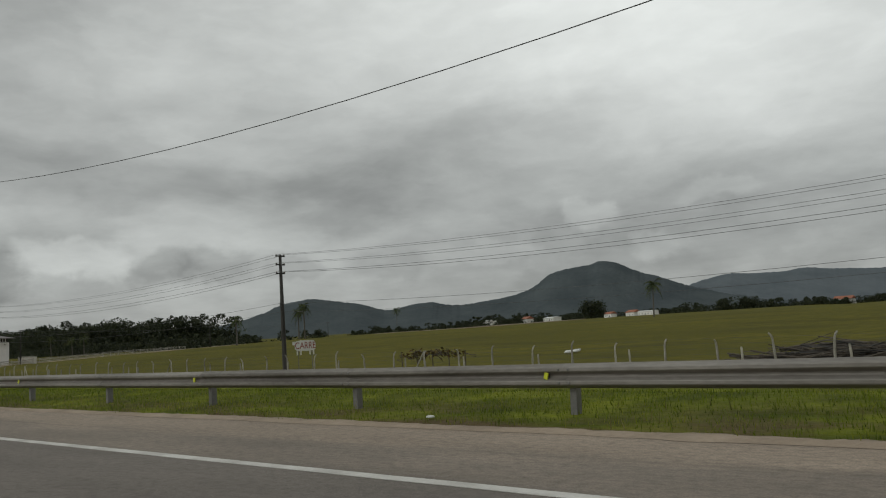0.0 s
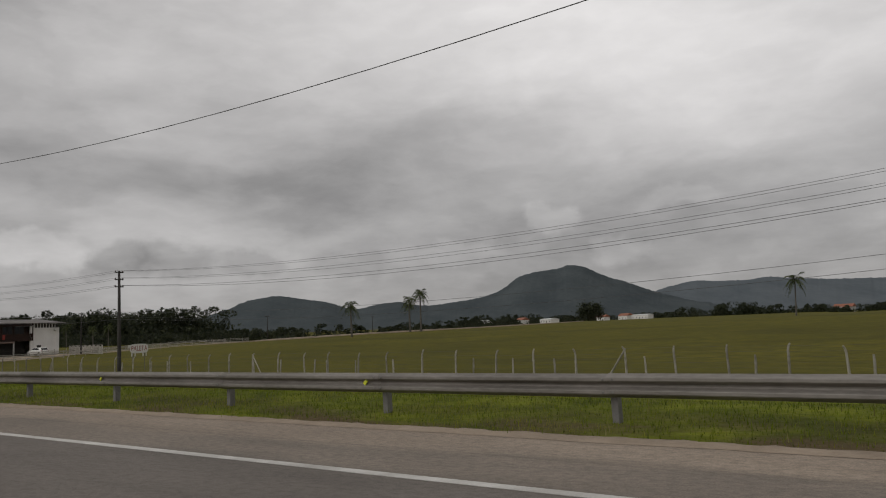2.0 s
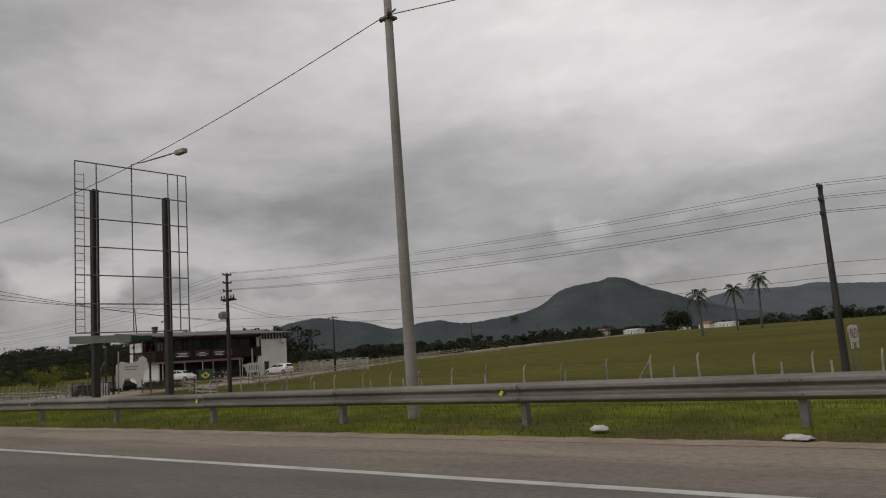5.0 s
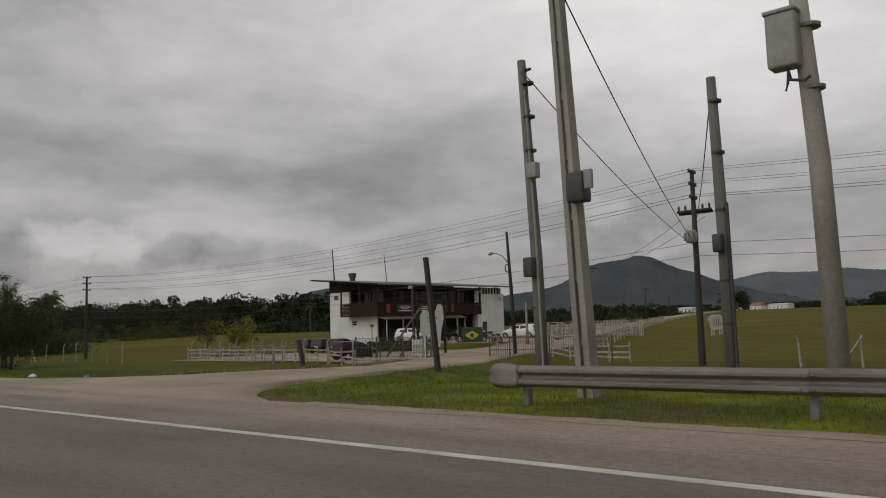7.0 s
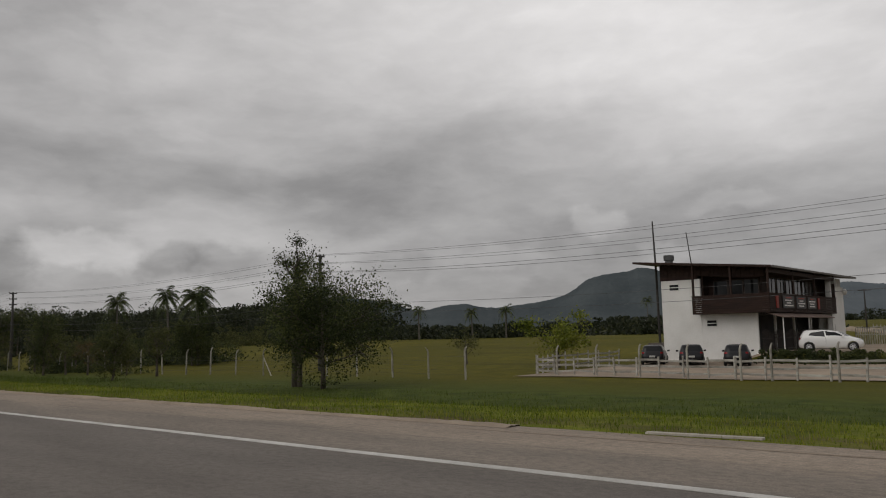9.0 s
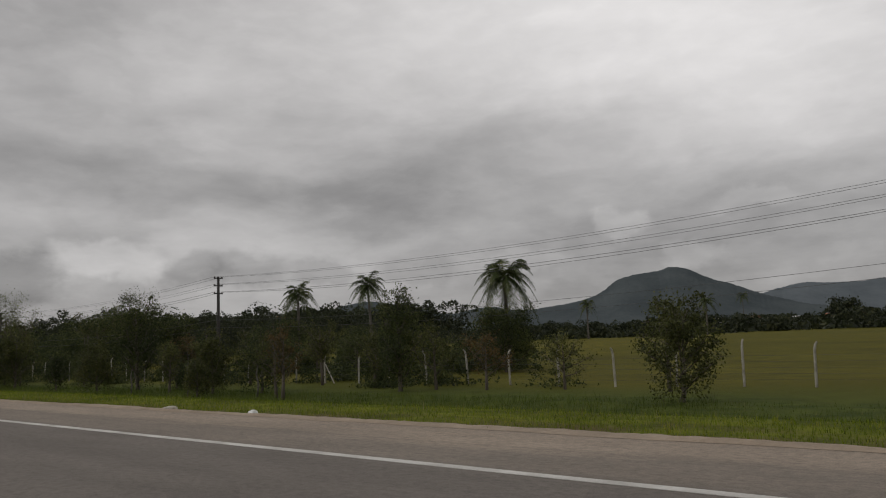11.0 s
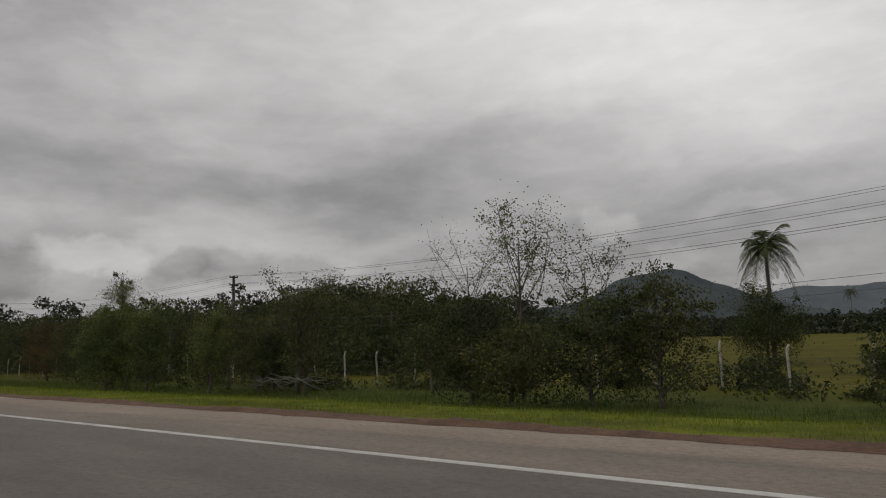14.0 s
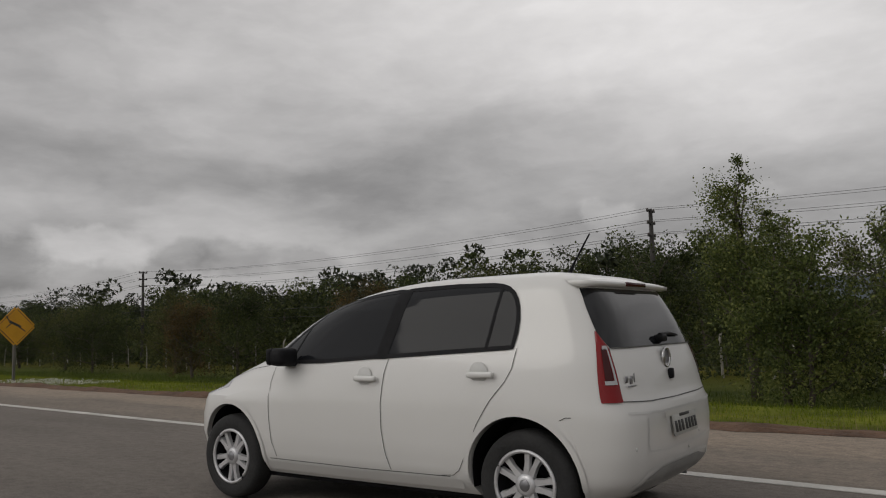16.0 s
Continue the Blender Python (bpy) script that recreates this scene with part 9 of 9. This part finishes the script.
def scraps():
    w = mat("white_scrap", (0.5, 0.5, 0.48), (0.7, 0.7, 0.68), 4, 20, 0.7, 0.2)
    b = mat("blue_bag", (0.03, 0.18, 0.4), (0.08, 0.3, 0.55), 6, 25, 0.5, 0.2)
    pk = mat("pale_plank", (0.3, 0.27, 0.22), (0.45, 0.42, 0.36), 3, 15, 0.85, 0.2)

    def lump(name, label, cat, x, y, s, m, lift=0.0, seed=0, flat=0.6):
        bm = bmesh.new()
        bmesh.ops.create_icosphere(bm, subdivisions=3, radius=1)
        for v in bm.verts:
            k = 1 + 0.35 * noise.noise(v.co * 1.7 + Vector((seed, 0, 0))) + 0.12 * noise.noise(v.co * 5)
            v.co = Vector((v.co.x * s * k, v.co.y * s * 0.8 * k, max(-0.25, v.co.z) * s * flat * k))
        ob = new(name, bm_mesh(name, bm, m, True))
        ob.location = (x, y, gz(x, y) + lift)
        tagged(ob, label, cat)

    def board(name, label, cat, a, c, wd, m):
        a, c = Vector((*a, gz(*a) + 0.05)), Vector((*c, gz(*c) + 0.06))
        d = c - a
        ob = new(name, Geo().box((0, -wd / 2, -0.015), (d.length, wd / 2, 0.015), 0.004).mesh(name, m))
        ob.matrix_basis = Matrix.Translation(a) @ d.to_track_quat("X", "Z").to_matrix().to_4x4()
        tagged(ob, label, cat)

    lump("boulder", "pale rounded boulder on the grass below the road", "boulder", -169.2, 11.5, 0.15, w, 0.05, 1)
    lump("plastic_bag", "crumpled white plastic bag on the verge", "bag", -43.5, 10.3, 0.2, w, 0.06, 2, 0.45)
    lump("plastic_bag", "crumpled blue plastic bag by the ditch", "bag", -165.75, 11.75, 0.12, b, 0.04, 3, 0.5)
    lump("plastic_bag", "small blue plastic scrap beside the road", "bag", -165.6, 11.85, 0.06, b, 0.03, 4, 0.4)
    lump("plastic_bottle", "white plastic scrap on the verge", "litter", -231.07, 8.95, 0.11, w, 0.05, 5, 0.5)
    lump("rag", "dirty rag lying on the grass edge", "litter", -234.2, 8.95, 0.2, pk, 0.03, 6, 0.35)
    lump("boulder", "small pale stone in the verge grass", "stone", -251.7, 9.8, 0.07, w, 0.06, 7)
    lump("plastic_bag", "torn white plastic scrap under the guardrail", "litter", -107.8, 9.4, 0.13, w, 0.05, 8, 0.4)
    lump("plastic_bag", "flattened white litter on the verge", "litter", -105.2, 9.1, 0.16, w, 0.03, 9, 0.25)
    lump("plastic_bag", "white litter near the guardrail", "litter", -7.2, 9.3, 0.06, w, 0.04, 10, 0.4)
    lump("plastic_bag", "small white litter in the grass", "litter", -35.6, 10.1, 0.08, w, 0.05, 11, 0.4)
    board("plank", "pale plank lying on the grass edge", "plank", (-184.1, 8.95), (-182.7, 9.0), 0.1, pk)
    board("plank", "pale broken branch lying on the shoulder edge", "plank", (-276.9, 8.85), (-275.8, 9.5), 0.06, pk)
    board("pipe", "short pale pipe lying by the grass edge", "pipe", (-25.6, 9.1), (-25.1, 9.2), 0.06, w)
    ob = new("scrap_sheet", Geo().box((-0.6, -0.4, 0.0), (0.6, 0.4, 0.12), 0.02).mesh("scrap_sheet", w))
    ob.matrix_basis = pose(-32.9, 56.0, gz(-32.9, 56) + 0.1, 6, -5, 20)
    tagged(ob, "white sheet of scrap lying in the pasture", "scrap")
    # earth bank between ditch and lane
    bank()
    # fallen branches in the ditch, and a thin bare sapling or two
    rng = random.Random(21)
    for x, y in ((-303.0, 22.6), (-305.6, 23.0)):
        g = thing("fallen_branch", "pale bare fallen branch in the ditch grass", "branch", (x, y, gz(x, y)))
        for k in range(9):
            a = rng.uniform(-0.5, 0.5) + (0 if k % 2 else math.pi)
            p = Vector((0, 0, 0.8))
            pts = [p]
            for i in range(4):
                p = p + Vector((math.cos(a) * 0.55, rng.uniform(-0.2, 0.2), rng.uniform(-0.22, 0.14)))
                pts.append(p)
            child("twig", Geo().tube(pts, [0.035, 0.028, 0.02, 0.014, 0.006], 4).mesh("twig", M_PALMTRUNK), g)
    for x, y, h in ((-251.8, 23.4, 1.6), (-256.0, 22.0, 1.9), (-263.0, 22.4, 1.4)):
        g = thing("sapling", "bare pale sapling in the ditch", "sapling", (x, y, gz(x, y)))
        child("stem", Geo().tube([(0, 0, -0.2), (0.15, 0, h * 0.4), (-0.1, 0.05, h * 0.7), (0.1, 0, h)], [0.05, 0.045, 0.035, 0.015], 6).mesh("stem", M_PALMTRUNK, True), g)
        child("twig", Geo().tube([(0.1, 0, h * 0.5), (0.35, 0.1, h * 0.8)], [0.02, 0.008], 5).mesh("twig", M_PALMTRUNK, True), g)


scraps()


# ---- far farmhouses ----
def farmhouse(x, y, w, d, h, rz, roof, label, flat=False):
    z = gz(x, y)
    g = thing("farmhouse", label, "house", (x, y, z), rz, "far houses")
    child("wall", Geo().box((-w / 2, -d / 2, -0.5), (w / 2, d / 2, h), 0.03).mesh("wall", M_WALL), g)
    rh = h + (d * 0.1 if flat else d * 0.28)
    o = 0.6
    vs = [(-w / 2 - o, -d / 2 - o, h - 0.1), (w / 2 + o, -d / 2 - o, h - 0.1), (w / 2 + o, d / 2 + o, h - 0.1), (-w / 2 - o, d / 2 + o, h - 0.1), (-w / 2 - o, 0, rh), (w / 2 + o, 0, rh)]
    vs += [(a, b, c + 0.18) for a, b, c in vs]
    fs = [(0, 1, 5, 4), (2, 3, 4, 5), (6, 10, 11, 7), (8, 11, 10, 9), (0, 6, 7, 1), (2, 8, 9, 3), (0, 4, 10, 6), (4, 3, 9, 10), (1, 7, 11, 5), (5, 11, 8, 2), (0, 3, 4), (1, 5, 2)]
    child("roof", mesh_py("roof", vs, fs, roof), g)
    n = max(2, int(w / 5))
    for i in range(n):
        a = -w / 2 + w * (i + 0.5) / n
        win = child("window" if i != n // 2 else "door", Geo().box((a - 0.6, -d / 2 - 0.05, 0.9 if i != n // 2 else 0), (a + 0.6, -d / 2 + 0.02, 2.2), 0.01).mesh("window", M_WINGLASS), g)
        if i != n // 2:
            child("sill", Geo().box((a - 0.75, -d / 2 - 0.14, 0.78), (a + 0.75, -d / 2 - 0.003, 0.88), 0.01).mesh("sill", M_WALL), win)
    return g


farmhouse(-420, 880, 27, 9, 4.4, -25, M_ROOFWHITE, "long low white farm building beyond the pasture", True)
farmhouse(-452, 905, 16, 10, 4.5, -25, M_ROOFRED, "farmhouse with a red tiled roof beyond the pasture")
farmhouse(-470, 880, 13, 9, 4.2, -20, M_ROOFRED, "small red-roofed house among trees")
farmhouse(-456, 725, 22, 10, 3.6, -30, M_ROOFWHITE, "pale shed with a white roof at the lane's end", True)
farmhouse(-498, 740, 14, 9, 4.2, -30, M_ROOFRED, "red-roofed house half hidden by trees")
farmhouse(-520, 700, 15, 10, 4.6, -30, M_ROOFWHITE, "white house beside the far lane", True)
farmhouse(-205, 880, 18, 10, 5, -10, M_ROOFRED, "distant red-roofed house by a grove")
